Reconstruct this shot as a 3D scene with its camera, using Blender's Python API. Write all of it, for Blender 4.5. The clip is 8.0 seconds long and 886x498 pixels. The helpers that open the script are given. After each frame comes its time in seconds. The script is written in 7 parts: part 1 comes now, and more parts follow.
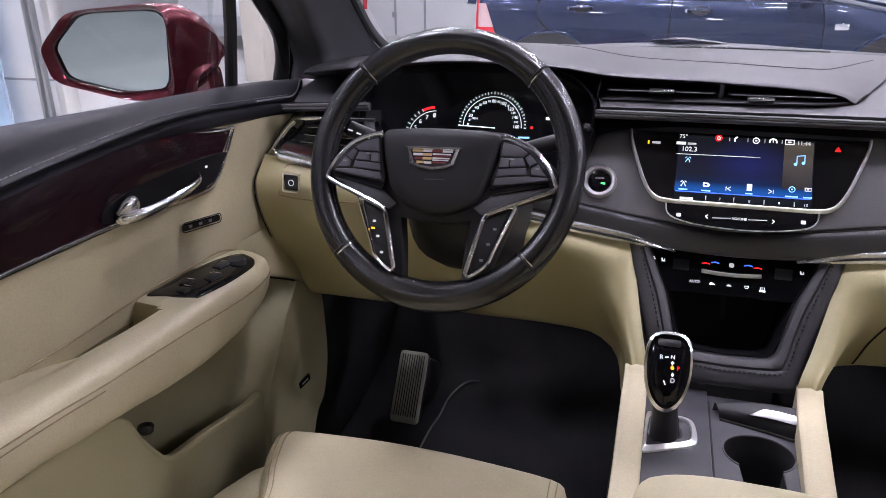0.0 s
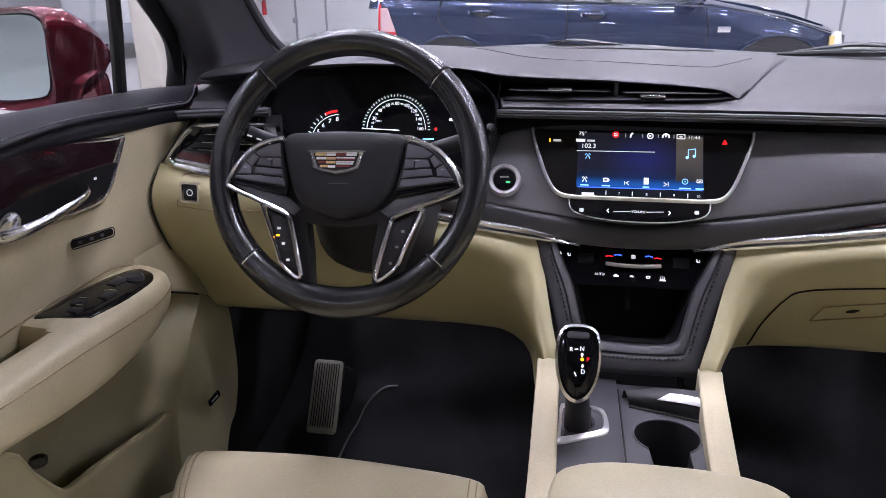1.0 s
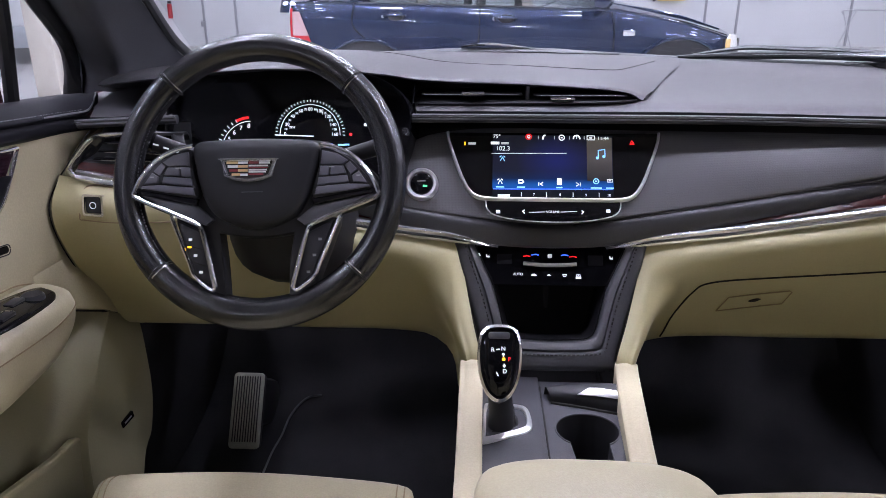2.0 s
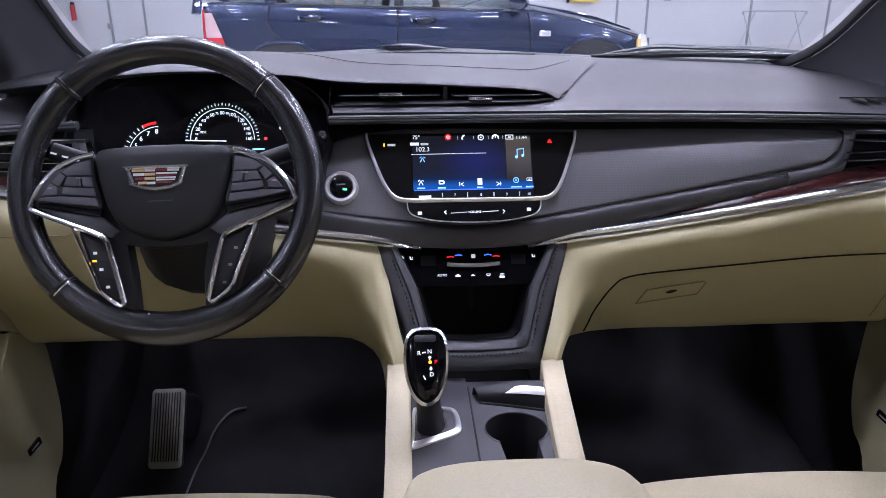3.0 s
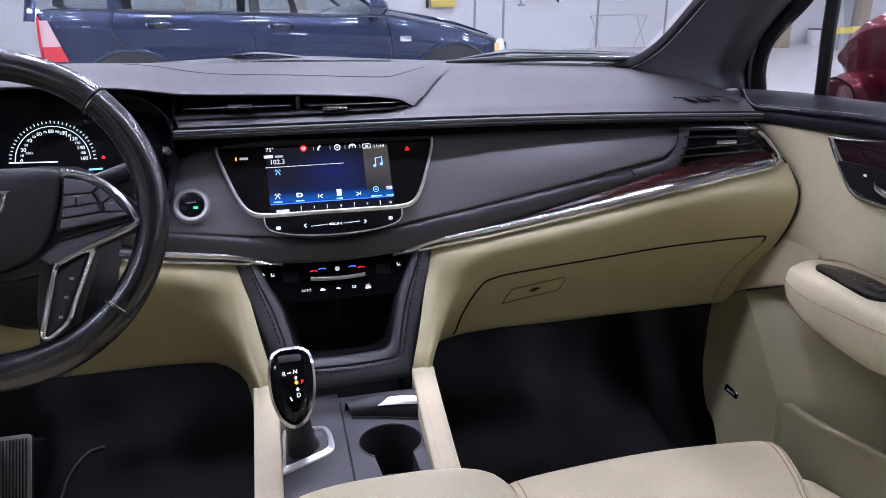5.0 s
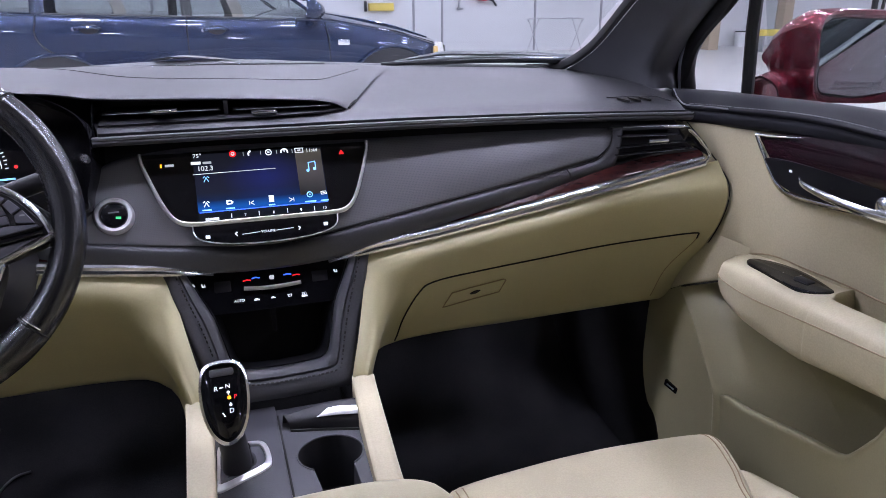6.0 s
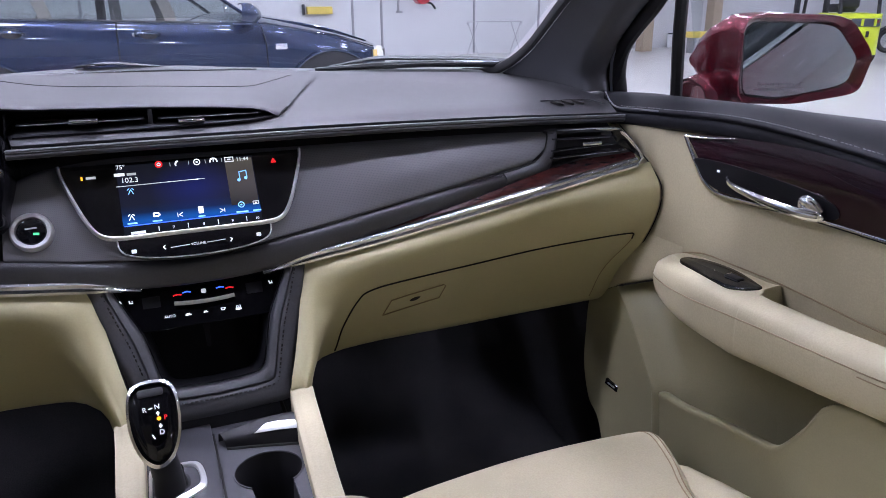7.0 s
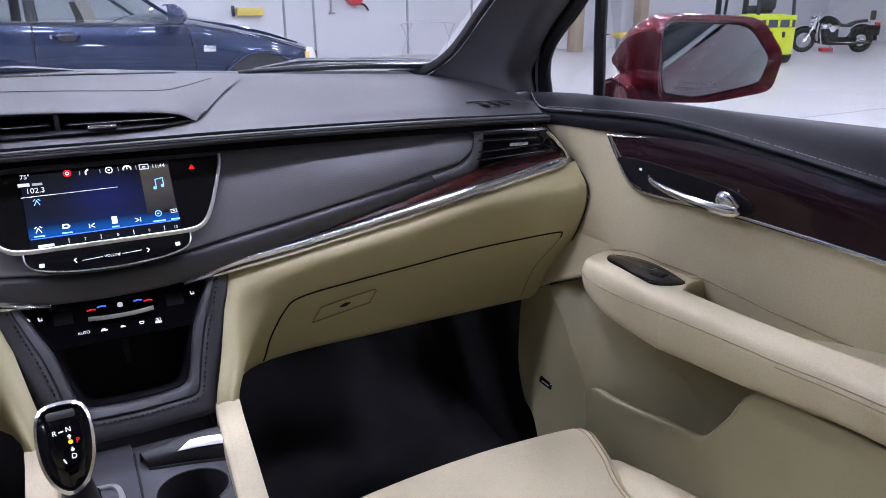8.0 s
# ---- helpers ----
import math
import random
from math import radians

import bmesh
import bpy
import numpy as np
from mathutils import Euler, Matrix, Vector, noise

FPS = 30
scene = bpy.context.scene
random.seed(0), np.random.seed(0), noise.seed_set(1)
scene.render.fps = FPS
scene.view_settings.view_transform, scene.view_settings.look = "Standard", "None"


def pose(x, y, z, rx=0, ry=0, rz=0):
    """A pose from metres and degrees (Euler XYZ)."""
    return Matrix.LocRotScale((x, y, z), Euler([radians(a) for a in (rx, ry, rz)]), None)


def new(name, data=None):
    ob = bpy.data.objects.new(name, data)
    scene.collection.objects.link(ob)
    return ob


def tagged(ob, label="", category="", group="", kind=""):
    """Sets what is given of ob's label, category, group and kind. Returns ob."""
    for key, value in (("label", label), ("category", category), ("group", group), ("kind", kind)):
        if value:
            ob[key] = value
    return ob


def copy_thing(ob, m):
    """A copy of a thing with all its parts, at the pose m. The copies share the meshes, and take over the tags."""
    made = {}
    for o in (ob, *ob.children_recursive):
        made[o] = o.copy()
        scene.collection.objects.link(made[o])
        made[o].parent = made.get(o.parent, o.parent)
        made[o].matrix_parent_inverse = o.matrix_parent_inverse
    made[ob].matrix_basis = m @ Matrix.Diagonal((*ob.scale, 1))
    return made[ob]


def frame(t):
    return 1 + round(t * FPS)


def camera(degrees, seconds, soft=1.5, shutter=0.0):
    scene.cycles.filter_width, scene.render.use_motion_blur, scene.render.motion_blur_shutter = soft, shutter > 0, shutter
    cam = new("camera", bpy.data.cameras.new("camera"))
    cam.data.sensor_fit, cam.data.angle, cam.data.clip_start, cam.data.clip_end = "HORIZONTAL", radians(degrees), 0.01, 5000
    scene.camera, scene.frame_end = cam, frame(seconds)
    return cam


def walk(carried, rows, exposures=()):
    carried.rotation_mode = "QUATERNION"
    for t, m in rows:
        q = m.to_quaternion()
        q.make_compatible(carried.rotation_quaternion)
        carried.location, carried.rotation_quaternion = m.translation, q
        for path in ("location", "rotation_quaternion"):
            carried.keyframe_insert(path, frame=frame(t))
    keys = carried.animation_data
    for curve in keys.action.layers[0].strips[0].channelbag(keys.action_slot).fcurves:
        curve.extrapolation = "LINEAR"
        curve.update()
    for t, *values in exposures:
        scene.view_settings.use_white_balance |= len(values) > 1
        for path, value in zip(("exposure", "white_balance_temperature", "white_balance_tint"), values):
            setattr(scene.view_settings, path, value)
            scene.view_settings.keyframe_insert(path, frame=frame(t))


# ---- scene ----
from mathutils.bvhtree import BVHTree

cam = camera(64.38, 8.0, soft=0.7)
ROWS = [
    (0.0, -0.1114, 0.0000, 1.3500, 69.60, 0.38, 17.32),
    (0.5, -0.1076, 0.0049, 1.3465, 69.78, 0.43, 13.43),
    (1.0, -0.1076, 0.0064, 1.3449, 69.95, 0.41, 9.79),
    (1.5, -0.1068, 0.0072, 1.3460, 70.06, 0.38, 6.46),
    (1.7, -0.1059, 0.0071, 1.3464, 70.11, 0.27, 5.12),
    (2.8, -0.0988, 0.0181, 1.3447, 70.26, 0.10, -1.90),
    (3.0, -0.0981, 0.0196, 1.3442, 70.27, 0.10, -3.13),
    (3.5, -0.0955, 0.0231, 1.3437, 70.37, 0.13, -6.07),
    (4.0, -0.0892, 0.0265, 1.3453, 70.47, 0.15, -8.76),
    (4.5, -0.0839, 0.0285, 1.3480, 70.55, 0.18, -11.35),
    (4.7, -0.0818, 0.0285, 1.3484, 70.54, 0.17, -12.35),
    (5.8, -0.0673, 0.0405, 1.3427, 70.92, 0.26, -17.55),
    (6.0, -0.0640, 0.0416, 1.3431, 70.88, 0.21, -18.50),
    (6.5, -0.0554, 0.0437, 1.3455, 71.01, 0.26, -20.87),
    (7.0, -0.0489, 0.0469, 1.3453, 71.09, 0.29, -23.14),
    (7.5, -0.0398, 0.0475, 1.3459, 71.13, 0.31, -25.62),
    (8.0, -0.0288, 0.0491, 1.3448, 71.17, 0.27, -28.23),
]
EXPOSURES = [(0.0, 0.04, 6900, 13), (1.0, 0.04, 6720, 13), (2.0, 0.03, 6450, 12), (3.0, 0.02, 6230, 14), (5.0, 0.0, 6230, 13), (8.0, -0.03, 6230, 12)]
walk(cam, [(t, pose(x, y, z, rx, ry, rz)) for t, x, y, z, rx, ry, rz in ROWS], EXPOSURES)

# ---- world, exposure, lamps ----
world = bpy.data.worlds.new("hall_air")
scene.world = world
world.use_nodes = True
world.node_tree.nodes["Background"].inputs["Color"].default_value = (0.75, 0.8, 0.9, 1)
world.node_tree.nodes["Background"].inputs["Strength"].default_value = 0.02
LAMP_POWER, LAMP_COLOUR = 182.0, (0.855, 0.85, 1.05)


# ---- materials ----
def mat(name, color, rough=0.5, metal=0.0, grain=0.0, scale=200.0, vary=0.0, vary_scale=6.0, coat=0.0, spec=0.5,
        emit=0.0, rough_vary=0.0, alpha=None, kind="noise"):
    """A surface with fine relief (grain at scale), slow colour drift (vary at vary_scale) and uneven gloss."""
    m = bpy.data.materials.new(name)
    m.use_nodes = True
    nt = m.node_tree
    b = nt.nodes["Principled BSDF"]
    b.inputs["Base Color"].default_value = (*color, 1)
    b.inputs["Roughness"].default_value = rough
    b.inputs["Metallic"].default_value = metal
    b.inputs["Coat Weight"].default_value = coat
    b.inputs["Coat Roughness"].default_value = 0.04
    b.inputs["Specular IOR Level"].default_value = spec
    if emit:
        b.inputs["Emission Color"].default_value = (*color, 1)
        b.inputs["Emission Strength"].default_value = emit
    co = nt.nodes.new("ShaderNodeTexCoord")
    if vary or rough_vary:
        n = nt.nodes.new("ShaderNodeTexNoise")
        n.inputs["Scale"].default_value = vary_scale
        n.inputs["Detail"].default_value = 5
        nt.links.new(co.outputs["Object"], n.inputs["Vector"])
        if vary:
            r = nt.nodes.new("ShaderNodeValToRGB")
            r.color_ramp.elements[0].position, r.color_ramp.elements[1].position = 0.3, 0.7
            r.color_ramp.elements[0].color = (*[c * (1 - vary) for c in color], 1)
            r.color_ramp.elements[1].color = (*[min(1, c * (1 + vary)) for c in color], 1)
            f = nt.nodes.new("ShaderNodeTexNoise")
            f.inputs["Scale"].default_value = max(60.0 * vary_scale, 9.0) if vary_scale < 2 else 420.0
            f.inputs["Detail"].default_value = 2
            nt.links.new(co.outputs["Object"], f.inputs["Vector"])
            half = nt.nodes.new("ShaderNodeMath")
            half.operation = "MULTIPLY_ADD"
            half.inputs[1].default_value, half.inputs[2].default_value = 0.7, -0.35
            nt.links.new(f.outputs["Fac"], half.inputs[0])
            both = nt.nodes.new("ShaderNodeMath")
            nt.links.new(n.outputs["Fac"], both.inputs[0])
            nt.links.new(half.outputs[0], both.inputs[1])
            nt.links.new(both.outputs[0], r.inputs["Fac"])
            nt.links.new(r.outputs["Color"], b.inputs["Base Color"])
        if rough_vary:
            q = nt.nodes.new("ShaderNodeMapRange")
            q.inputs["To Min"].default_value, q.inputs["To Max"].default_value = rough - rough_vary, rough + rough_vary
            nt.links.new(n.outputs["Fac"], q.inputs["Value"])
            nt.links.new(q.outputs["Result"], b.inputs["Roughness"])
    if grain:
        if kind == "leather":
            g = nt.nodes.new("ShaderNodeTexVoronoi")
            g.inputs["Scale"].default_value = scale
            g.inputs["Randomness"].default_value = 1.0
            out = g.outputs["Distance"]
        else:
            g = nt.nodes.new("ShaderNodeTexNoise")
            g.inputs["Scale"].default_value = scale
            g.inputs["Detail"].default_value = 3
            out = g.outputs["Fac"]
        nt.links.new(co.outputs["Object"], g.inputs["Vector"])
        bu = nt.nodes.new("ShaderNodeBump")
        bu.inputs["Strength"].default_value = grain
        bu.inputs["Distance"].default_value = 0.0012
        nt.links.new(out, bu.inputs["Height"])
        nt.links.new(bu.outputs["Normal"], b.inputs["Normal"])
    return m


def perforated(name, color, pitch=0.0042):
    """Leather with a fine grid of punched holes."""
    m = mat(name, color, 0.42, grain=0.2, scale=480)
    nt = m.node_tree
    b = nt.nodes["Principled BSDF"]
    co = nt.nodes.new("ShaderNodeTexCoord")
    v = nt.nodes.new("ShaderNodeTexVoronoi")
    v.voronoi_dimensions = "2D"
    v.inputs["Scale"].default_value = 1 / pitch
    v.inputs["Randomness"].default_value = 0.0
    mp = nt.nodes.new("ShaderNodeMapping")
    mp.inputs["Rotation"].default_value = (radians(90), 0, 0)
    nt.links.new(co.outputs["Object"], mp.inputs["Vector"])
    nt.links.new(mp.outputs["Vector"], v.inputs["Vector"])
    r = nt.nodes.new("ShaderNodeValToRGB")
    r.color_ramp.elements[0].position, r.color_ramp.elements[1].position = 0.18, 0.3
    r.color_ramp.elements[0].color = (*[c * 0.72 for c in color], 1)
    r.color_ramp.elements[1].color = (*color, 1)
    nt.links.new(v.outputs["Distance"], r.inputs["Fac"])
    nt.links.new(r.outputs["Color"], b.inputs["Base Color"])
    return m


def wood_mat(name, dark, light):
    """Lacquered veneer with long fine grain."""
    m = mat(name, dark, 0.22, coat=0.55, spec=0.35)
    nt = m.node_tree
    b = nt.nodes["Principled BSDF"]
    co = nt.nodes.new("ShaderNodeTexCoord")
    mp = nt.nodes.new("ShaderNodeMapping")
    mp.inputs["Scale"].default_value = (14, 14, 70)
    n = nt.nodes.new("ShaderNodeTexNoise")
    n.inputs["Scale"].default_value = 5.0
    n.inputs["Detail"].default_value = 8
    n.inputs["Distortion"].default_value = 0.6
    r = nt.nodes.new("ShaderNodeValToRGB")
    r.color_ramp.elements[0].position, r.color_ramp.elements[1].position = 0.35, 0.7
    r.color_ramp.elements[0].color, r.color_ramp.elements[1].color = (*dark, 1), (*light, 1)
    nt.links.new(co.outputs["Object"], mp.inputs["Vector"])
    nt.links.new(mp.outputs["Vector"], n.inputs["Vector"])
    nt.links.new(n.outputs["Fac"], r.inputs["Fac"])
    nt.links.new(r.outputs["Color"], b.inputs["Base Color"])
    return m


def glass_mat(name, tint, gloss=0.07):
    m = bpy.data.materials.new(name)
    m.use_nodes = True
    nt = m.node_tree
    nt.nodes.remove(nt.nodes["Principled BSDF"])
    tr, gl, mx = (nt.nodes.new(k) for k in ("ShaderNodeBsdfTransparent", "ShaderNodeBsdfGlossy", "ShaderNodeMixShader"))
    tr.inputs["Color"].default_value = (*tint, 1)
    gl.inputs["Roughness"].default_value = 0.01
    mx.inputs["Fac"].default_value = gloss
    nt.links.new(tr.outputs[0], mx.inputs[1])
    nt.links.new(gl.outputs[0], mx.inputs[2])
    nt.links.new(mx.outputs[0], nt.nodes["Material Output"].inputs["Surface"])
    return m


BLACK_LEATHER = mat("black_leather", (0.058, 0.0585, 0.065), 0.38, grain=0.2, scale=800, kind="leather", vary=0.12, rough_vary=0.06)
PAD_LEATHER = mat("dash_top_leather", (0.043, 0.043, 0.047), 0.46, grain=0.2, scale=800, kind="leather", vary=0.12, rough_vary=0.06, spec=0.42)
SOFT_BLACK = mat("soft_black_vinyl", (0.03, 0.03, 0.033), 0.55, grain=0.25, scale=500, kind="leather", vary=0.15)
PERF = perforated("perforated_leather", (0.155, 0.154, 0.165), .0021)
WHEEL_LEATHER = mat("worn_wheel_leather", (0.011, 0.0112, 0.013), 0.25, spec=1.0)
COVER_BLACK = mat("airbag_vinyl", (0.024, 0.0242, 0.027), 0.4, grain=0.12, scale=900, kind="leather", spec=0.3)
BEIGE = mat("beige_leather", (0.485, 0.435, 0.292), 0.5, spec=0.3, grain=0.08, scale=900, kind="leather", vary=0.075, vary_scale=9, rough_vary=0.06)
BEIGE_PLASTIC = mat("beige_plastic", (0.49, 0.447, 0.255), 0.48, grain=0.12, scale=700, vary=0.04, rough_vary=0.05)
PIANO = mat("piano_black", (0.006, 0.006, 0.0075), 0.1, coat=0.15, spec=0.35)
MATT_BLACK = mat("matt_black_plastic", (0.022, 0.022, 0.025), 0.5, grain=0.15, scale=600, spec=0.35)
GREY_PLASTIC = mat("dark_grey_plastic", (0.058, 0.0585, 0.067), 0.45, grain=0.2, scale=700, vary=0.08)
CHROME = mat("satin_chrome", (0.93, 0.93, 0.95), 0.2, 1.0, rough_vary=0.05, vary_scale=30)
SATIN = mat("bright_satin_trim", (0.95, 0.95, 0.96), 0.42, 1.0)
ALU = mat("brushed_aluminium", (0.72, 0.72, 0.70), 0.38, 1.0, grain=0.1, scale=300)
WOOD = wood_mat("dark_red_veneer", (0.034, 0.009, 0.010), (0.072, 0.016, 0.014))
CARPET = mat("black_carpet", (0.018, 0.0175, 0.021), 0.95, grain=1.0, scale=900, vary=0.3, vary_scale=12)
RED_PAINT = mat("dark_red_metallic_paint", (0.13, 0.005, 0.016), 0.26, 0.6, coat=1.0, spec=0.3, vary=0.12, vary_scale=40)
BLUE_PAINT = mat("dark_blue_metallic_paint", (0.014, 0.026, 0.068), 0.26, 0.5, coat=1.0, vary=0.1)
GLASS = glass_mat("clear_glass", (0.93, 0.95, 0.95), 0.05)
TINTED = glass_mat("tinted_glass", (0.86, 0.89, 0.89), 0.1)
DOOR_BLACK = mat("door_pad_leather", (0.014, 0.014, 0.018), 0.5, spec=0.12, grain=0.12, scale=800, kind="leather", vary=0.12, rough_vary=0.06)
DOOR_WOOD = wood_mat("door_veneer", (0.008, 0.0035, 0.006), (0.030, 0.0085, 0.014))
MIRROR = mat("mirror_silver", (0.52, 0.60, 0.60), 0.02, 1.0)
RUBBER = mat("black_rubber", (0.015, 0.015, 0.016), 0.6)
HEADLINER = mat("headliner_cloth", (0.3, 0.285, 0.25), 0.9, grain=0.4, scale=600)
STITCH = mat("grey_thread", (0.25, 0.25, 0.26), 0.8)
WHITE_TRIM = mat("pale_blue_white_trim", (0.55, 0.6, 0.68), 0.4)
PIPING = mat("grey_piping", (0.22, 0.22, 0.235), 0.35)
GLASS_BLACK = mat("black_panel_glass", (0.004, 0.004, 0.005), 0.09, spec=0.22)
LID_BEIGE = mat("olive_beige_leather", (0.37, 0.335, 0.215), 0.46, grain=0.08, scale=900, kind="leather", vary=0.075, vary_scale=9, rough_vary=0.06)
BEIGE_STITCH = mat("brown_thread", (0.3, 0.23, 0.14), 0.8)
BUTTON_GREY = mat("button_plastic", (0.085, 0.085, 0.10), 0.38, grain=0.1, scale=700)
BIN_BLACK = mat("bin_black", (0.005, 0.005, 0.007), 0.6, spec=0.2)
# door beige with the shade of the lower door put into its colour
SHADED_DOOR_BEIGE = mat("shaded_door_beige", (0.31, 0.284, 0.170), 0.45, grain=0.15, scale=600, vary=0.04, rough_vary=0.05)
ADDED_ROOF_GLASS = glass_mat("added_roof_glass", (0.12, 0.12, 0.125), 0.05)
REAR_GLASS = glass_mat("rear_glass", (0.13, 0.14, 0.14), 0.06)
LIGHT_STOP_CLOTH = mat("light_stop_cloth", (0.03, 0.03, 0.032), 0.9, grain=0.4, scale=600)
GAP = mat("shadow_gap_rubber", (0.01, 0.009, 0.008), 0.8)


# ---- mesh helpers ----
def V(*a):
    return Vector(a)


def curve_pts(pts, n=8, closed=False):
    """A smooth line through the points (Catmull-Rom), n steps a span."""
    p = [Vector(q) for q in pts]
    k = len(p)
    out = []
    for i in range(k if closed else k - 1):
        if closed:
            a, b, c, d = p[i - 1], p[i], p[(i + 1) % k], p[(i + 2) % k]
        else:
            a, b, c, d = p[max(i - 1, 0)], p[i], p[i + 1], p[min(i + 2, k - 1)]
            if i == 0:
                a = b * 2 - c
            if i == k - 2:
                d = c * 2 - b
        for s in range(n):
            t = s / n
            out.append(0.5 * ((2 * b) + (c - a) * t + (2 * a - 5 * b + 4 * c - d) * t * t + (3 * b - a - 3 * c + d) * t ** 3))
    if not closed:
        out.append(p[-1].copy())
    return out


def finish(name, bm, material, parent=None, label="", smooth=40, mx=None):
    me = bpy.data.meshes.new(name)
    if mx is not None:
        bm.transform(mx)
    bm.normal_update()
    bm.to_mesh(me)
    bm.free()
    for f in me.polygons:
        f.use_smooth = True
    me.set_sharp_from_angle(angle=radians(smooth))
    me.materials.append(material)
    ob = new(name, me)
    if parent is not None:
        ob.parent = parent
    if label:
        ob["label"] = label
    return ob


def part(name, bm, material, parent, label="", smooth=40, mx=None):
    return finish(name, bm, material, parent, label, smooth, mx)


def thing(name, label, category, group="", kind="", at=(0, 0, 0)):
    ob = new(name)
    ob.empty_display_size = 0.05
    return tagged(ob, label, category, group, kind)


def grid(rows, thick=0.0, wrap=False, bm=None):
    """A sheet over rows of points; thick gives it a back, offset along its normals."""
    bm = bm or bmesh.new()
    vs = [[bm.verts.new(p) for p in r] for r in rows]
    k = len(rows[0])
    fs = []
    for i in range(len(rows) - 1):
        for j in range(k if wrap else k - 1):
            fs.append(bm.faces.new((vs[i][j], vs[i][(j + 1) % k], vs[i + 1][(j + 1) % k], vs[i + 1][j])))
    if thick:
        bm.normal_update()
        bmesh.ops.solidify(bm, geom=fs, thickness=thick)
    return bm


def loft(ctrl, nu=6, nv=6, thick=0.0):
    """A smooth sheet through a net of control points."""
    rows = [curve_pts(r, nv) for r in ctrl]
    cols = [curve_pts([r[j] for r in rows], nu) for j in range(len(rows[0]))]
    return grid([[c[i] for c in cols] for i in range(len(cols[0]))], thick)


def tube(path, rx, ry=None, n=10, closed=False, up=(0, 0, 1), caps=True, bm=None, taper=None):
    """A rod of elliptic section along a line of points."""
    bm = bm or bmesh.new()
    ry = ry or rx
    p = [Vector(q) for q in path]
    k = len(p)
    rows = []
    for i in range(k):
        a = p[i - 1] if (i or closed) else p[i]
        b = p[(i + 1) % k] if (i < k - 1 or closed) else p[i]
        d = (b - a).normalized()
        s = d.cross(Vector(up))
        s = s.normalized() if s.length > 1e-6 else V(1, 0, 0)
        w = s.cross(d).normalized()
        f = taper(i / (k - 1)) if taper else 1.0
        rows.append([bm.verts.new(p[i] + s * rx * f * math.cos(6.28318 * j / n) + w * ry * f * math.sin(6.28318 * j / n)) for j in range(n)])
    for i in range(k if closed else k - 1):
        r, q = rows[i], rows[(i + 1) % k]
        for j in range(n):
            bm.faces.new((r[j], r[(j + 1) % n], q[(j + 1) % n], q[j]))
    if caps and not closed:
        bm.faces.new(rows[0][::-1])
        bm.faces.new(rows[-1])
    return bm


def fr(o, u, v):
    """A frame at o with axes u and v (v made square to u); its third axis faces out."""
    u = Vector(u).normalized()
    n = u.cross(Vector(v)).normalized()
    w = n.cross(u)
    m = Matrix((u, w, n)).transposed().to_4x4()
    m.translation = Vector(o)
    return m


def plate(pts, thick, bevel=0.0, seg=2, bm=None):
    """An outline (x, y) drawn out from z = -thick to 0, its front edge rounded."""
    bm = bm or bmesh.new()
    lo = [bm.verts.new((p[0], p[1], -thick)) for p in pts]
    f = bm.faces.new(lo)
    r = bmesh.ops.extrude_face_region(bm, geom=[f])
    top = [e for e in r["geom"] if isinstance(e, bmesh.types.BMVert)]
    bmesh.ops.translate(bm, verts=top, vec=(0, 0, thick))
    if bevel:
        ts = set(top)
        es = [e for e in bm.edges if e.verts[0] in ts and e.verts[1] in ts]
        bmesh.ops.bevel(bm, geom=es, offset=bevel, segments=seg, affect="EDGES", profile=0.5)
    bmesh.ops.recalc_face_normals(bm, faces=bm.faces)
    return bm


def rrect(w, h, r, n=5, cx=0.0, cy=0.0):
    out = []
    for sx, sy, a0 in ((1, 1, 0), (-1, 1, 90), (-1, -1, 180), (1, -1, 270)):
        for i in range(n + 1):
            a = radians(a0 + 90 * i / n)
            out.append((cx + sx * (w / 2 - r) + r * math.cos(a), cy + sy * (h / 2 - r) + r * math.sin(a)))
    return out


def circ(r, n=32, cx=0.0, cy=0.0):
    return [(cx + r * math.cos(6.28318 * i / n), cy + r * math.sin(6.28318 * i / n)) for i in range(n)]


def box(sx, sy, sz, bevel=0.0, seg=2, at=(0, 0, 0), bm=None):
    bm = bm or bmesh.new()
    r = bmesh.ops.create_cube(bm, size=1.0)
    bmesh.ops.scale(bm, verts=r["verts"], vec=(sx, sy, sz))
    bmesh.ops.translate(bm, verts=r["verts"], vec=at)
    if bevel:
        es = list({e for v in r["verts"] for e in v.link_edges})
        bmesh.ops.bevel(bm, geom=es, offset=bevel, segments=seg, affect="EDGES", profile=0.5)
    return bm


def lathe(profile, n=32, bm=None):
    """Turns (radius, z) pairs round the z axis."""
    bm = bm or bmesh.new()
    return grid([[V(r * math.cos(6.28318 * j / n), r * math.sin(6.28318 * j / n), z) for j in range(n)] for r, z in profile], wrap=True, bm=bm)


def bar(pts, w, h=0.0006, bm=None):
    """Thin flat strokes along lines (x, y) in a plane, standing h proud."""
    bm = bm or bmesh.new()
    for a, b in zip(pts, pts[1:]):
        a, b = Vector(a), Vector(b)
        d = (b - a).normalized()
        s = V(-d.y, d.x) * w / 2
        q = [a + s - d * w * .2, a - s - d * w * .2, b - s + d * w * .2, b + s + d * w * .2]
        lo = [bm.verts.new((p.x, p.y, 0)) for p in q]
        hi = [bm.verts.new((p.x, p.y, h)) for p in q]
        bm.faces.new(hi)
        for i in range(4):
            bm.faces.new((lo[i], lo[(i + 1) % 4], hi[(i + 1) % 4], hi[i]))
    return bm


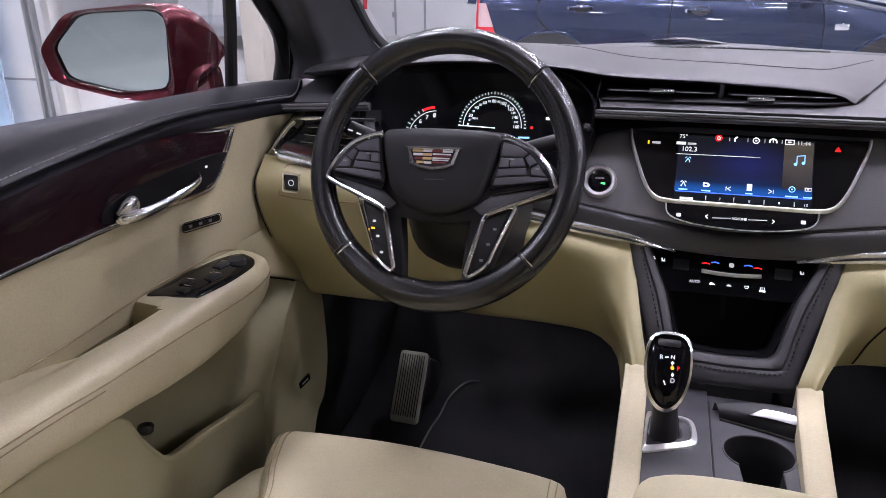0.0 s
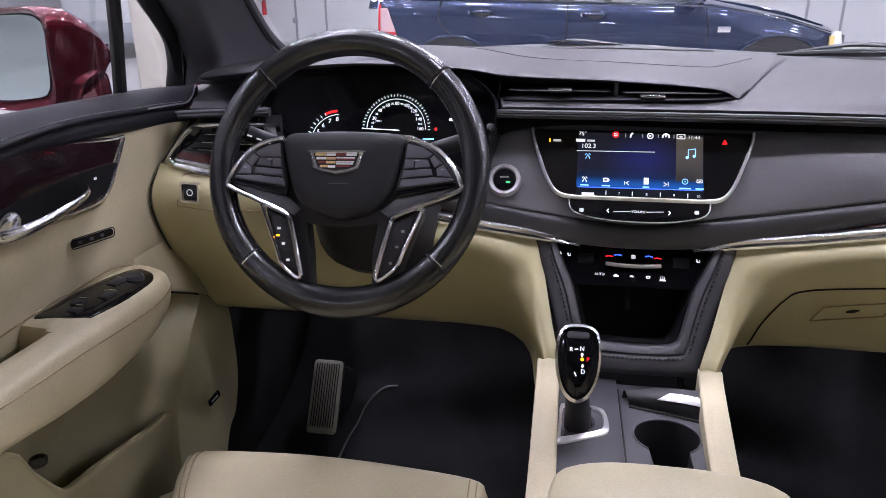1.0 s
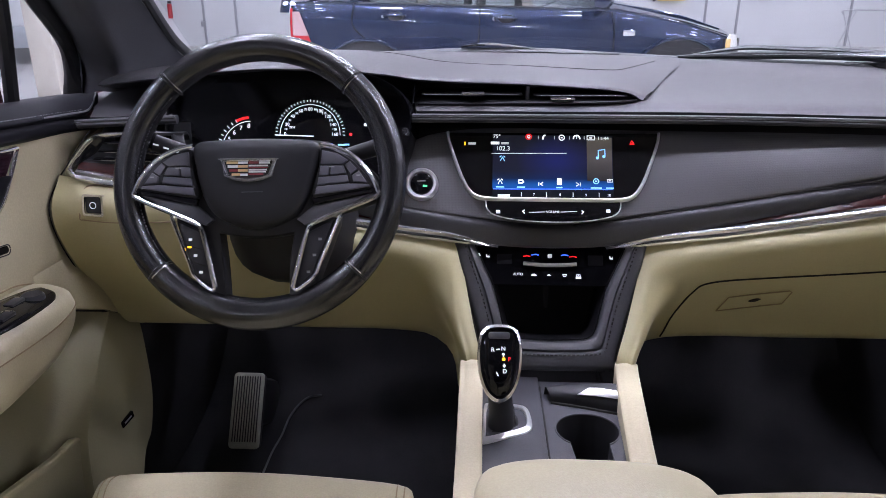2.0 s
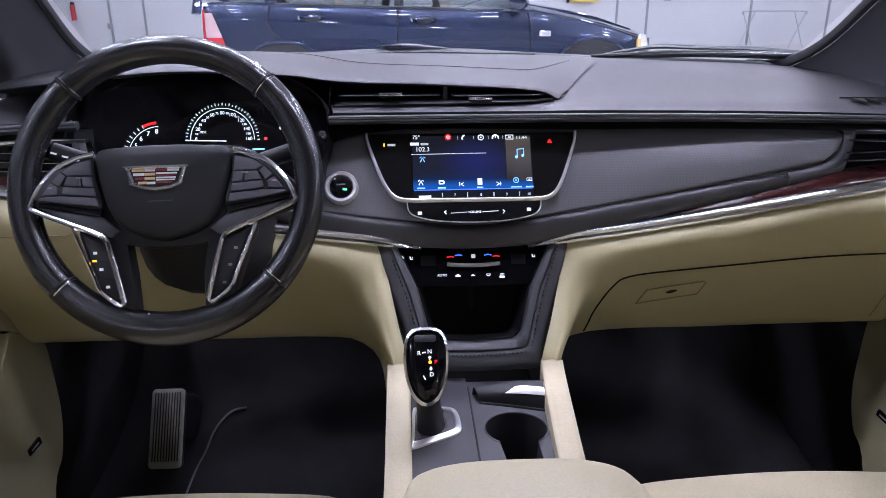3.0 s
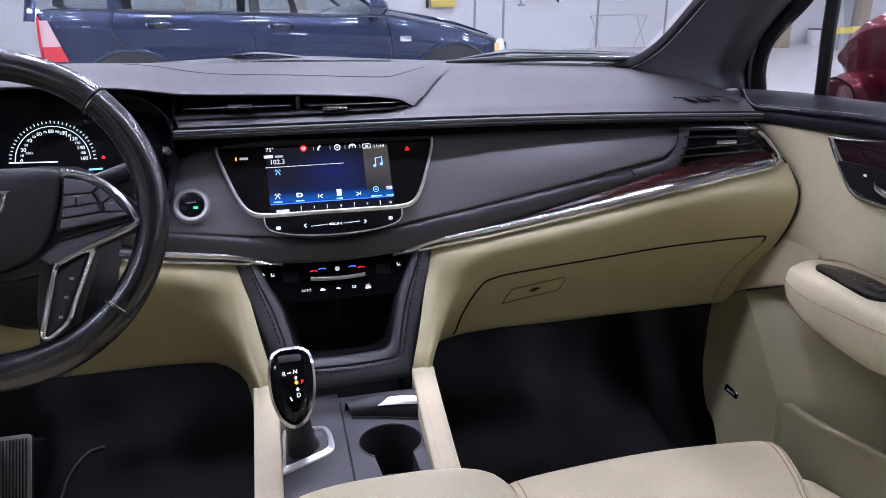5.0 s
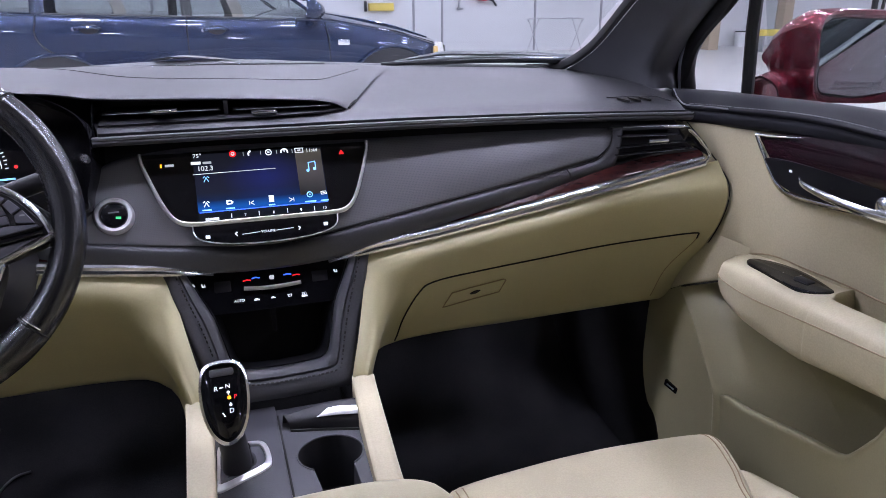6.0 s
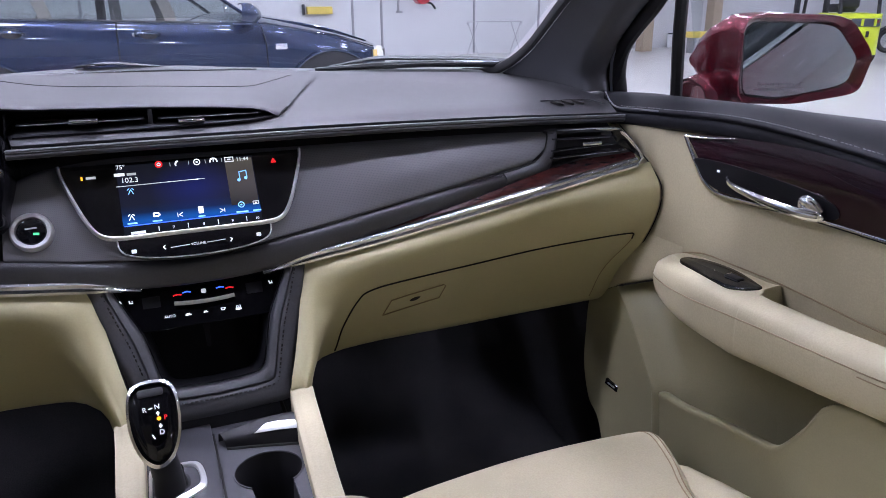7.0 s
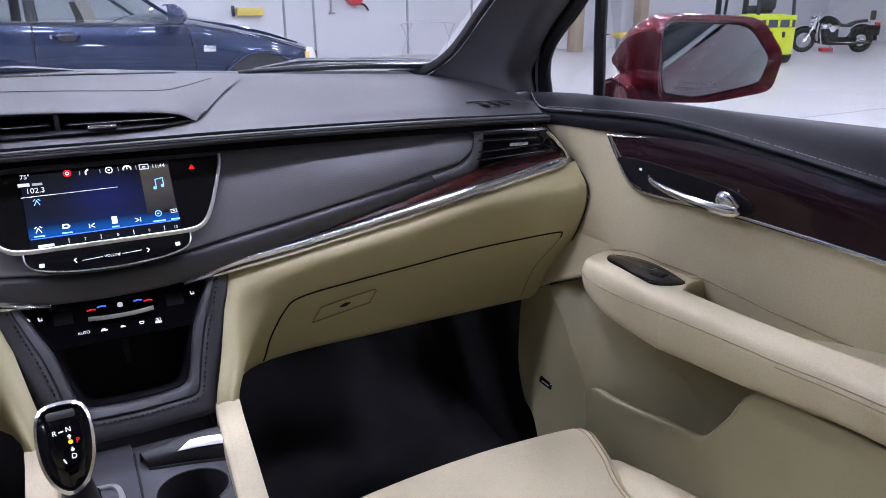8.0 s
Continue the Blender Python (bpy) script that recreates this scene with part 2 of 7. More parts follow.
def words(text, size, mx, material, parent, name="lettering", align="CENTER"):
    """Raised letters in a plane given by mx."""
    cu = bpy.data.curves.new(name, "FONT")
    cu.body, cu.size, cu.extrude, cu.align_x, cu.align_y = text, size, 0.0001, align, "CENTER"
    tmp = new("tmp", cu)
    me = bpy.data.meshes.new_from_object(tmp.evaluated_get(bpy.context.evaluated_depsgraph_get()))
    bpy.data.objects.remove(tmp)
    bpy.data.curves.remove(cu)
    me.transform(mx)
    me.materials.clear()
    me.materials.append(material)
    ob = new(name, me)
    ob.parent = parent
    return ob


def stitches(path, parent, material=None, step=0.0045, r=0.0005, name="stitching"):
    """A row of short thread stitches along a line."""
    p = [Vector(q) for q in path]
    bm = bmesh.new()
    left = 0.0
    for a, b in zip(p, p[1:]):
        L = (b - a).length
        d = (b - a).normalized()
        s = left
        while s < L:
            q = a + d * s
            e = min(s + step * 0.65, L)
            tube([q, a + d * e], r, n=4, bm=bm)
            s += step
        left = s - L
    return finish(name, bm, material or STITCH, parent)


# ---- the hall ----
CONCRETE = mat("polished_concrete", (0.52, 0.51, 0.49), 0.32, grain=0.1, scale=20, vary=0.12, vary_scale=0.9, rough_vary=0.1)
WALL = mat("white_wall_panel", (0.66, 0.665, 0.68), 0.55, vary=0.06, vary_scale=0.5, grain=0.1, scale=30)
SEAM = mat("grey_joint_strip", (0.32, 0.32, 0.34), 0.6)
STEEL = mat("galvanised_steel", (0.4, 0.41, 0.42), 0.45, 0.8)
CEIL = mat("grey_roof_deck", (0.16, 0.16, 0.17), 0.8)
LAMP = mat("lamp_diffuser", LAMP_COLOUR, 0.5, emit=LAMP_POWER)
GY, WN = 0.10, 19.0


def slab(name, sx, sy, sz, at, material, label):
    ob = finish(name, box(sx, sy, sz, at=at), material)
    return tagged(ob, label, "", kind="structure")


ground = tagged(slab("ground", 60, 52, 0.2, (12, 0, GY - 0.1), CONCRETE, "polished pale concrete floor of a service hall"), category="floor")
part("floor_joint", box(34, .014, .006, at=(12, 5.46, GY - .001)), SEAM, ground, "grey saw-cut floor joint")
wall_north = tagged(slab("wall_north", 60, 0.3, 6.9, (12, WN + 0.15, GY + 3.45), WALL, "pale grey panelled wall of a service hall"), category="wall")
tagged(slab("wall_south", 60, 0.3, 6.9, (12, -17.85, GY + 3.45), WALL, "pale grey wall of a service hall"), category="wall")
tagged(slab("wall_west", 0.3, 36.7, 6.9, (-14.15, .65, GY + 3.45), WALL, "pale grey wall of a service hall"), category="wall")
tagged(slab("wall_east", 0.3, 36.7, 6.9, (27.85, .65, GY + 3.45), WALL, "pale grey wall of a service hall"), category="wall")
tagged(slab("ceiling", 60, 52, 0.2, (12, 0, GY + 7.0), CEIL, "grey steel roof deck of a service hall"), category="ceiling")
for x in (-10.2, -7.4, -6.55, -3.2, -1.0, 2.2, 5.45, 6.25, 9.0, 11.1, 13.6):
    part("joint_strip", box(0.06, 0.03, 6.8, 0.006, at=(x, WN - 0.012, GY + 3.42)), SEAM, wall_north)


def ceiling_lamp():
    t = thing("ceiling_lamp", "white square ceiling lamp with a glowing diffuser", "lamp", "lamps under the roof")
    part("housing", box(.50, .50, 0.08, 0.01, at=(0, 0, 0.05)), STEEL, t)
    part("diffuser", box(.44, .44, 0.03, 0.01), LAMP, t)
    for x in (-.25, .25):
        part("hanger", tube([(x, 0, .08), (x, 0, .70)], .012, n=6), STEEL, t)
    return t


lamp = ceiling_lamp()
lamp.matrix_basis = pose(-2.5, 3.5, 6.32)
for x in (-6.5, -2.5, 1.5, 5.5, 10.0, 15.0, 21.0):
    for y in (-13.0, -3.0, 0.4, 3.5, 6.0, 9.0, 14.0):
        if (x, y) != (-2.5, 3.5) and not (y == -3.0 and 0 < x < 6):
            copy_thing(lamp, pose(x, y, 6.32))
# extra lamps outside the rows, added to brighten the car's cabin
for x, y in ((-.5, 2.4), (.5, 4.6), (3.4, .4), (-4.4, .6), (-4.4, 4.2), (-.5, 3.5)):
    copy_thing(lamp, pose(x, y, 6.32))
# ---- more helpers for trim that follows a surface ----
def tree(ob):
    me = ob.data
    return BVHTree.FromPolygons([v.co.copy() for v in me.vertices], [tuple(p.vertices) for p in me.polygons])


def onto(ob, pts, way, lift=0.0):
    """Points slid along way until they meet ob's mesh, then lifted back by lift."""
    tr, w = tree(ob), Vector(way).normalized()
    out = []
    for p in pts:
        hit = tr.ray_cast(Vector(p) - w * 0.5, w)[0]
        if hit is not None:
            out.append(hit - w * lift)
    return out


def fill(outer, holes, thick):
    """A flat plate (x, y) with holes through it."""
    bm = bmesh.new()
    es = []
    for loop in (outer, *holes):
        vs = [bm.verts.new((p[0], p[1], 0)) for p in loop]
        es += [bm.edges.new((vs[i], vs[(i + 1) % len(vs)])) for i in range(len(vs))]
    bmesh.ops.triangle_fill(bm, edges=es, use_beauty=True)
    for f in bm.faces:
        if f.normal.z < 0:
            f.normal_flip()
    r = bmesh.ops.extrude_face_region(bm, geom=list(bm.faces))
    bmesh.ops.translate(bm, verts=[v for v in r["geom"] if isinstance(v, bmesh.types.BMVert)], vec=(0, 0, -thick))
    bmesh.ops.recalc_face_normals(bm, faces=bm.faces)
    return bm


def arc(r, a0, a1, n=24, cx=0.0, cy=0.0):
    return [(cx + r * math.cos(radians(a0 + (a1 - a0) * i / n)), cy + r * math.sin(radians(a0 + (a1 - a0) * i / n))) for i in range(n + 1)]


def smooth2(pts, n=6, closed=True):
    return [(p.x, p.y) for p in curve_pts([(a, b, 0) for a, b in pts], n, closed)]


def glow(name, color, power):
    return mat(name, color, 0.4, emit=power)


WHITE_GLOW = glow("white_backlight", (0.9, 0.93, 1.0), 1.0)
DIM_GLOW = glow("dim_white_backlight", (0.75, 0.78, 0.85), 0.55)
RED_GLOW = glow("red_backlight", (0.9, 0.02, 0.025), 1.0)
BLUE_GLOW = glow("blue_backlight", (0.05, 0.15, 1.0), 1.6)
AMBER_GLOW = glow("amber_backlight", (1.0, 0.42, 0.02), 1.6)
GREEN_GLOW = glow("green_backlight", (0.1, 0.8, 0.3), 0.8)
SKY_GLOW = glow("pale_blue_backlight", (0.25, 0.55, 0.9), 1.2)
GOLD = mat("badge_gold", (0.75, 0.55, 0.28), 0.3, 0.4)
BADGE_RED = mat("badge_red", (0.36, 0.09, 0.10), 0.25, 0.3, coat=0.8)

# ---- dashboard ----
dash = thing("dashboard", "black leather and beige dashboard with red-brown veneer and chrome trim", "dashboard")
top_pad = part("top_pad", loft([
    [(-.24, 1.495, 1.230), (0, 1.505, 1.230), (.2, 1.495, 1.228), (.45, 1.45, 1.222), (.58, 1.40, 1.220), (.69, 1.345, 1.215)],
    [(-.23, 1.28, 1.222), (0, 1.28, 1.222), (.2, 1.28, 1.220), (.45, 1.26, 1.217), (.58, 1.23, 1.213), (.695, 1.18, 1.208)],
    [(-.21, 1.10, 1.200), (0, 1.10, 1.200), (.2, 1.10, 1.200), (.45, 1.10, 1.198), (.58, 1.09, 1.196), (.69, 1.07, 1.194)],
    [(-.20, 1.045, 1.187), (0, 1.045, 1.187), (.2, 1.045, 1.187), (.45, 1.038, 1.184), (.58, 1.022, 1.182), (.67, 1.005, 1.182)],
], 6, 6, -0.01), PAD_LEATHER, dash, "grey-black leather passenger dash pad")
part("corner_pad", loft([
    [(-.70, 1.345, 1.215), (-.62, 1.38, 1.22), (-.5, 1.43, 1.22)],
    [(-.70, 1.18, 1.208), (-.62, 1.19, 1.205), (-.52, 1.2, 1.20)],
    [(-.69, 1.07, 1.194), (-.63, 1.075, 1.19), (-.57, 1.08, 1.188)],
    [(-.67, 1.00, 1.182), (-.63, 1.01, 1.182), (-.56, 1.025, 1.182)],
], 5, 5, -0.01), PAD_LEATHER, dash, "black leather driver-side dash corner")
brow = part("brow_pad", loft([
    [(-.655, 1.345, 1.228), (-.52, 1.425, 1.236), (-.42, 1.46, 1.240), (-.28, 1.485, 1.240), (-.14, 1.497, 1.237), (0, 1.503, 1.235), (.2, 1.493, 1.231), (.31, 1.483, 1.226)],
    [(-.668, 1.20, 1.232), (-.54, 1.23, 1.240), (-.42, 1.25, 1.258), (-.28, 1.26, 1.254), (-.17, 1.28, 1.242), (-.02, 1.28, 1.235), (.12, 1.28, 1.229), (.225, 1.28, 1.2225)],
    [(-.678, 1.10, 1.229), (-.57, 1.09, 1.240), (-.42, 1.10, 1.256), (-.28, 1.11, 1.249), (-.185, 1.12, 1.235), (-.03, 1.12, 1.228), (.10, 1.12, 1.219), (.155, 1.12, 1.206)],
    [(-.678, 1.055, 1.2235), (-.575, 1.05, 1.2355), (-.42, 1.04, 1.250), (-.27, 1.055, 1.243), (-.185, 1.075, 1.230), (-.027, 1.08, 1.2235), (.098, 1.08, 1.2145), (.137, 1.085, 1.200)],
    [(-.675, 1.060, 1.2175), (-.57, 1.056, 1.2285), (-.42, 1.05, 1.243), (-.27, 1.062, 1.237), (-.185, 1.082, 1.224), (-.027, 1.087, 1.2175), (.095, 1.087, 1.2095), (.130, 1.09, 1.198)],
    [(-.668, 1.15, 1.205), (-.57, 1.15, 1.212), (-.42, 1.15, 1.235), (-.27, 1.15, 1.228), (-.185, 1.15, 1.217), (-.027, 1.15, 1.212), (.08, 1.15, 1.206), (.12, 1.15, 1.198)],
], 5, 6, 0), PAD_LEATHER, dash, "grey-black leather brow over gauges and vents")
back = [(-.60, 1.148, 1.199), (-.55, 1.148, 1.213), (-.42, 1.148, 1.238), (-.27, 1.148, 1.231), (-.185, 1.148, 1.220), (-.10, 1.148, 1.217)]
part("brow_back", loft([back, [(x, y - .004, 1.10) for x, y, z in back], [(x, y - .01, 1.02) for x, y, z in back]], 3, 5, .004), MATT_BLACK, dash, "black inner wall under the brow")
part("vent_cheek", loft([[(-.206, 1.075, 1.222), (-.205, 1.10, 1.220), (-.203, 1.15, 1.215)], [(-.208, 1.062, 1.20), (-.207, 1.09, 1.20), (-.205, 1.15, 1.20)], [(-.214, 1.065, 1.15), (-.21, 1.09, 1.15), (-.208, 1.15, 1.15)]], 3, 3, .002), PIANO, dash, "gloss black cheek between gauges and vents")
seam_path = curve_pts([(.137, 1.085, 1.25), (.185, 1.18, 1.25), (.235, 1.29, 1.25), (.312, 1.483, 1.25)], 8)
part("pad_seam", tube(onto(brow, seam_path, (0, 0, -1), .0003), .0012, n=6), GAP, dash)
stitch_line = curve_pts([(-.30, 1.28, 1.3), (-.17, 1.235, 1.3), (-.03, 1.235, 1.3), (.10, 1.235, 1.3), (.15, 1.28, 1.3), (.22, 1.40, 1.3)], 8)
part("pad_crease", tube(onto(brow, stitch_line, (0, 0, -1), .0002), .0007, n=5), GAP, dash)
for nm, pts in (("padded_roll", [(-.205, 1.033, 1.1785), (0, 1.035, 1.1785), (.25, 1.033, 1.178), (.48, 1.024, 1.1755), (.67, .992, 1.1745)]),
                ("padded_roll", [(-.68, .985, 1.1745), (-.62, 1.003, 1.1755), (-.55, 1.02, 1.1765)])):
    part(nm, tube(curve_pts(pts, 8), 0.013, 0.0062, 14), BLACK_LEATHER, dash)
    p2 = [(x, y - .0112, z + .0028) for x, y, z in pts]
    part("roll_seam", tube(curve_pts(p2, 8), 0.0012, n=6), GAP, dash)
    part("piping", tube(curve_pts([(x, y - .0085, z + .0058) for x, y, z in pts], 8), 0.0011, n=6), PIPING, dash, "thin grey piping")

# centre vents under the brow
vent = part("center_vent", loft([
    [(-.2, 1.062, 1.193), (-.05, 1.062, 1.1945), (.08, 1.064, 1.1965), (.125, 1.078, 1.1985)],
    [(-.2, 1.11, 1.204), (-.05, 1.11, 1.204), (.08, 1.11, 1.204), (.12, 1.11, 1.202)],
    [(-.2, 1.145, 1.207), (-.05, 1.145, 1.207), (.08, 1.145, 1.207), (.115, 1.14, 1.205)],
    [(-.2, 1.148, 1.226), (-.05, 1.148, 1.226), (.08, 1.148, 1.22), (.115, 1.142, 1.208)]], 3, 3, -0.002), MATT_BLACK, dash, "black recessed centre air vents")
part("vent_divider", box(.006, .03, .022, .002, at=(-.037, 1.09, 1.2085)), MATT_BLACK, vent)
for x0, x1, z in ((-.195, -.045, 1.2075), (-.028, .108, 1.2065)):
    part("vane", box(x1 - x0, .032, .0025, .001, at=((x0 + x1) / 2, 1.088, z)), PIANO, vent)
    part("vane_edge", tube([(x0 + .004, 1.072, z), (x1 - .004, 1.072, z)], .0007, n=5), CHROME, vent)
for x, z in ((-.118, 1.2085), (.014, 1.2015)):
    t = part("vent_tab", box(.034, .02, .0055, .0018, at=(x, 1.072, z)), MATT_BLACK, vent)
    part("tab_edge", box(.034, .003, .003, .001, at=(x, 1.0615, z + .0012)), CHROME, t)

# fascia
part("fascia_core", loft([
    [(-.66, 1.03, 1.165), (-.3, 1.09, 1.165), (0, 1.09, 1.165), (.3, 1.08, 1.165), (.66, 1.03, 1.165)],
    [(-.69, 1.0, 1.105), (-.3, 1.06, 1.09), (0, 1.05, 1.09), (.3, 1.04, 1.09), (.69, 1.0, 1.105)],
    [(-.69, .995, 1.05), (-.3, 1.01, 1.03), (0, 1.01, 1.02), (.3, 1.01, 1.03), (.69, .995, 1.05)],
    [(-.68, 1.01, 1.0), (-.3, 1.02, .99), (0, 1.02, .97), (.3, 1.02, .99), (.68, 1.01, 1.0)],
], 5, 5, 0.01), MATT_BLACK, dash, "black inner fascia")
panel = part("perforated_panel", loft([
    [(-.212, 1.058, 1.138), (-.175, 1.058, 1.151), (-.10, 1.058, 1.160), (0, 1.058, 1.160), (.15, 1.056, 1.158), (.30, 1.050, 1.158), (.45, 1.036, 1.158), (.548, 1.019, 1.157)],
    [(-.217, 1.046, 1.131), (-.178, 1.046, 1.1455), (-.10, 1.046, 1.150), (0, 1.046, 1.150), (.15, 1.044, 1.150), (.30, 1.036, 1.150), (.45, 1.024, 1.151), (.546, 1.010, 1.151)],
    [(-.222, 1.014, 1.095), (-.178, 1.013, 1.0965), (-.10, 1.014, 1.095), (0, 1.013, 1.093), (.15, 1.010, 1.098), (.30, 1.004, 1.113), (.45, 1.003, 1.127), (.532, 1.000, 1.135)],
    [(-.224, .992, 1.062), (-.178, .9905, 1.0565), (-.12, .989, 1.050), (0, .986, 1.040), (.12, .988, 1.055), (.294, .992, 1.082), (.43, .994, 1.106), (.512, .995, 1.121)],
    [(-.222, .992, 1.055), (-.178, .9905, 1.0495), (-.12, .989, 1.043), (0, .986, 1.034), (.12, .988, 1.048), (.294, .994, 1.075), (.43, .997, 1.099), (.508, .998, 1.114)],
], 6, 6, -0.006), PERF, dash, "black perforated leather fascia panel")
part("keel_trim", loft([
    [(-.30, .998, 1.066), (-.21, .995, 1.056), (-.12, .991, 1.043), (0, .988, 1.034), (.12, .990, 1.048), (.294, .996, 1.076), (.43, .999, 1.100), (.54, 1.0, 1.117)],
    [(-.30, .988, 1.062), (-.21, .984, 1.051), (-.12, .980, 1.036), (0, .976, 1.027), (.12, .979, 1.041), (.294, .986, 1.069), (.43, .989, 1.093), (.54, .990, 1.111)],
    [(-.30, .990, 1.050), (-.21, .982, 1.032), (-.12, .978, 1.014), (0, .974, 1.006), (.12, .977, 1.018), (.294, .985, 1.056), (.43, .988, 1.082), (.54, .990, 1.102)],
    [(-.30, .995, 1.043), (-.21, .985, 1.028), (-.12, .980, 1.007), (0, .978, 1.000), (.12, .981, 1.009), (.294, .990, 1.045), (.43, .992, 1.070), (.54, .995, 1.095)],
], 5, 6, -0.005), BLACK_LEATHER, dash, "smooth black leather lower fascia band")


def side_trim(s):
    """Veneer wedge, chrome strip and end vent on one side."""
    def S(p):
        return [(s * q[0], q[1], q[2]) for q in p]
    th = -0.004 * s
    wood = part("veneer_strip", loft([
        S([(.235, .992, 1.036), (.38, .989, 1.0635), (.455, .986, 1.0835), (.525, .982, 1.103), (.60, .976, 1.118), (.672, .963, 1.127)]),
        S([(.24, .986, 1.031), (.38, .982, 1.057), (.455, .979, 1.0755), (.525, .974, 1.092), (.60, .968, 1.106), (.676, .957, 1.118)]),
        S([(.24, .986, 1.026), (.38, .980, 1.050), (.455, .976, 1.0635), (.525, .970, 1.078), (.60, .963, 1.092), (.678, .953, 1.109)])], 5, 6, th), WOOD, dash, "lacquered dark red-brown veneer strip")
    strip = S([(.078, .979, 1.002), (.14, .979, 1.011), (.24, .979, 1.0235), (.38, .9745, 1.0465), (.52, .965, 1.0735), (.62, .957, 1.094), (.676, .951, 1.1055)])
    spine = curve_pts(strip, 8)
    prof = ((.008, .0105), (.0015, .0098), (-.0015, .0078), (-.0020, .0040), (-.0030, .0028), (-.0040, .0002), (-.0030, -.0030), (-.0005, -.0044), (.008, -.0048))
    part("chrome_strip", grid([[(q.x, q.y + dy, q.z + dz * min(1, .05 + 5.5 * i / len(spine))) for dy, dz in prof] for i, q in enumerate(spine)], -.001 * s), CHROME, dash, "broad bright chrome dash strip with a stepped face", 25)
    loop = S([(.660, .953, 1.1025), (.676, .951, 1.106), (.684, .952, 1.112), (.683, .955, 1.122), (.666, .966, 1.147), (.652, .974, 1.158), (.640, .979, 1.1605), (.60, .989, 1.1605), (.553, 1.0, 1.159)])
    part("chrome_surround", tube(curve_pts(loop, 6), .0028, .0034, 8), CHROME, dash)
    v = part("end_vent", loft([
        S([(.535, .998, 1.157), (.60, .985, 1.158), (.646, .976, 1.157)]),
        S([(.54, 1.03, 1.150), (.60, 1.018, 1.150), (.640, 1.005, 1.150)]),
        S([(.535, 1.03, 1.110), (.60, 1.015, 1.118), (.655, 1.0, 1.125)]),
        S([(.525, .99, 1.105), (.60, .976, 1.120), (.672, .962, 1.128)])], 4, 4, th), MATT_BLACK, dash, "black end air vent")
    part("vent_surround", loft([
        S([(.640, .979, 1.158), (.648, .980, 1.147), (.658, .976, 1.135), (.668, .966, 1.126)]),
        S([(.648, .976, 1.160), (.662, .972, 1.148), (.674, .963, 1.132), (.680, .957, 1.118)]),
        S([(.656, .974, 1.160), (.670, .968, 1.148), (.682, .959, 1.130), (.686, .955, 1.112)])], 3, 4, th), PIANO, dash, "glossy black surround of the end vent")
    for k, (z, dx) in enumerate(((1.149, 0), (1.138, .004), (1.1275, .010))):
        a, b = (.541 - k * .004, .994 - k * .004, z - .006 * (k > 0)), (.644 + dx, .976 - k * .004, z + .001)
        part("vane", tube(S([a, b]), .009, .0012, 8), PIANO, v)
        part("vane_edge", tube(S([(a[0], a[1] - .009, a[2]), (b[0] - .012, b[1] - .0085, b[2])]), .0005, n=5), CHROME, v)
    t = part("vent_tab", tube(S([(.585, .974, 1.1415), (.615, .968, 1.1425)]), .004, .0032, 8), CHROME, v, "chrome vent tab")
    part("end_frame", loft([
        S([(.455, .9935, 1.1040), (.490, .9935, 1.1105), (.512, .9935, 1.1180), (.526, .9945, 1.1320), (.533, .9985, 1.1460), (.537, 1.0050, 1.1590)]),
        S([(.457, .9865, 1.0985), (.493, .9860, 1.1060), (.518, .9860, 1.1140), (.532, .9880, 1.1290), (.539, .9930, 1.1450), (.543, .9980, 1.1595)]),
        S([(.459, .9850, 1.0920), (.497, .9840, 1.1000), (.526, .9830, 1.1080), (.539, .9850, 1.1260), (.546, .9900, 1.1440), (.550, .9960, 1.1600)]),
        S([(.460, .9880, 1.0850), (.500, .9860, 1.0930), (.531, .9850, 1.1020), (.543, .9900, 1.1250), (.550, .9950, 1.1440), (.554, 1.0020, 1.1600)])], 4, 6, th), BLACK_LEATHER, dash, "black leather frame between fascia panel and end vent")
    if s > 0:
        rim_line = [(.03, .984, 1.0345), (.12, .9855, 1.0465), (.294, .9925, 1.0755), (.40, .9925, 1.0935), (.455, .9920, 1.1035), (.490, .9920, 1.1100), (.512, .9920, 1.1175), (.526, .9930, 1.1315), (.533, .9970, 1.1455), (.537, 1.0035, 1.1585)]
        part("panel_seam", tube(curve_pts(rim_line, 8), .0011, n=6), GAP, dash, "dark seam along the fascia panel")
        stitches([p + V(0, -.0022, -.0036) for p in curve_pts(rim_line, 8)], dash, GREY_PLASTIC, .0052, .0006)


side_trim(1)
side_trim(-1)


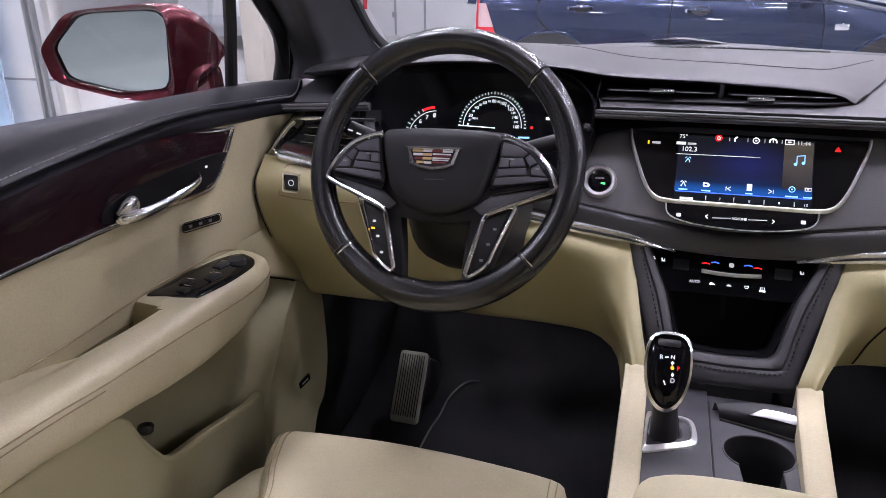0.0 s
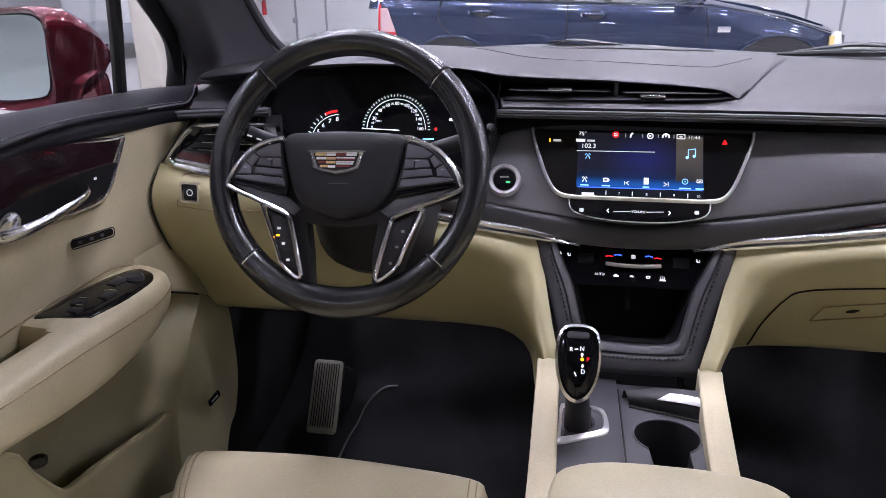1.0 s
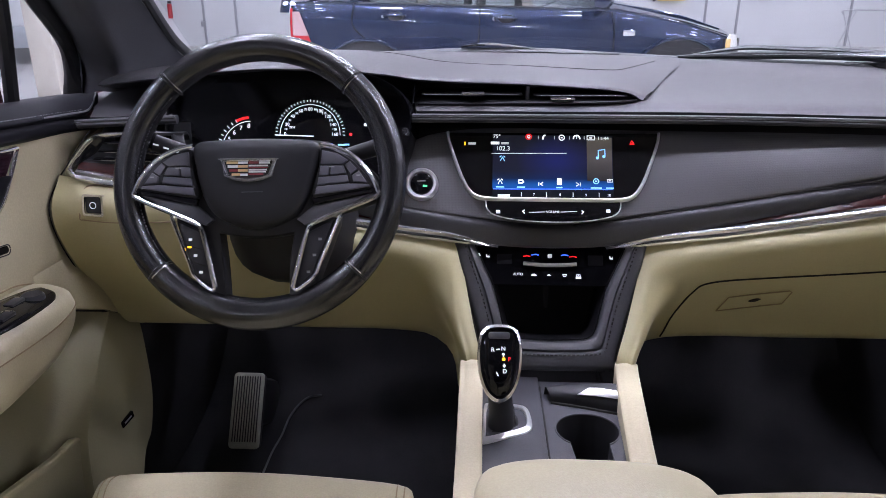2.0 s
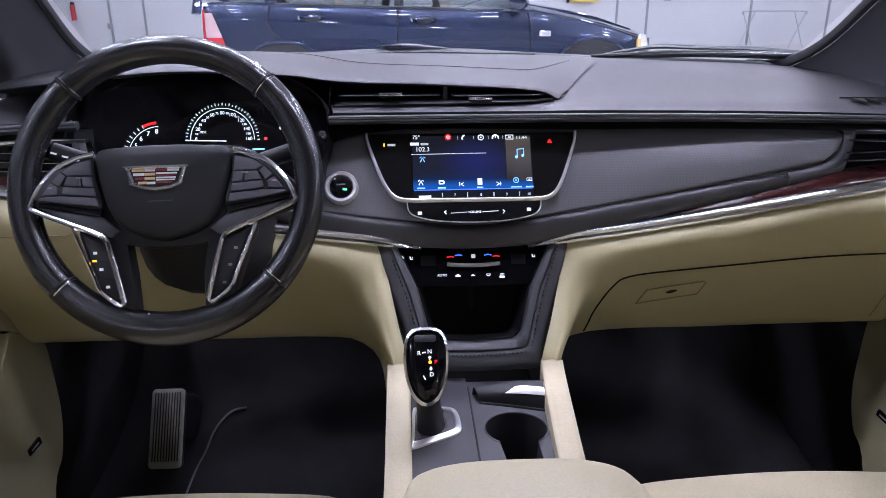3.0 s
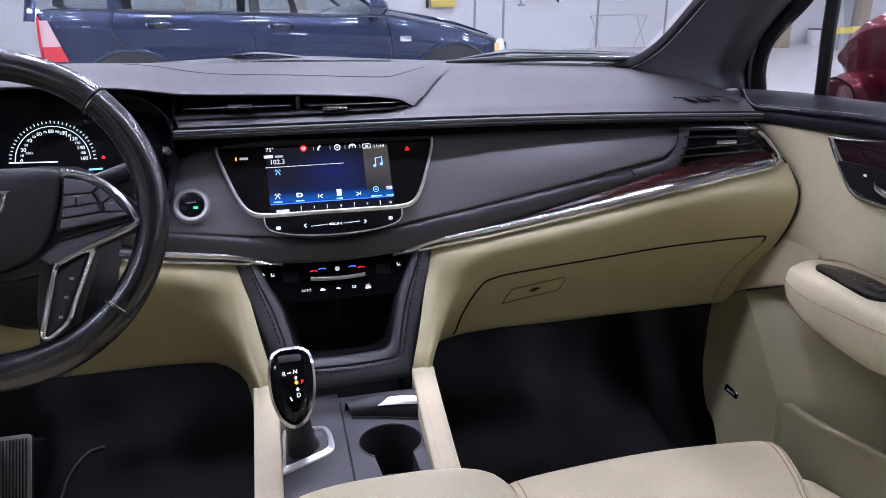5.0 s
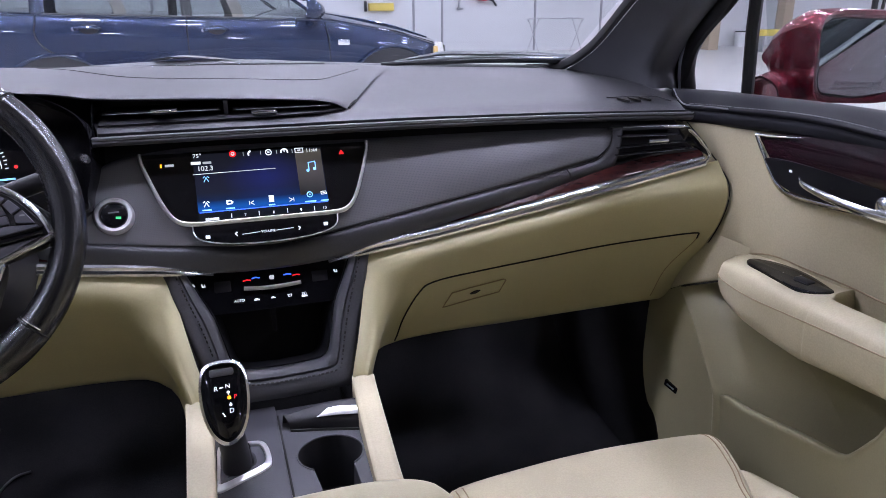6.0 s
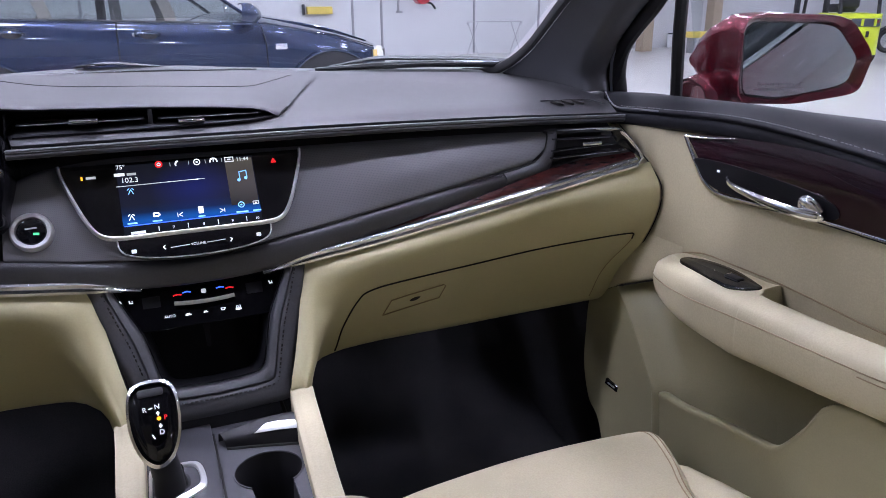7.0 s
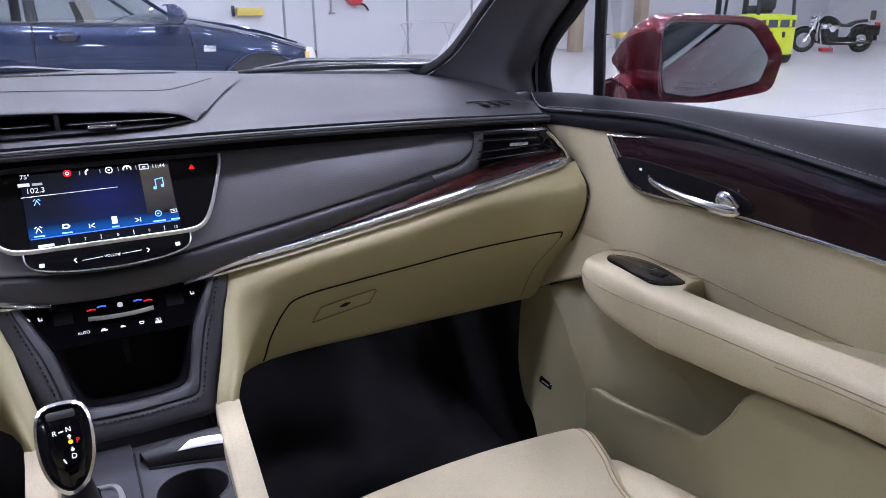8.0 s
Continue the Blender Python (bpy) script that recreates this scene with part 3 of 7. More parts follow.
def lower_dash(s):
    """Lower panel that turns round into the strip beside the centre stack."""
    def P(x, y, z):
        return (s * x - (.006 * (1 - max(0, min(1, (z - .86) / .14))) if x < .17 else 0), y, z)
    return loft([
        [P(.128, .987, 1.004), P(.140, .985, 1.006), P(.165, .985, 1.010), P(.25, .984, 1.022), P(.40, .979, 1.047), P(.55, .967, 1.078), P(.701, .951, 1.108)],
        [P(.130, .976, .985), P(.142, .968, .985), P(.165, .965, .987), P(.25, .965, 1.000), P(.40, .960, 1.023), P(.55, .951, 1.050), P(.705, .924, 1.065)],
        [P(.121, .953, .950), P(.136, .944, .948), P(.157, .953, .945), P(.225, .985, .945), P(.40, .985, .963), P(.55, .977, .980), P(.704, .936, 1.005)],
        [P(.108, .921, .905), P(.122, .911, .903), P(.140, .922, .900), P(.195, 1.015, .88), P(.40, 1.03, .88), P(.55, 1.03, .89), P(.706, .995, .912)],
        [P(.095, .895, .862), P(.108, .887, .862), P(.123, .896, .860), P(.172, 1.03, .835), P(.40, 1.06, .824), P(.55, 1.055, .828), P(.700, 1.035, .838)],
        [P(.095, .905, .80), P(.108, .90, .80), P(.124, .91, .80), P(.168, 1.06, .81), P(.40, 1.13, .837), P(.55, 1.13, .84), P(.695, 1.11, .842)],
    ], 6, 6, 0)


right_low = part("lower_dash_panel", lower_dash(1), BEIGE_PLASTIC, dash, "beige lower dash panel on the passenger side")
left_low = part("lower_dash_panel", lower_dash(-1), BEIGE_PLASTIC, dash, "beige lower dash panel on the driver side")

# glove box lid, its gap and latch
lid_edge = [(.184, .835), (.196, .89), (.212, .93), (.235, .948), (.32, .957), (.45, .968), (.58, .980), (.668, .990), (.680, .984), (.678, .965), (.664, .92), (.655, .85)]
gap = onto(right_low, [(x, .9, z) for x, z in smooth2(lid_edge, 5, False)], (0, 1, 0), .0012)
bend = max(range(len(gap)), key=lambda i: gap[i].x)
part("lid_gap", tube(gap[:bend + 1], .0013, n=6), GAP, dash, "dark gap round the glove box lid")
part("lid_gap", tube(gap[bend:], .0007, n=6), BEIGE_STITCH, dash, "fine line at the far end of the glove box lid")
lid = []
for i in range(13):
    v = i / 12
    zt, zb = (lambda u: .943 + .043 * u), (lambda u: .838 + .006 * u)
    row = [(.195 + (.238 - .195) * v + ((.660 + .014 * v) - (.195 + (.238 - .195) * v)) * u, .9, zb(u) + (zt(u) - zb(u)) * v) for u in [k / 24 for k in range(25)]]
    lid.append(onto(right_low, row, (0, 1, 0), .0007))
glovebox = part("glove_box_lid", grid(lid), BEIGE_PLASTIC, dash, "closed beige glove box lid")
LF = fr((.314, .999, .908), (.094, 0, .015), (0, -.3, .6))
patch = []
for i in range(5):
    lo, hi = V(.262, .9, .887).lerp(V(.355, .9, .904), i / 4), V(.272, .9, .917).lerp(V(.360, .9, .931), i / 4)
    patch.append(onto(right_low, [lo.lerp(hi, k / 3) for k in range(4)], (0, 1, 0), .0014))
latch = part("latch", grid(patch), BEIGE_PLASTIC, glovebox, "beige latch paddle")
part("latch_gap", tube(onto(right_low, [(x, .9, z) for x, z in ((.261, .887), (.271, .917), (.300, .9225), (.357, .9315), (.361, .9285), (.355, .904), (.308, .8955), (.261, .887))], (0, 1, 0), .0022), .0010, n=6), BEIGE_STITCH, glovebox)
part("keyhole", plate(smooth2([(-.009, 0), (0, .0035), (.009, 0), (0, -.0035)], 4), .003), GAP, latch, mx=pose(*onto(right_low, [(.312, .9, .911)], (0, 1, 0), .0028)[0]) @ LF.to_3x3().to_4x4() @ pose(0, 0, 0, 0, 0, 8))

for s in (1, -1):
    part("end_gap", tube(curve_pts([(s * 0.6750, 1.0032, 1.1620), (s * 0.6880, 0.9856, 1.1395), (s * 0.6970, 0.9663, 1.1178), (s * .7045, .951, 1.100), (s * .7085, .924, 1.065), (s * .7075, .936, 1.005), (s * .7085, .993, .912), (s * .703, 1.03, .85)], 6), .0010, n=6), GAP, dash, "dark gap at the end of the dashboard")

# parking brake switch on its small panel
PB = fr((-.648, .9375, 1.069), (1, -.05, -.03), (0, .12, 1))
pp = onto(left_low, [(-.662, .9, 1.093), (-.60, .9, 1.083), (-.50, .9, 1.062), (-.50, .9, 1.045), (-.60, .9, 1.040), (-.66, .9, 1.047), (-.669, .9, 1.055)], (0, 1, 0), .0005)
part("switch_panel_gap", tube(curve_pts(pp, 5, True), .0011, n=5, closed=True), BEIGE_STITCH, dash)
sw = part("parking_brake_switch", box(.024, .024, .012, .003, 3), MATT_BLACK, dash, "black parking brake switch in a metal frame", mx=PB)
part("switch_frame", fill(rrect(.031, .031, .004), [rrect(.025, .025, .003)], .006), CHROME, sw, mx=PB @ pose(0, 0, .0072))
part("switch_symbol", bar(arc(.0045, 0, 360, 16), .0008), DIM_GLOW, sw, mx=PB @ pose(0, 0, .0062))

# demister slots at the passenger end of the pad
for x0 in (.592, .612, .632):
    DM = fr((x0, 1.062, 1.1935), (1, -.15, 0), (0, .5, .06))
    part("demister_slot", plate([(-.0095, .010), (.0085, .010), (.005, -.012), (.001, -.009)], .003), GAP, dash, mx=DM @ pose(0, 0, .0028))
dm = fr((.613, 1.061, 1.1940), (1, -.15, 0), (0, .5, .06))
part("demister_rim", bar([(-.044, .016), (.036, .016), (.044, .010), (.054, -.016)], .0022, .0022), BLACK_LEATHER, dash, mx=dm)

# ---- instrument cluster ----
CF = fr((-.36, 1.03, 1.17), (1, 0, 0), (0, .35, .94))
cl = [(-.198, -.075), (-.204, -.02), (-.194, .045), (-.168, .062), (-.11, .076), (-.05, .081), (.03, .078), (.10, .064), (.140, .037), (.150, 0), (.142, -.05), (.12, -.085), (-.03, -.09)]
outl = smooth2(cl, 5)
cluster = part("gauge_panel", plate(outl, .004), PIANO, dash, "black glossy instrument cluster with lit gauges", mx=CF @ pose(0, 0, -.012))
wallrows = [[CF @ V(x * k, y * k, z) for x, y in outl] for k, z in ((1.0, -.012), (1.01, .008), (1.022, .012), (1.034, .008), (1.05, -.01), (1.07, -.06))]
part("cluster_hood", grid([r + [r[0]] for r in wallrows], .002), PIANO, dash, "glossy black cluster surround")
GZ = CF @ pose(0, 0, -.0115)
SC, TC = (.0015, -.0148), (-.087, -.039)
part("speed_arc", bar(arc(.045, 0, 180, 48, *SC), .0007), WHITE_GLOW, cluster, mx=GZ)
ticks = bmesh.new()
for i in range(33):
    a = radians(180 - 180 * i / 32)
    r1 = .0525 if i % 2 == 0 else .0515
    bar([(SC[0] + .0492 * math.cos(a), SC[1] + .0492 * math.sin(a)), (SC[0] + r1 * math.cos(a), SC[1] + r1 * math.sin(a))], .0008, bm=ticks)
part("speed_ticks", ticks, WHITE_GLOW, cluster, mx=GZ)
for k in range(17):
    a = radians(180 - 180 * k / 16)
    big = k % 2 == 0
    words(str(10 * k), .0067 if big else .0045, GZ @ pose(SC[0] + .0372 * math.cos(a), SC[1] + .0372 * math.sin(a) + .001, .0005), WHITE_GLOW, cluster, "speed_number")
words("MPH", .0045, GZ @ pose(-.026, -.004, .0005), WHITE_GLOW, cluster, "speed_unit")
part("speed_needle", bar([(SC[0] - .052, SC[1] - .0005), (SC[0] + .005, SC[1] - .002)], .0013), WHITE_GLOW, cluster, mx=GZ)
part("rev_arc", bar(arc(.044, 178, 92, 24, *TC), .0007), WHITE_GLOW, cluster, mx=GZ)
part("red_zone", bar(arc(.0495, 117, 96, 8, *TC), .0035), RED_GLOW, cluster, "glowing red rev limit zone", mx=GZ)
rt = bmesh.new()
for i in range(8):
    a = radians(178 - 8.6 * i)
    bar([(TC[0] + .047 * math.cos(a), TC[1] + .047 * math.sin(a)), (TC[0] + .0515 * math.cos(a), TC[1] + .0515 * math.sin(a))], .0009, bm=rt)
part("rev_ticks", rt, WHITE_GLOW, cluster, mx=GZ)
for k in range(5):
    a = radians(172 - 19 * k)
    words(str(4 + k), .0092, GZ @ pose(TC[0] + .037 * math.cos(a), TC[1] + .037 * math.sin(a), .0005), WHITE_GLOW, cluster, "rev_number")
part("range_readout", bar([(.044, -.0292), (.060, -.0287)], .0024), SKY_GLOW, cluster, mx=GZ)
part("blue_line", bar([(-.02, -.0275), (.035, -.0275)], .0008), BLUE_GLOW, cluster, mx=GZ)
part("seat_belt_telltale", plate(circ(.0022, 10, .0625, -.0137), .0005), RED_GLOW, cluster, mx=GZ @ pose(0, 0, .0005))
part("fuel_symbol", plate(rrect(.006, .004, .001, 3, .0853, .0009), .0005), WHITE_GLOW, cluster, mx=GZ @ pose(0, 0, .0005))
part("fuel_mark", bar([(.094, -.031), (.098, -.027)], .0022), WHITE_GLOW, cluster, mx=GZ)
part("dimmer_knob", lathe([(.0001, .012), (.004, .012), (.0055, .009), (.006, 0)], 14), CHROME, dash, "small chrome dimmer knob", mx=CF @ pose(.1475, -.016, .022))

# ---- touch screen ----
SF = fr((-.001, 1.0190, 1.1100), (1, 0, 0), (0, .05, .08))
half = [(.153, .052), (.1515, .040), (.146, .022), (.138, 0), (.1295, -.021), (.119, -.039), (.106, -.048), (.085, -.0505)]
vout = smooth2([(x, y) for x, y in half], 5, False) + smooth2([(-x, y) for x, y in half[::-1]], 5, False)
screen = part("touch_screen", plate(vout, .008, .0008, 1), PIANO, dash, "black glass infotainment panel with a lit screen", mx=SF @ pose(0, 0, .0035))
part("chrome_bezel", tube([SF @ V(x, y, .0060) for x, y in vout], .0021, .0034, 8), SATIN, screen, "slim chrome bezel")


def screen_mat():
    """A lit display: dark blue field, brighter in the middle, a blue band low down."""
    m = bpy.data.materials.new("lit_display")
    m.use_nodes = True
    nt = m.node_tree
    b = nt.nodes["Principled BSDF"]
    b.inputs["Base Color"].default_value = (0.002, 0.002, 0.003, 1)
    b.inputs["Roughness"].default_value = 0.1
    co = nt.nodes.new("ShaderNodeTexCoord")
    sp = nt.nodes.new("ShaderNodeSeparateXYZ")
    nt.links.new(co.outputs["Generated"], sp.inputs[0])
    band = nt.nodes.new("ShaderNodeValToRGB")
    e = band.color_ramp.elements
    e[0].position, e[0].color = 0.0, (0.006, 0.008, 0.012, 1)
    e[1].position, e[1].color = 1.0, (0.008, 0.009, 0.014, 1)
    for p, c in ((0.13, (0.008, 0.011, 0.02, 1)), (0.15, (0.01, 0.09, 0.42, 1)), (0.19, (0.01, 0.10, 0.45, 1)), (0.30, (0.008, 0.02, 0.07, 1)), (0.42, (0.012, 0.014, 0.03, 1)), (0.6, (0.012, 0.013, 0.03, 1))):
        q = e.new(p)
        q.color = c
    nt.links.new(sp.outputs["Z"], band.inputs["Fac"])
    mid = nt.nodes.new("ShaderNodeTexGradient")
    mid.gradient_type = "SPHERICAL"
    mp = nt.nodes.new("ShaderNodeMapping")
    mp.inputs["Location"].default_value = (-1.6, 0, -1.4)
    mp.inputs["Scale"].default_value = (3.0, 0, 2.4)
    nt.links.new(co.outputs["Generated"], mp.inputs["Vector"])
    nt.links.new(mp.outputs["Vector"], mid.inputs["Vector"])
    add = nt.nodes.new("ShaderNodeMix")
    add.data_type, add.blend_type = "RGBA", "ADD"
    hue = nt.nodes.new("ShaderNodeMix")
    hue.data_type = "RGBA"
    hue.inputs[6].default_value, hue.inputs[7].default_value = (0, 0, 0, 1), (0.002, 0.006, 0.09, 1)
    nt.links.new(mid.outputs["Fac"], hue.inputs[0])
    add.inputs[0].default_value = 1.0
    nt.links.new(band.outputs["Color"], add.inputs[6])
    nt.links.new(hue.outputs[2], add.inputs[7])
    nt.links.new(add.outputs[2], b.inputs["Emission Color"])
    b.inputs["Emission Strength"].default_value = 1.0
    return m


def ramp_tile(m):
    """The picture tile glows most at its top corner and dies away downwards."""
    nt = m.node_tree
    co, sp, r = nt.nodes.new("ShaderNodeTexCoord"), nt.nodes.new("ShaderNodeSeparateXYZ"), nt.nodes.new("ShaderNodeValToRGB")
    r.color_ramp.elements[0].position, r.color_ramp.elements[0].color = 0.05, (.004, .005, .009, 1)
    r.color_ramp.elements[1].position, r.color_ramp.elements[1].color = 0.95, (.13, .115, .10, 1)
    nt.links.new(co.outputs["Generated"], sp.inputs[0])
    nt.links.new(sp.outputs["Z"], r.inputs["Fac"])
    nt.links.new(r.outputs["Color"], nt.nodes["Principled BSDF"].inputs["Emission Color"])


part("display", plate(rrect(.1735, .0945, .001, 2), .0008), screen_mat(), screen, "lit dark blue display", mx=SF @ pose(0, .0008, .0044))
DZ = SF @ pose(0, 0, .0046)
TILE = mat("tile_brown", (.03, .026, .024), .4, emit=.6)
part("album_tile", plate(rrect(.036, .066, .001, 2, .0675, .012), .0003), TILE, screen, mx=DZ)
ramp_tile(TILE)
words("102.3", .0095, DZ @ pose(-.072, .027, .0003), WHITE_GLOW, screen)
words("75°", .008, DZ @ pose(-.081, .0455, .0003), WHITE_GLOW, screen)
words("11:44", .0075, DZ @ pose(.073, .0435, .0005), WHITE_GLOW, screen)
part("rule_line", bar([(-.0885, .0195), (.02, .0205)], .0009), DIM_GLOW, screen, mx=DZ)
part("station_bar", bar([(-.089, .0355), (-.078, .0355)], .004), WHITE_GLOW, screen, mx=DZ)
part("signal_bar", bar([(-.074, .0352), (-.064, .0352)], .003), DIM_GLOW, screen, mx=DZ)


def icon(kind, x, y, material, size=1.0):
    bm = bmesh.new()
    k = size * .86
    if kind == "phone":
        bar(arc(.0055 * k, 110, 200, 8), .0022 * k, bm=bm)
    elif kind == "ring":
        bar(arc(.0048 * k, 0, 360, 20), .0013 * k, bm=bm)
        bar([(-.0012 * k, 0), (.0012 * k, 0)], .0022 * k, bm=bm)
    elif kind == "dome":
        bar(arc(.0055 * k, -10, 190, 12), .0022 * k, bm=bm)
        bar([(0, 0), (0, .004 * k)], .0016 * k, bm=bm)
    elif kind == "frame":
        bar([(-.007 * k, -.004 * k), (.007 * k, -.004 * k), (.007 * k, .004 * k), (-.007 * k, .004 * k), (-.007 * k, -.004 * k)], .0012 * k, bm=bm)
        bar([(-.002 * k, 0), (.002 * k, 0)], .0025 * k, bm=bm)
    elif kind == "mast":
        bar([(-.0035 * k, -.004 * k), (0, .003 * k), (.0035 * k, -.004 * k)], .0012 * k, bm=bm)
        bar(arc(.005 * k, 30, 70, 5), .001 * k, bm=bm)
        bar(arc(.005 * k, 110, 150, 5), .001 * k, bm=bm)
    elif kind == "disc":
        bar([(-.004 * k, -.002 * k), (-.004 * k, .003 * k), (.002 * k, .003 * k), (.0045 * k, 0), (.002 * k, -.002 * k), (-.004 * k, -.002 * k)], .002 * k, bm=bm)
    elif kind == "prev":
        bar([(-.004 * k, -.003 * k), (-.004 * k, .003 * k)], .001 * k, bm=bm)
        bar([(.003 * k, -.003 * k), (-.002 * k, 0), (.003 * k, .003 * k)], .001 * k, bm=bm)
    elif kind == "next":
        bar([(.004 * k, -.003 * k), (.004 * k, .003 * k)], .001 * k, bm=bm)
        bar([(-.003 * k, -.003 * k), (.002 * k, 0), (-.003 * k, .003 * k)], .001 * k, bm=bm)
    elif kind == "page":
        bar([(0, -.004 * k), (0, .006 * k)], .0095 * k, bm=bm)
    elif kind == "note":
        bar([(-.005 * k, -.007 * k), (-.005 * k, .008 * k), (.008 * k, .010 * k), (.008 * k, -.004 * k)], .0016 * k, bm=bm)
        bar(arc(.0016 * k, 0, 360, 8, -.0072 * k, -.0078 * k), .0026 * k, bm=bm)
        bar(arc(.0016 * k, 0, 360, 8, .0058 * k, -.0048 * k), .0026 * k, bm=bm)
    elif kind == "triangle":
        bar([(-.0035 * k, -.0025 * k), (0, .0035 * k), (.0035 * k, -.0025 * k), (-.0035 * k, -.0025 * k)], .0016 * k, bm=bm)
        bar([(-.001 * k, -.0012 * k), (.001 * k, -.0012 * k)], .0016 * k, bm=bm)
    elif kind == "seat":
        bar([(-.003 * k, .004 * k), (-.002 * k, -.002 * k), (.004 * k, -.002 * k)], .0022 * k, bm=bm)
        bar([(.003 * k, .003 * k), (.003 * k, .0005 * k)], .0012 * k, bm=bm)
    elif kind == "car":
        bar([(-.005 * k, -.001 * k), (.005 * k, -.001 * k)], .0024 * k, bm=bm)
        bar([(-.003 * k, .0012 * k), (.002 * k, .0012 * k)], .002 * k, bm=bm)
    elif kind == "blade":
        bar([(-.004 * k, .002 * k), (.004 * k, .002 * k), (.0025 * k, -.002 * k), (-.0025 * k, -.002 * k), (-.004 * k, .002 * k)], .0012 * k, bm=bm)
    return part("icon", bm, material, screen, mx=DZ @ pose(x, y, .0002))


icon("ring", -.0345, .0455, RED_GLOW, 1.0)
part("icon_fill", plate(circ(.0026, 14), .0003), WHITE_GLOW, screen, mx=DZ @ pose(-.0345, .0455, .0004))
icon("phone", -.009, .0435, WHITE_GLOW)
icon("ring", .0135, .0445, WHITE_GLOW, .95)
icon("dome", .035, .0435, WHITE_GLOW, .95)
icon("frame", .0555, .0445, WHITE_GLOW, .9)
for x in (-.0205, .003, .0245, .046):
    part("icon_rule", bar([(x, .042), (x, .047)], .0007), DIM_GLOW, screen, mx=DZ)
icon("mast", -.0725, .0115, SKY_GLOW)
icon("note", .0695, .0195, SKY_GLOW, .85)
icon("mast", -.0755, -.0235, WHITE_GLOW)
icon("disc", -.0455, -.0235, WHITE_GLOW, 1.0)
icon("prev", -.0165, -.0265, WHITE_GLOW)
icon("page", .0095, -.0235, WHITE_GLOW, .8)
icon("next", .036, -.0265, WHITE_GLOW)
icon("ring", .062, -.0215, SKY_GLOW, .9)
icon("frame", .0815, -.0205, WHITE_GLOW, .6)
for x, w in ((-.0755, .011), (-.0455, .011), (.0095, .008), (.062, .015), (.0815, .010)):
    part("caption_bar", bar([(x - w / 2, -.0315), (x + w / 2, -.0315)], .0018), SKY_GLOW, screen, mx=DZ)
part("blue_streak", bar([(-.085, -.0345), (.085, -.0335)], .0012), BLUE_GLOW, screen, mx=DZ)
part("preset_bar", bar([(-.078, -.0445), (-.062, -.0442)], .0035), DIM_GLOW, screen, mx=DZ)
for x, n in ((-.027, "7"), (.0105, "8"), (.0475, "9"), (.084 - .004, "10")):
    words(n, .0055, DZ @ pose(x, -.0425, .0003), DIM_GLOW, screen)
for x in (-.045, -.009, .029, .066):
    part("tick_bar", bar([(x, -.045), (x, -.039)], .0011), DIM_GLOW, screen, mx=DZ)
icon("triangle", .1145, .0375, RED_GLOW)
part("airbag_lamp", bar([(-.1275, .0325), (-.1275, .0365)], .0022), AMBER_GLOW, screen, mx=DZ)
part("airbag_caption", bar([(-.122, .0345), (-.112, .0345)], .0032), DIM_GLOW, screen, mx=DZ)

# volume bar under the screen
vb = [(-.096, -.0525), (-.094, -.065), (-.083, -.074), (-.05, -.081), (0, -.0835), (.05, -.081), (.083, -.074), (.094, -.065), (.096, -.0525)]
volume = part("volume_bar", plate(vb, .006, .001, 1), PIANO, dash, "gloss black volume touch bar", mx=SF @ pose(0, 0, .0062))
part("bar_edge", tube([SF @ V(x, y, .0065) for x, y in smooth2(vb, 3, False)], .0010, n=6), SATIN, volume)
VZ = SF @ pose(0, -.0685, .0066)
words("VOLUME", .0048, VZ @ pose(0, 0, 0), WHITE_GLOW, volume)
for sx in (1, -1):
    part("volume_dash", bar([(sx * .011, 0), (sx * .034, .0012 * sx)], .0009), DIM_GLOW, volume, mx=VZ)
    part("volume_arrow", bar([(sx * .0405, .0025), (sx * .043, .0005), (sx * .0405, -.0025)], .0012), WHITE_GLOW, volume, mx=VZ)
    part("bar_symbol", plate(rrect(.006, .005, .001, 2, sx * .078, .0015 * sx + .001), .0003), DIM_GLOW, volume, mx=VZ)

# start button
ST = fr((-.1905, 1.0045, 1.0865), (1, 0, 0), (0, .05, .08))
start = part("start_button", lathe([(.0001, .0065), (.013, .0065), (.0156, .0055), (.0166, .002), (.0166, -.008)], 32), PIANO, dash, "black start button in a chrome ring", mx=ST)
part("chrome_ring", lathe([(.0165, .003), (.0178, .0072), (.0218, .0076), (.0240, .0045), (.0248, -.008)], 40), SATIN, start, "satin metal ring", mx=ST)
part("start_lamp", bar([(.003, -.004), (.008, -.0045)], .0028), GREEN_GLOW, start, "green status lamp", mx=ST @ pose(0, 0, .0067))
part("button_caption", bar([(-.006, .003), (.006, .0035)], .002), STITCH, start, mx=ST @ pose(0, 0, .0067))


# ---- steering wheel and column ----
wheel = thing("steering_wheel", "black leather four-spoke steering wheel with satin metal trim", "steering wheel")
WM = fr((-.374, .83, 1.136), (1, 0, 0), (0, .39, .92)) @ pose(0, 0, 0, 0, 0, 1.2)
R0 = .1635
rim = bmesh.new()
N = 96
sec = []
for i in range(N):
    a = 6.28318 * i / N
    low = max(0, math.cos(a + 1.5708)) ** 2
    ra, rb = .0165 + .0032 * low, .0172 + .0016 * low
    sec.append([V((R0 + ra * math.cos(b)) * math.cos(a), (R0 + ra * math.cos(b)) * math.sin(a), rb * math.sin(b)) for b in [6.28318 * j / 16 for j in range(16)]])
grid(sec + [sec[0]], wrap=True, bm=rim)
bmesh.ops.remove_doubles(rim, verts=rim.verts, dist=1e-6)
part("rim", rim, WHEEL_LEATHER, wheel, "smooth black leather rim", 60, WM)
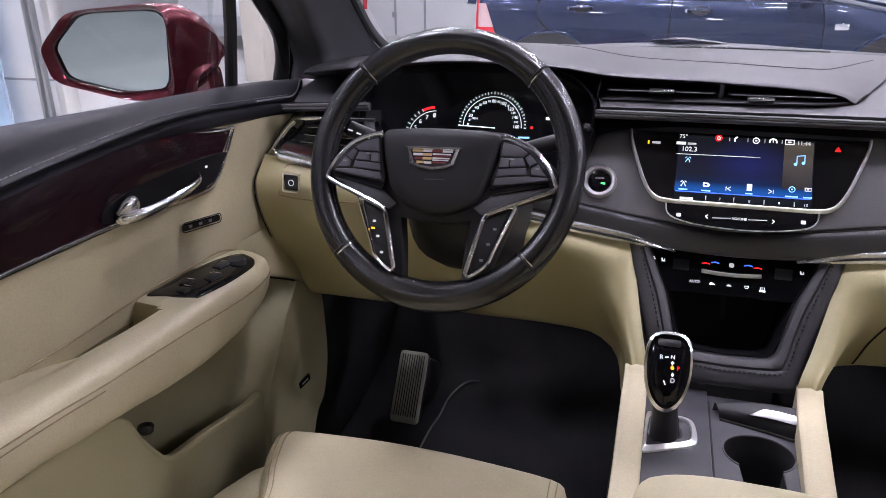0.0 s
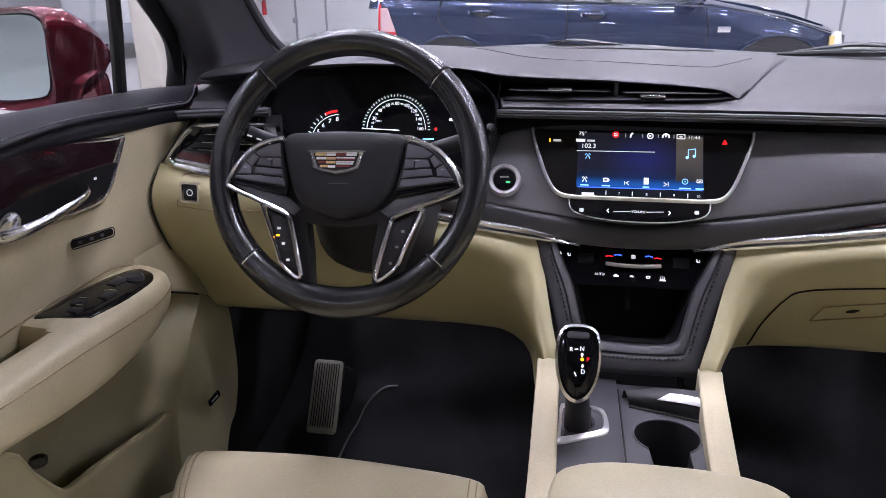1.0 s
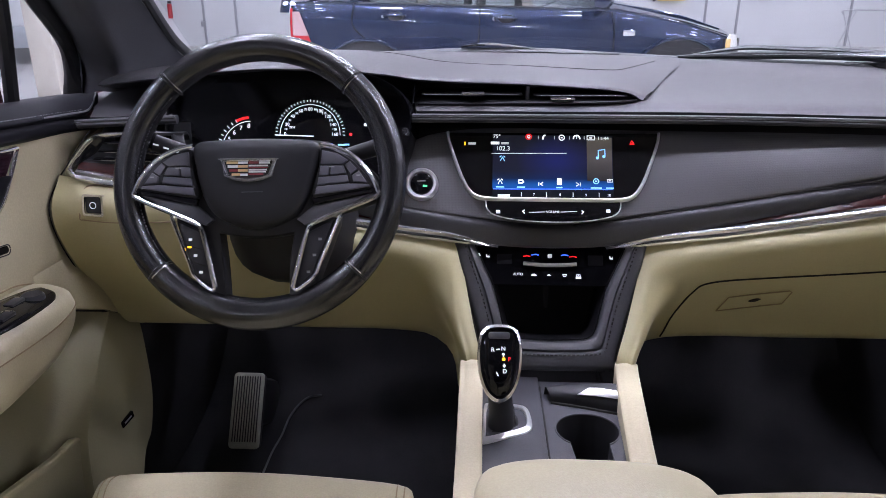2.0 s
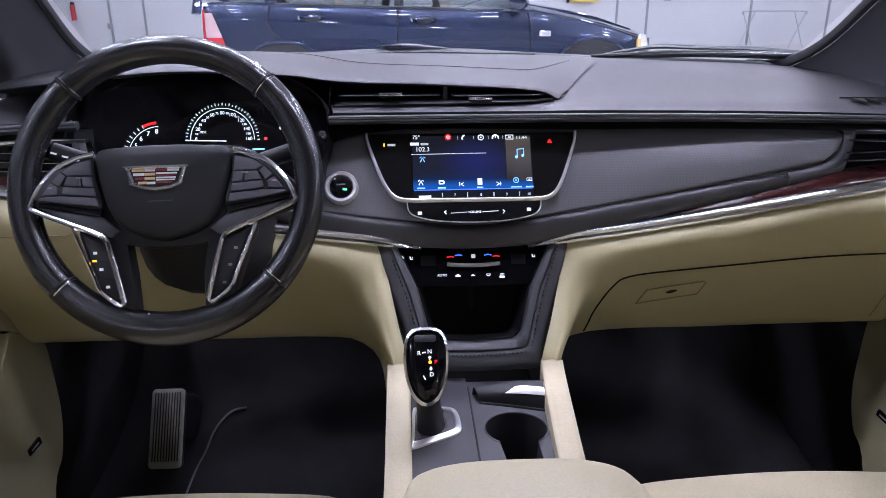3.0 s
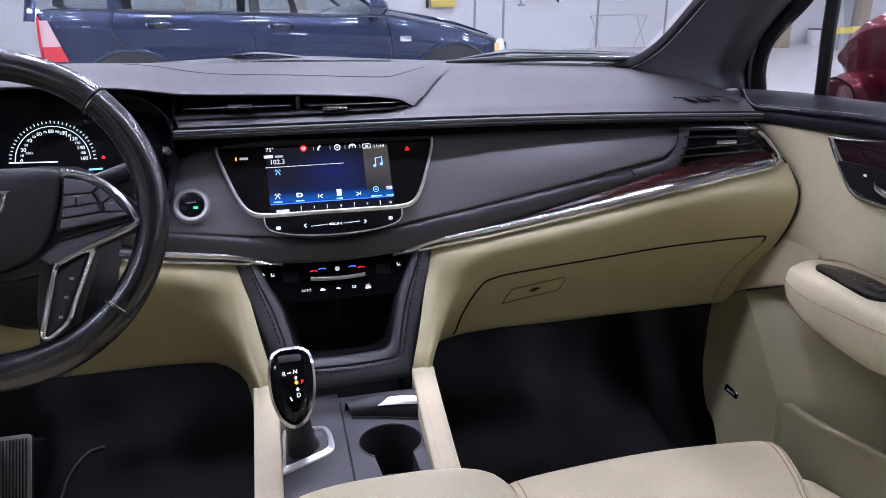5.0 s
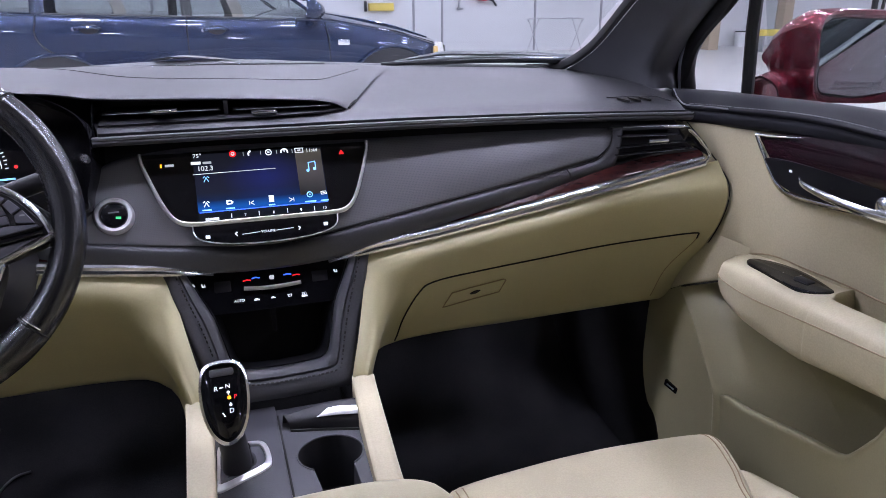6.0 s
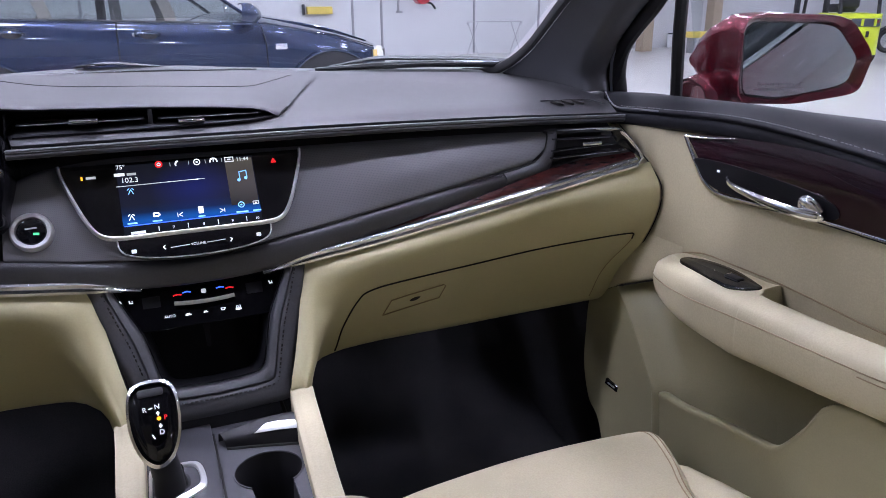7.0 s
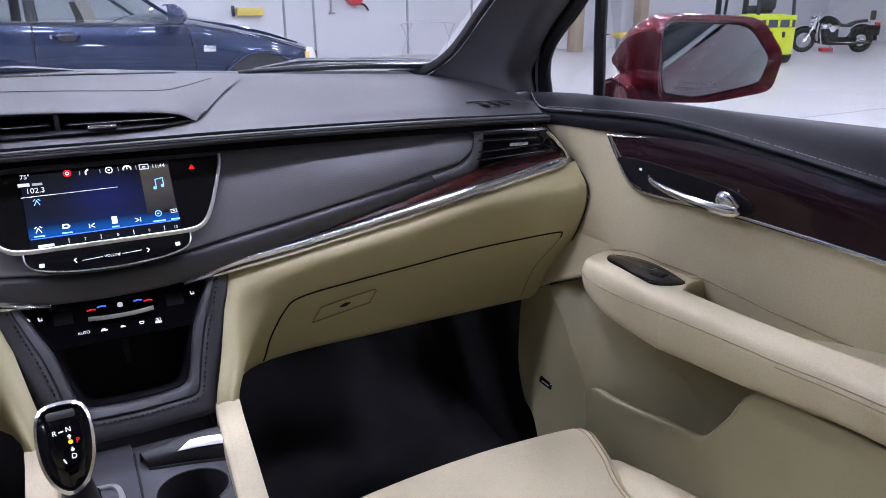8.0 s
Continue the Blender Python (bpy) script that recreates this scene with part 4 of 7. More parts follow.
for deg in (46, 133, 223, 317):
    a = radians(deg)
    part("rim_seam", tube([V((R0 + .0172 * math.cos(b)) * math.cos(a), (R0 + .0172 * math.cos(b)) * math.sin(a), .0179 * math.sin(b)) for b in [6.28318 * j / 20 for j in range(20)]], .0011, n=5, closed=True), GAP, wheel, mx=WM)
    d = radians(deg + (1.2 if deg > 180 else -1.2))
    part("seam_trim", tube([V((R0 + .0172 * math.cos(b)) * math.cos(d), (R0 + .0172 * math.cos(b)) * math.sin(d), .0179 * math.sin(b)) for b in [radians(k) for k in range(60, 180, 10)]], .0009, n=5), CHROME, wheel, mx=WM)
stt = [V((R0 - .0158) * math.cos(radians(k)), (R0 - .0158) * math.sin(radians(k)), .007) for k in range(137, 222, 2)]
stitches([WM @ p for p in stt], wheel, SOFT_BLACK, .004, .0009)
stitches([WM @ V(-p.x, p.y, p.z) for p in stt], wheel, SOFT_BLACK, .004, .0009)

# hub with spokes behind the cover
HZ = WM @ pose(0, 0, .006)
arm_l = [(-.150, -.026), (-.1535, -.010), (-.143, .006), (-.122, .024), (-.085, .037), (-.04, .042), (.04, .042), (.085, .037), (.122, .024), (.143, .006), (.1535, -.010), (.150, -.026),
         (.10, -.043), (.099, -.055), (.076, -.118), (.068, -.140), (.040, -.145), (.040, -.10), (.045, -.066), (.02, -.07), (-.02, -.07), (-.045, -.066), (-.040, -.10), (-.036, -.145), (-.068, -.140), (-.076, -.118), (-.099, -.055), (-.10, -.043)]
part("spoke_frame", plate(arm_l, .022, .003, 2), COVER_BLACK, wheel, "black spoke body", mx=HZ)
cover = [(0, .047), (.045, .0455), (.074, .040), (.0725, .012), (.060, -.028), (.040, -.0505), (0, -.062), (-.040, -.0505), (-.060, -.028), (-.0725, .012), (-.074, .040), (-.045, .0455)]
co = smooth2(cover, 6)
rows = [[WM @ V(x * k, y * k, z) for x, y in co] for k, z in ((1.02, .002), (1.0, .014), (.97, .0195), (.9, .0222), (.7, .0245), (.4, .026), (.1, .0265), (.001, .0265))]
part("airbag_cover", grid([r + [r[0]] for r in rows]), COVER_BLACK, wheel, "soft black airbag cover", 50)
part("cover_mark", bar([(-.013, -.019), (.013, -.0185)], .0011, .0004), GREY_PLASTIC, wheel, mx=WM @ pose(0, 0, .0262))
for sx in (1, -1):
    part("horn_symbol", bar([(sx * .049 - .004, .031), (sx * .049 + .004, .031), (sx * .049, .0285)], .001, .0004), GREY_PLASTIC, wheel, mx=WM @ pose(0, 0, .0232))

# crest-shaped badge, as plain coloured bars
BZ = WM @ pose(-.0045, .0095, .0268)
crest = [(-.0335, .010), (.0335, .010), (.0275, -.0085), (.017, -.0125), (0, -.0150), (-.017, -.0125), (-.0275, -.0085)]
badge = part("badge", plate(crest, .002, .0006, 1), CHROME, wheel, "chrome crest badge with gold and red bars", mx=BZ)
part("badge_frame", tube([BZ @ V(x, y, .0006) for x, y in crest], .0021, n=6, closed=True), CHROME, badge)
part("badge_field", plate([(x * .86, y * .82 - .0004) for x, y in crest], .001), GAP, badge, mx=BZ @ pose(0, 0, .0005))
for x0, x1, y, h, m in ((-.0255, -.013, .0062, .0026, GOLD), (-.0115, -.001, .0062, .0026, SATIN), (.001, .012, .0062, .0026, BADGE_RED), (.0135, .0255, .0062, .0026, SATIN),
                        (-.024, -.013, .0018, .0030, SATIN), (-.0115, -.001, .0018, .0030, GOLD), (.001, .0235, .0026, .0018, SATIN), (.001, .0235, .0002, .0016, BADGE_RED),
                        (-.022, -.013, -.0030, .0030, BADGE_RED), (-.0115, -.001, -.0030, .0030, GOLD), (.001, .022, -.0024, .0018, SATIN), (.001, .021, -.0048, .0016, SATIN),
                        (-.019, -.010, -.0078, .0028, GOLD), (-.009, -.001, -.0082, .0028, SATIN), (.001, .018, -.0076, .0020, BADGE_RED)):
    part("badge_bar", bar([(x0, y), (x1, y)], h, .0006), m, badge, mx=BZ @ pose(0, 0, .0007))
part("badge_wing", bar([(-.036, .0105), (.036, .0105)], .0012, .0006), CHROME, badge, mx=BZ)

for sx in (1, -1):
    def X(pts):
        return [(sx * p[0], p[1]) for p in pts]
    TZ = WM @ pose(0, 0, .0165)
    outer = [(.078, .0395), (.10, .034), (.121, .0225), (.138, .003), (.1475, -.0165), (.1455, -.0235), (.110, -.0385), (.0735, -.054), (.066, -.060), (.0605, -.075), (.0465, -.1315)]
    part("metal_trim", tube([TZ @ V(x, y, -.002) for x, y in smooth2(X(outer), 5, False)], .0032, .0030, 8), CHROME, wheel, "satin metal spoke trim")
    inner = [(.0465, -.1315), (.053, -.134), (.072, -.119), (.080, -.100), (.1005, -.051), (.099, -.0465), (.092, -.046)]
    part("metal_trim", tube([TZ @ V(x, y, -.003) for x, y in smooth2(X(inner), 5, False)], .0026, .0026, 8), CHROME, wheel)
    pad = part("button_pad", plate(smooth2(X([(.079, .035), (.10, .030), (.118, .019), (.134, .001), (.141, -.0125), (.11, -.0185), (.070, -.0235), (.0765, .012)])[::sx], 4), .008, .002, 2), MATT_BLACK, wheel, "dark button pad", mx=TZ @ pose(0, 0, -.002))
    for pts in ([(.0815, .0315), (.0995, .0275), (.112, .0195), (.106, .0145), (.0795, .0145)],
                [(.0793, .0128), (.0905, .0130), (.0895, .0020), (.0775, .0010)], [(.0920, .0130), (.1065, .0130), (.1105, .0035), (.0910, .0022)],
                [(.0772, -.0008), (.111, .0018), (.113, -.0065), (.0755, -.0100)],
                [(.1085, .0135), (.1145, .0180), (.1235, .0085), (.1155, .0030)], [(.1175, .0015), (.1255, .0065), (.1350, -.0075), (.1185, -.0065)],
                [(.0750, -.0120), (.1130, -.0085), (.1370, -.0095), (.1385, -.0120), (.1100, -.0170), (.0725, -.0215)]):
        part("button", plate(X(pts)[::-sx], .004, .0009, 2), BUTTON_GREY, pad, mx=TZ @ pose(0, 0, .0014))
    part("button_mark", bar(X([(.090, .0115), (.096, .0115)]), .0016, .0003), STITCH, pad, mx=TZ @ pose(0, 0, .0017))
    part("button_mark", bar(X([(.123, .001), (.127, .001)]), .0016, .0003), STITCH, pad, mx=TZ @ pose(0, 0, .0017))
    part("gloss_strip", plate(X([(.069, -.0255), (.139, -.0145), (.141, -.0185), (.071, -.033)])[::sx], .006, .001, 1), PIANO, wheel, mx=TZ @ pose(0, 0, -.001))
    part("spoke_wing", plate(X([(.050, -.050), (.070, -.034), (.141, -.020), (.110, -.036), (.072, -.0525), (.060, -.0575)])[::sx], .006, .002, 2), GREY_PLASTIC, wheel, "grey plastic spoke face", mx=TZ @ pose(0, 0, -.003))
    low = part("lower_button_pad", plate(X([(.064, -.066), (.095, -.0505), (.076, -.100), (.070, -.116), (.055, -.1275), (.0515, -.122)])[::sx], .006, .0015, 2), MATT_BLACK, wheel, "black lower spoke buttons", mx=TZ @ pose(0, 0, -.004))
    for y in (-.074, -.093, -.113):
        part("button_mark", bar(X([(.0715 + (y + .09) * .35, y), (.0745 + (y + .09) * .35, y)]), .003, .0003), DIM_GLOW if sx < 0 else STITCH, low, mx=TZ @ pose(0, 0, -.0038))
    if sx < 0:
        part("cruise_lamp", bar([(-.0815, -.083), (-.0775, -.083)], .0022, .0004), AMBER_GLOW, low, "amber cruise lamp", mx=TZ @ pose(0, 0, -.0038))
        for y in (-.083, -.102):
            part("button_gap", bar([(-.086 - (y + .083) * .3, y + .003), (-.059, y - .004)], .0012, .0003), GAP, low, mx=TZ @ pose(0, 0, -.0038))

# column shroud and stalks
shroud = []
for y, z, w, h in ((.855, 1.118, .040, .045), (.885, 1.092, .064, .070), (.93, 1.060, .084, .096), (.99, 1.040, .092, .108), (1.05, 1.035, .094, .110)):
    shroud.append([V(-.374 + w * math.copysign(abs(math.cos(a)) ** .6, math.cos(a)), y, z + h * math.copysign(abs(math.sin(a)) ** .7, math.sin(a))) for a in [6.28318 * j / 24 for j in range(24)]])
column = thing("steering_column", "black plastic steering column shroud with switch stalks", "steering column")
part("shroud", grid(shroud, wrap=True), MATT_BLACK, column)
stalk = part("stalk", tube(curve_pts([(-.43, .885, 1.135), (-.47, .88, 1.152), (-.52, .872, 1.172)], 5), .0085, .0115, 12, taper=lambda t: .55 + .45 * min(1, t * 1.7)), MATT_BLACK, column, "black turn signal stalk")
part("stalk_end", tube([(-.518, .872, 1.1715), (-.531, .870, 1.177)], .0098, .0125, 12), PIANO, stalk)
for k in range(3):
    part("stalk_mark", bar([(-.003, 0), (.003, 0)], .002, .0004), DIM_GLOW, stalk, mx=fr((-.488 - .012 * k, .864 - .001 * k, 1.162 + .0045 * k), (1, 0, -.3), (0, .4, 1)))
part("stalk", tube(curve_pts([(-.318, .885, 1.135), (-.28, .88, 1.152), (-.235, .872, 1.168)], 5), .0085, .0105, 12, taper=lambda t: .55 + .45 * min(1, t * 1.7)), MATT_BLACK, column, "black wiper stalk")


# ---- centre console ----
console = thing("center_console", "dark grey centre console with beige leather sides", "centre console")
KF = fr((-.002, .955, .94), (1, 0, 0), (0, .055, .113))
cin = [(.1115, .072), (.106, .060), (.096, .038), (.0835, .012), (.0745, -.020), (.0665, -.052), (.058, -.0635), (.043, -.0675), (0, -.0695)]
cfull = smooth2(cin, 4, False) + smooth2([(-x, y) for x, y in cin[::-1]], 4, False)[1:]
climate = part("climate_panel", plate([(-.116, .072), (.116, .072), (.106, .046), (.0845, .010), (-.0845, .010), (-.106, .046)][::-1], .008, .001, 1), GLASS_BLACK, console, "gloss black climate panel with lit symbols", mx=KF @ pose(0, 0, -.002))
# open bin below: recessed walls and back
rows = [[KF @ V(x * k, y if y > .03 else y * k, z) for x, y in cfull] for k, z in ((1.0, -.002), (.97, -.02), (.9, -.06))]
part("storage_bin", grid(rows + [[KF @ V(x * .05, y * .3, -.065) for x, y in cfull]], .002), BIN_BLACK, console, "black open storage bin")
fo = [(.140, .070), (.136, .055), (.127, .020), (.116, -.02), (.105, -.06), (.096, -.098), (.092, -.110), (.05, -.112), (0, -.113)]
fo_full = smooth2(fo, 4, False) + smooth2([(-x, y) for x, y in fo[::-1]], 4, False)[1:]
band = [[KF @ V(i[0] + (o[0] - i[0]) * s, i[1] + (o[1] - i[1]) * s, z) for i, o in zip(cfull, fo_full)] for s, z in ((0, -.010), (.02, .002), (.12, .006), (.3, .0085), (.36, .0055), (.42, .0085), (.8, .007), (.97, .003), (1, -.012))]
part("leather_surround", grid(band, .001), BLACK_LEATHER, console, "stitched black leather surround of the centre stack", 60)
st = [KF @ V(i[0] + (o[0] - i[0]) * .47, i[1] + (o[1] - i[1]) * .47, .0088) for i, o in zip(cfull, fo_full)]
stitches(st, console, GAP, .0062, .0013)
CZ = KF @ pose(0, 0, -.0018)
part("temperature_slider", tube([KF @ V(x, .042 - .0022 * (1 - (x / .038) ** 2), .0005) for x in [-.0385 + .0077 * k for k in range(11)]], .0026, .0030, 8), ALU, climate, "bright metal slider bar")
for x, m in ((-.0335, RED_GLOW), (.0335, RED_GLOW), (-.0215, BLUE_GLOW), (.0215, BLUE_GLOW)):
    part("temperature_mark", bar([(x - .005, .0525 + (.0022 if m is BLUE_GLOW else 0)), (x, .0535 + (.0022 if m is BLUE_GLOW else 0)), (x + .005, .0525 + (.0022 if m is BLUE_GLOW else 0))], .0016), m, climate, mx=CZ)
part("fan_symbol", plate(rrect(.0065, .006, .002, 3, 0, .0535), .0003), DIM_GLOW, climate, mx=CZ @ pose(0, 0, .0004))
screen_keep, DZ_keep = screen, DZ
screen, DZ = climate, CZ
words("AUTO", .0050, CZ @ pose(-.046, .0262, .0004), WHITE_GLOW, climate)
for k, (kind, x) in enumerate((("car", -.023), ("car", -.001), ("blade", .0215), ("frame", .0415))):
    icon(kind, x, .0255, WHITE_GLOW, (.8, .62, .8, .45)[k])
part("defrost_mark", bar([(.038, .0222), (.045, .0222)], .0022), WHITE_GLOW, climate, mx=CZ)
icon("seat", -.0905, .052, WHITE_GLOW, .7)
icon("seat", .0885, .052, WHITE_GLOW, .7)
part("lock_mark", bar([(-.1035, .0555), (-.1015, .0525)], .0015), WHITE_GLOW, climate, mx=CZ)
screen, DZ = screen_keep, DZ_keep
for x in (-.066, .066):
    part("display_window", plate(rrect(.022, .015, .001, 2, x, .048), .0004), BIN_BLACK, climate, mx=CZ @ pose(0, 0, .0003))

# rails along the tunnel
for s in (1, -1):
    rail = []
    for y, z, xi in ((.886, .858, .0945), (.8835, .8615, .0945), (.86, .8555, .093), (.78, .843, .089), (.68, .832, .084), (.55, .825, .082), (.25, .825, .082)):
        ox = -.006 - (.010 if s < 0 else .002) * max(0, (.89 - y) / .2) * (y > .6) - (.010 if s < 0 else .002) * (y <= .6) * 1.4
        rail.append([(s * (xi + d) + ox * 1.0, y, z + dz) for d, dz in ((.0, -.05), (.0, -.006), (.0022, -.0008), (.012, .0006), (.0228, -.0006), (.0258, -.005), (.027, -.05), (.028, -.16))])
    part("rail", loft(rail, 4, 3, 0.003 * s), BEIGE, console, "beige leather console rail")
    part("rail_joint", tube([(p[0], p[1] + .0015, p[2] + .0012) for p in rail[0][1:-2]], .0011, n=6), GAP, console, "dark joint at the end of the rail")
    part("rail_cap", grid([rail[0], [(p[0], p[1] + .006, p[2] - .004) for p in rail[0]]], .001), BEIGE, console)
    side = [[(s * x - .008, y, z) for y in (1.15, .9, .5, 0, -.3)] for x, z in ((.10, .78), (.122, .70), (.135, .42))]
    part("tunnel_side", grid(side, .004), CARPET, console, "black carpeted tunnel side")

ZC = .822
hole = [(.037 + .0405 * math.cos(radians(a)), .786 + .0365 * math.sin(radians(a))) for a in range(-55, 236, 9)] + [(.018, .70), (.060, .70)]
deck = part("console_deck", fill([(-.112, .905), (.094, .905), (.088, .60), (-.108, .60)], [hole], .004), GREY_PLASTIC, console, "dark grey plastic console deck", mx=pose(0, 0, ZC))
cup = [[V(.037 + (x - .037) * k, .786 + (y - .786) * k, ZC - d) for x, y in hole] for k, d in ((1.02, -.0008), (1.0, .001), (.96, .03), (.92, .075))]
part("cup_well", grid([r + [r[0]] for r in cup] + [[V(.037, .786, ZC - .076)] * (len(hole) + 1)]), MATT_BLACK, console, "black cup holder well")
part("cup_rim", tube([(x, y, ZC + .0008) for x, y in hole[:33]], .0012, n=6), GREY_PLASTIC, console)
part("deck_groove", box(.003, .30, .002, .0005, at=(-.0165, .74, ZC)), GAP, console)
part("deck_step", box(.088, .31, .006, .002, at=(-.062, .755, ZC + .002)), GREY_PLASTIC, console)
tray = part("tray_lid", loft([
    [(-.012, .870, ZC), (.04, .872, ZC), (.086, .866, ZC)],
    [(-.011, .866, ZC + .014), (.04, .867, ZC + .022), (.084, .859, ZC + .026)],
    [(-.009, .860, ZC + .0155), (.04, .857, ZC + .0225), (.085, .847, ZC + .0255)],
    [(-.006, .852, ZC + .010), (.04, .842, ZC + .015), (.086, .829, ZC + .017)],
    [(-.004, .851, ZC - .002), (.04, .840, ZC - .002), (.086, .826, ZC - .002)]], 4, 5, 0), MATT_BLACK, console, "black tray lid")
part("tray_trim", loft([
    [(.046, .8500, ZC + .0232), (.060, .8475, ZC + .0246), (.081, .8410, ZC + .0256)],
    [(.038, .8460, ZC + .0205), (.060, .8410, ZC + .0226), (.083, .8345, ZC + .0232)],
    [(.030, .8440, ZC + .0168), (.058, .8372, ZC + .0190), (.0855, .8300, ZC + .0196)]], 3, 5, .0015), ALU, console, "satin metal tray trim")
part("tray_gap", tube([(-.004, .848, ZC + .001), (.04, .837, ZC + .001), (.086, .823, ZC + .001)], .002, n=6), GAP, console)

# gear selector
shifter = thing("gear_selector", "black and chrome electronic gear selector", "gear lever")
GC = V(-.078, .770, .926)
GF = fr(GC, (1, 0, .0), (0, .055, .085)) @ Matrix.Diagonal((.93, .94, 1, 1))
kout = smooth2([(0, .047), (.016, .0445), (.0245, .034), (.0275, .010), (.0245, -.018), (.015, -.040), (0, -.0495), (-.015, -.040), (-.0245, -.018), (-.0275, .010), (-.0245, .034), (-.016, .0445)], 5)
knob = part("knob", grid([r + [r[0]] for r in [[GF @ V(x * k, y * k, z) for x, y in kout] for k, z in ((.55, -.032), (.86, -.022), (.98, -.010), (1.0, -.002), (.97, .003))]], .001), MATT_BLACK, shifter)
part("knob_ring", grid([r + [r[0]] for r in [[GF @ V(x * k, y * k, z) for x, y in kout] for k, z in ((1.005, -.007), (1.03, -.001), (1.01, .0045), (.965, .0055), (.935, .002))]], .001), CHROME, knob, "chrome ring")
part("knob_face", grid([r + [r[0]] for r in [[GF @ V(x * k, y * k, z) for x, y in kout] for k, z in ((.94, .0018), (.84, .0045), (.5, .0065), (.01, .007))]]), PIANO, knob, "gloss black shift pattern face")
part("release_button", plate(rrect(.028, .009, .003, 4), .004, .0015, 2), GREY_PLASTIC, knob, mx=GF @ pose(-.001, .034, .0068))
LZ = GF @ pose(0, 0, .0078)
for letter, x, y, m in (("R", -.0092, .0152, WHITE_GLOW), ("N", .0045, .0168, WHITE_GLOW), ("D", .0065, -.0120, WHITE_GLOW), ("P", .0122, .0034, RED_GLOW)):
    words(letter, .0076, LZ @ pose(x, y, 0), m, knob)
part("position_lamp", plate(circ(.0023, 10), .0003), AMBER_GLOW, knob, "amber position lamp", mx=LZ @ pose(.005, .0035, .0002))
for pts in ([(-.0048, .0156), (-.0008, .0162)], [(.0046, .0070), (.0046, .0108)], [(.0032, .0092), (.0046, .0110), (.0060, .0092)], [(.0058, -.0025), (.0058, -.0060)], [(.0044, -.0046), (.0058, -.0064), (.0072, -.0046)], [(-.0040, -.0133), (-.0018, -.0178)]):
    part("shift_mark", bar(pts, .0013), WHITE_GLOW, knob, mx=LZ)
part("stem", tube(curve_pts([GF @ V(0, -.006, -.015), V(-.077, .775, .885), V(-.074, .785, .850), V(-.073, .787, ZC)], 4), .0160, .0175, 14, taper=lambda t: .92 + .16 * t * t), MATT_BLACK, shifter, "black gaiter and stem")
gate_out = smooth2([(-.096, .7415), (-.068, .7545), (-.042, .768), (-.034, .779), (-.0335, .802), (-.037, .822), (-.046, .831), (-.068, .8335), (-.090, .8335), (-.0955, .826), (-.0965, .79), (-.0975, .755)], 4)
gate_in = smooth2([(-.0915, .758), (-.066, .7685), (-.049, .7775), (-.043, .785), (-.0422, .800), (-.0445, .814), (-.050, .8205), (-.068, .8225), (-.086, .823), (-.0905, .818), (-.0915, .79), (-.092, .765)], 4)
ring = [[V(o[0] + (i[0] - o[0]) * k, o[1] + (i[1] - o[1]) * k, ZC + z) for o, i in zip(gate_out, gate_in)] for k, z in ((0, .001), (.03, .0055), (.10, .0072), (.55, .0085), (.72, .0092), (.80, .0080), (.82, .001))]
part("gate_frame", grid([r + [r[0]] for r in ring]), SATIN, shifter, "polished metal gate frame", 30)
boot = [[V(-.069 + (x + .069) * k, .791 + (y - .791) * k, ZC + z) for x, y in gate_in] for k, z in ((1.12, .002), (1.04, .0035), (.94, .0035), (.72, .0045), (.58, .006), (.50, .012), (.46, .024))]
part("boot", grid([r + [r[0]] for r in boot]), RUBBER, shifter, "ribbed black rubber boot", 40)

# armrest lid
armrest = thing("console_armrest", "olive-beige padded leather armrest lid of the centre console", "armrest")
rows = []
for y, k, h in ((.562, .35, .90), (.560, .62, .925), (.550, .80, .943), (.525, .92, .953), (.47, .98, .957), (.3, 1, .957), (.0, 1, .955)):
    w, h = .106 * k, h + .002
    rows.append([(-.002 - w, y, .87), (-.002 - w, y, h - .022), (-.002 - w * .93, y, h - .008), (-.002 - w * .55, y, h), (-.002, y, h + .0015), (-.002 + w * .55, y, h), (-.002 + w * .93, y, h - .008), (-.002 + w, y, h - .022), (-.002 + w, y, .87)])
part("lid_pad", loft(rows, 4, 4, .003), LID_BEIGE, armrest, "padded lid")
part("bin", box(.19, .5, .16, .01, at=(-.002, .28, .80)), GREY_PLASTIC, armrest)

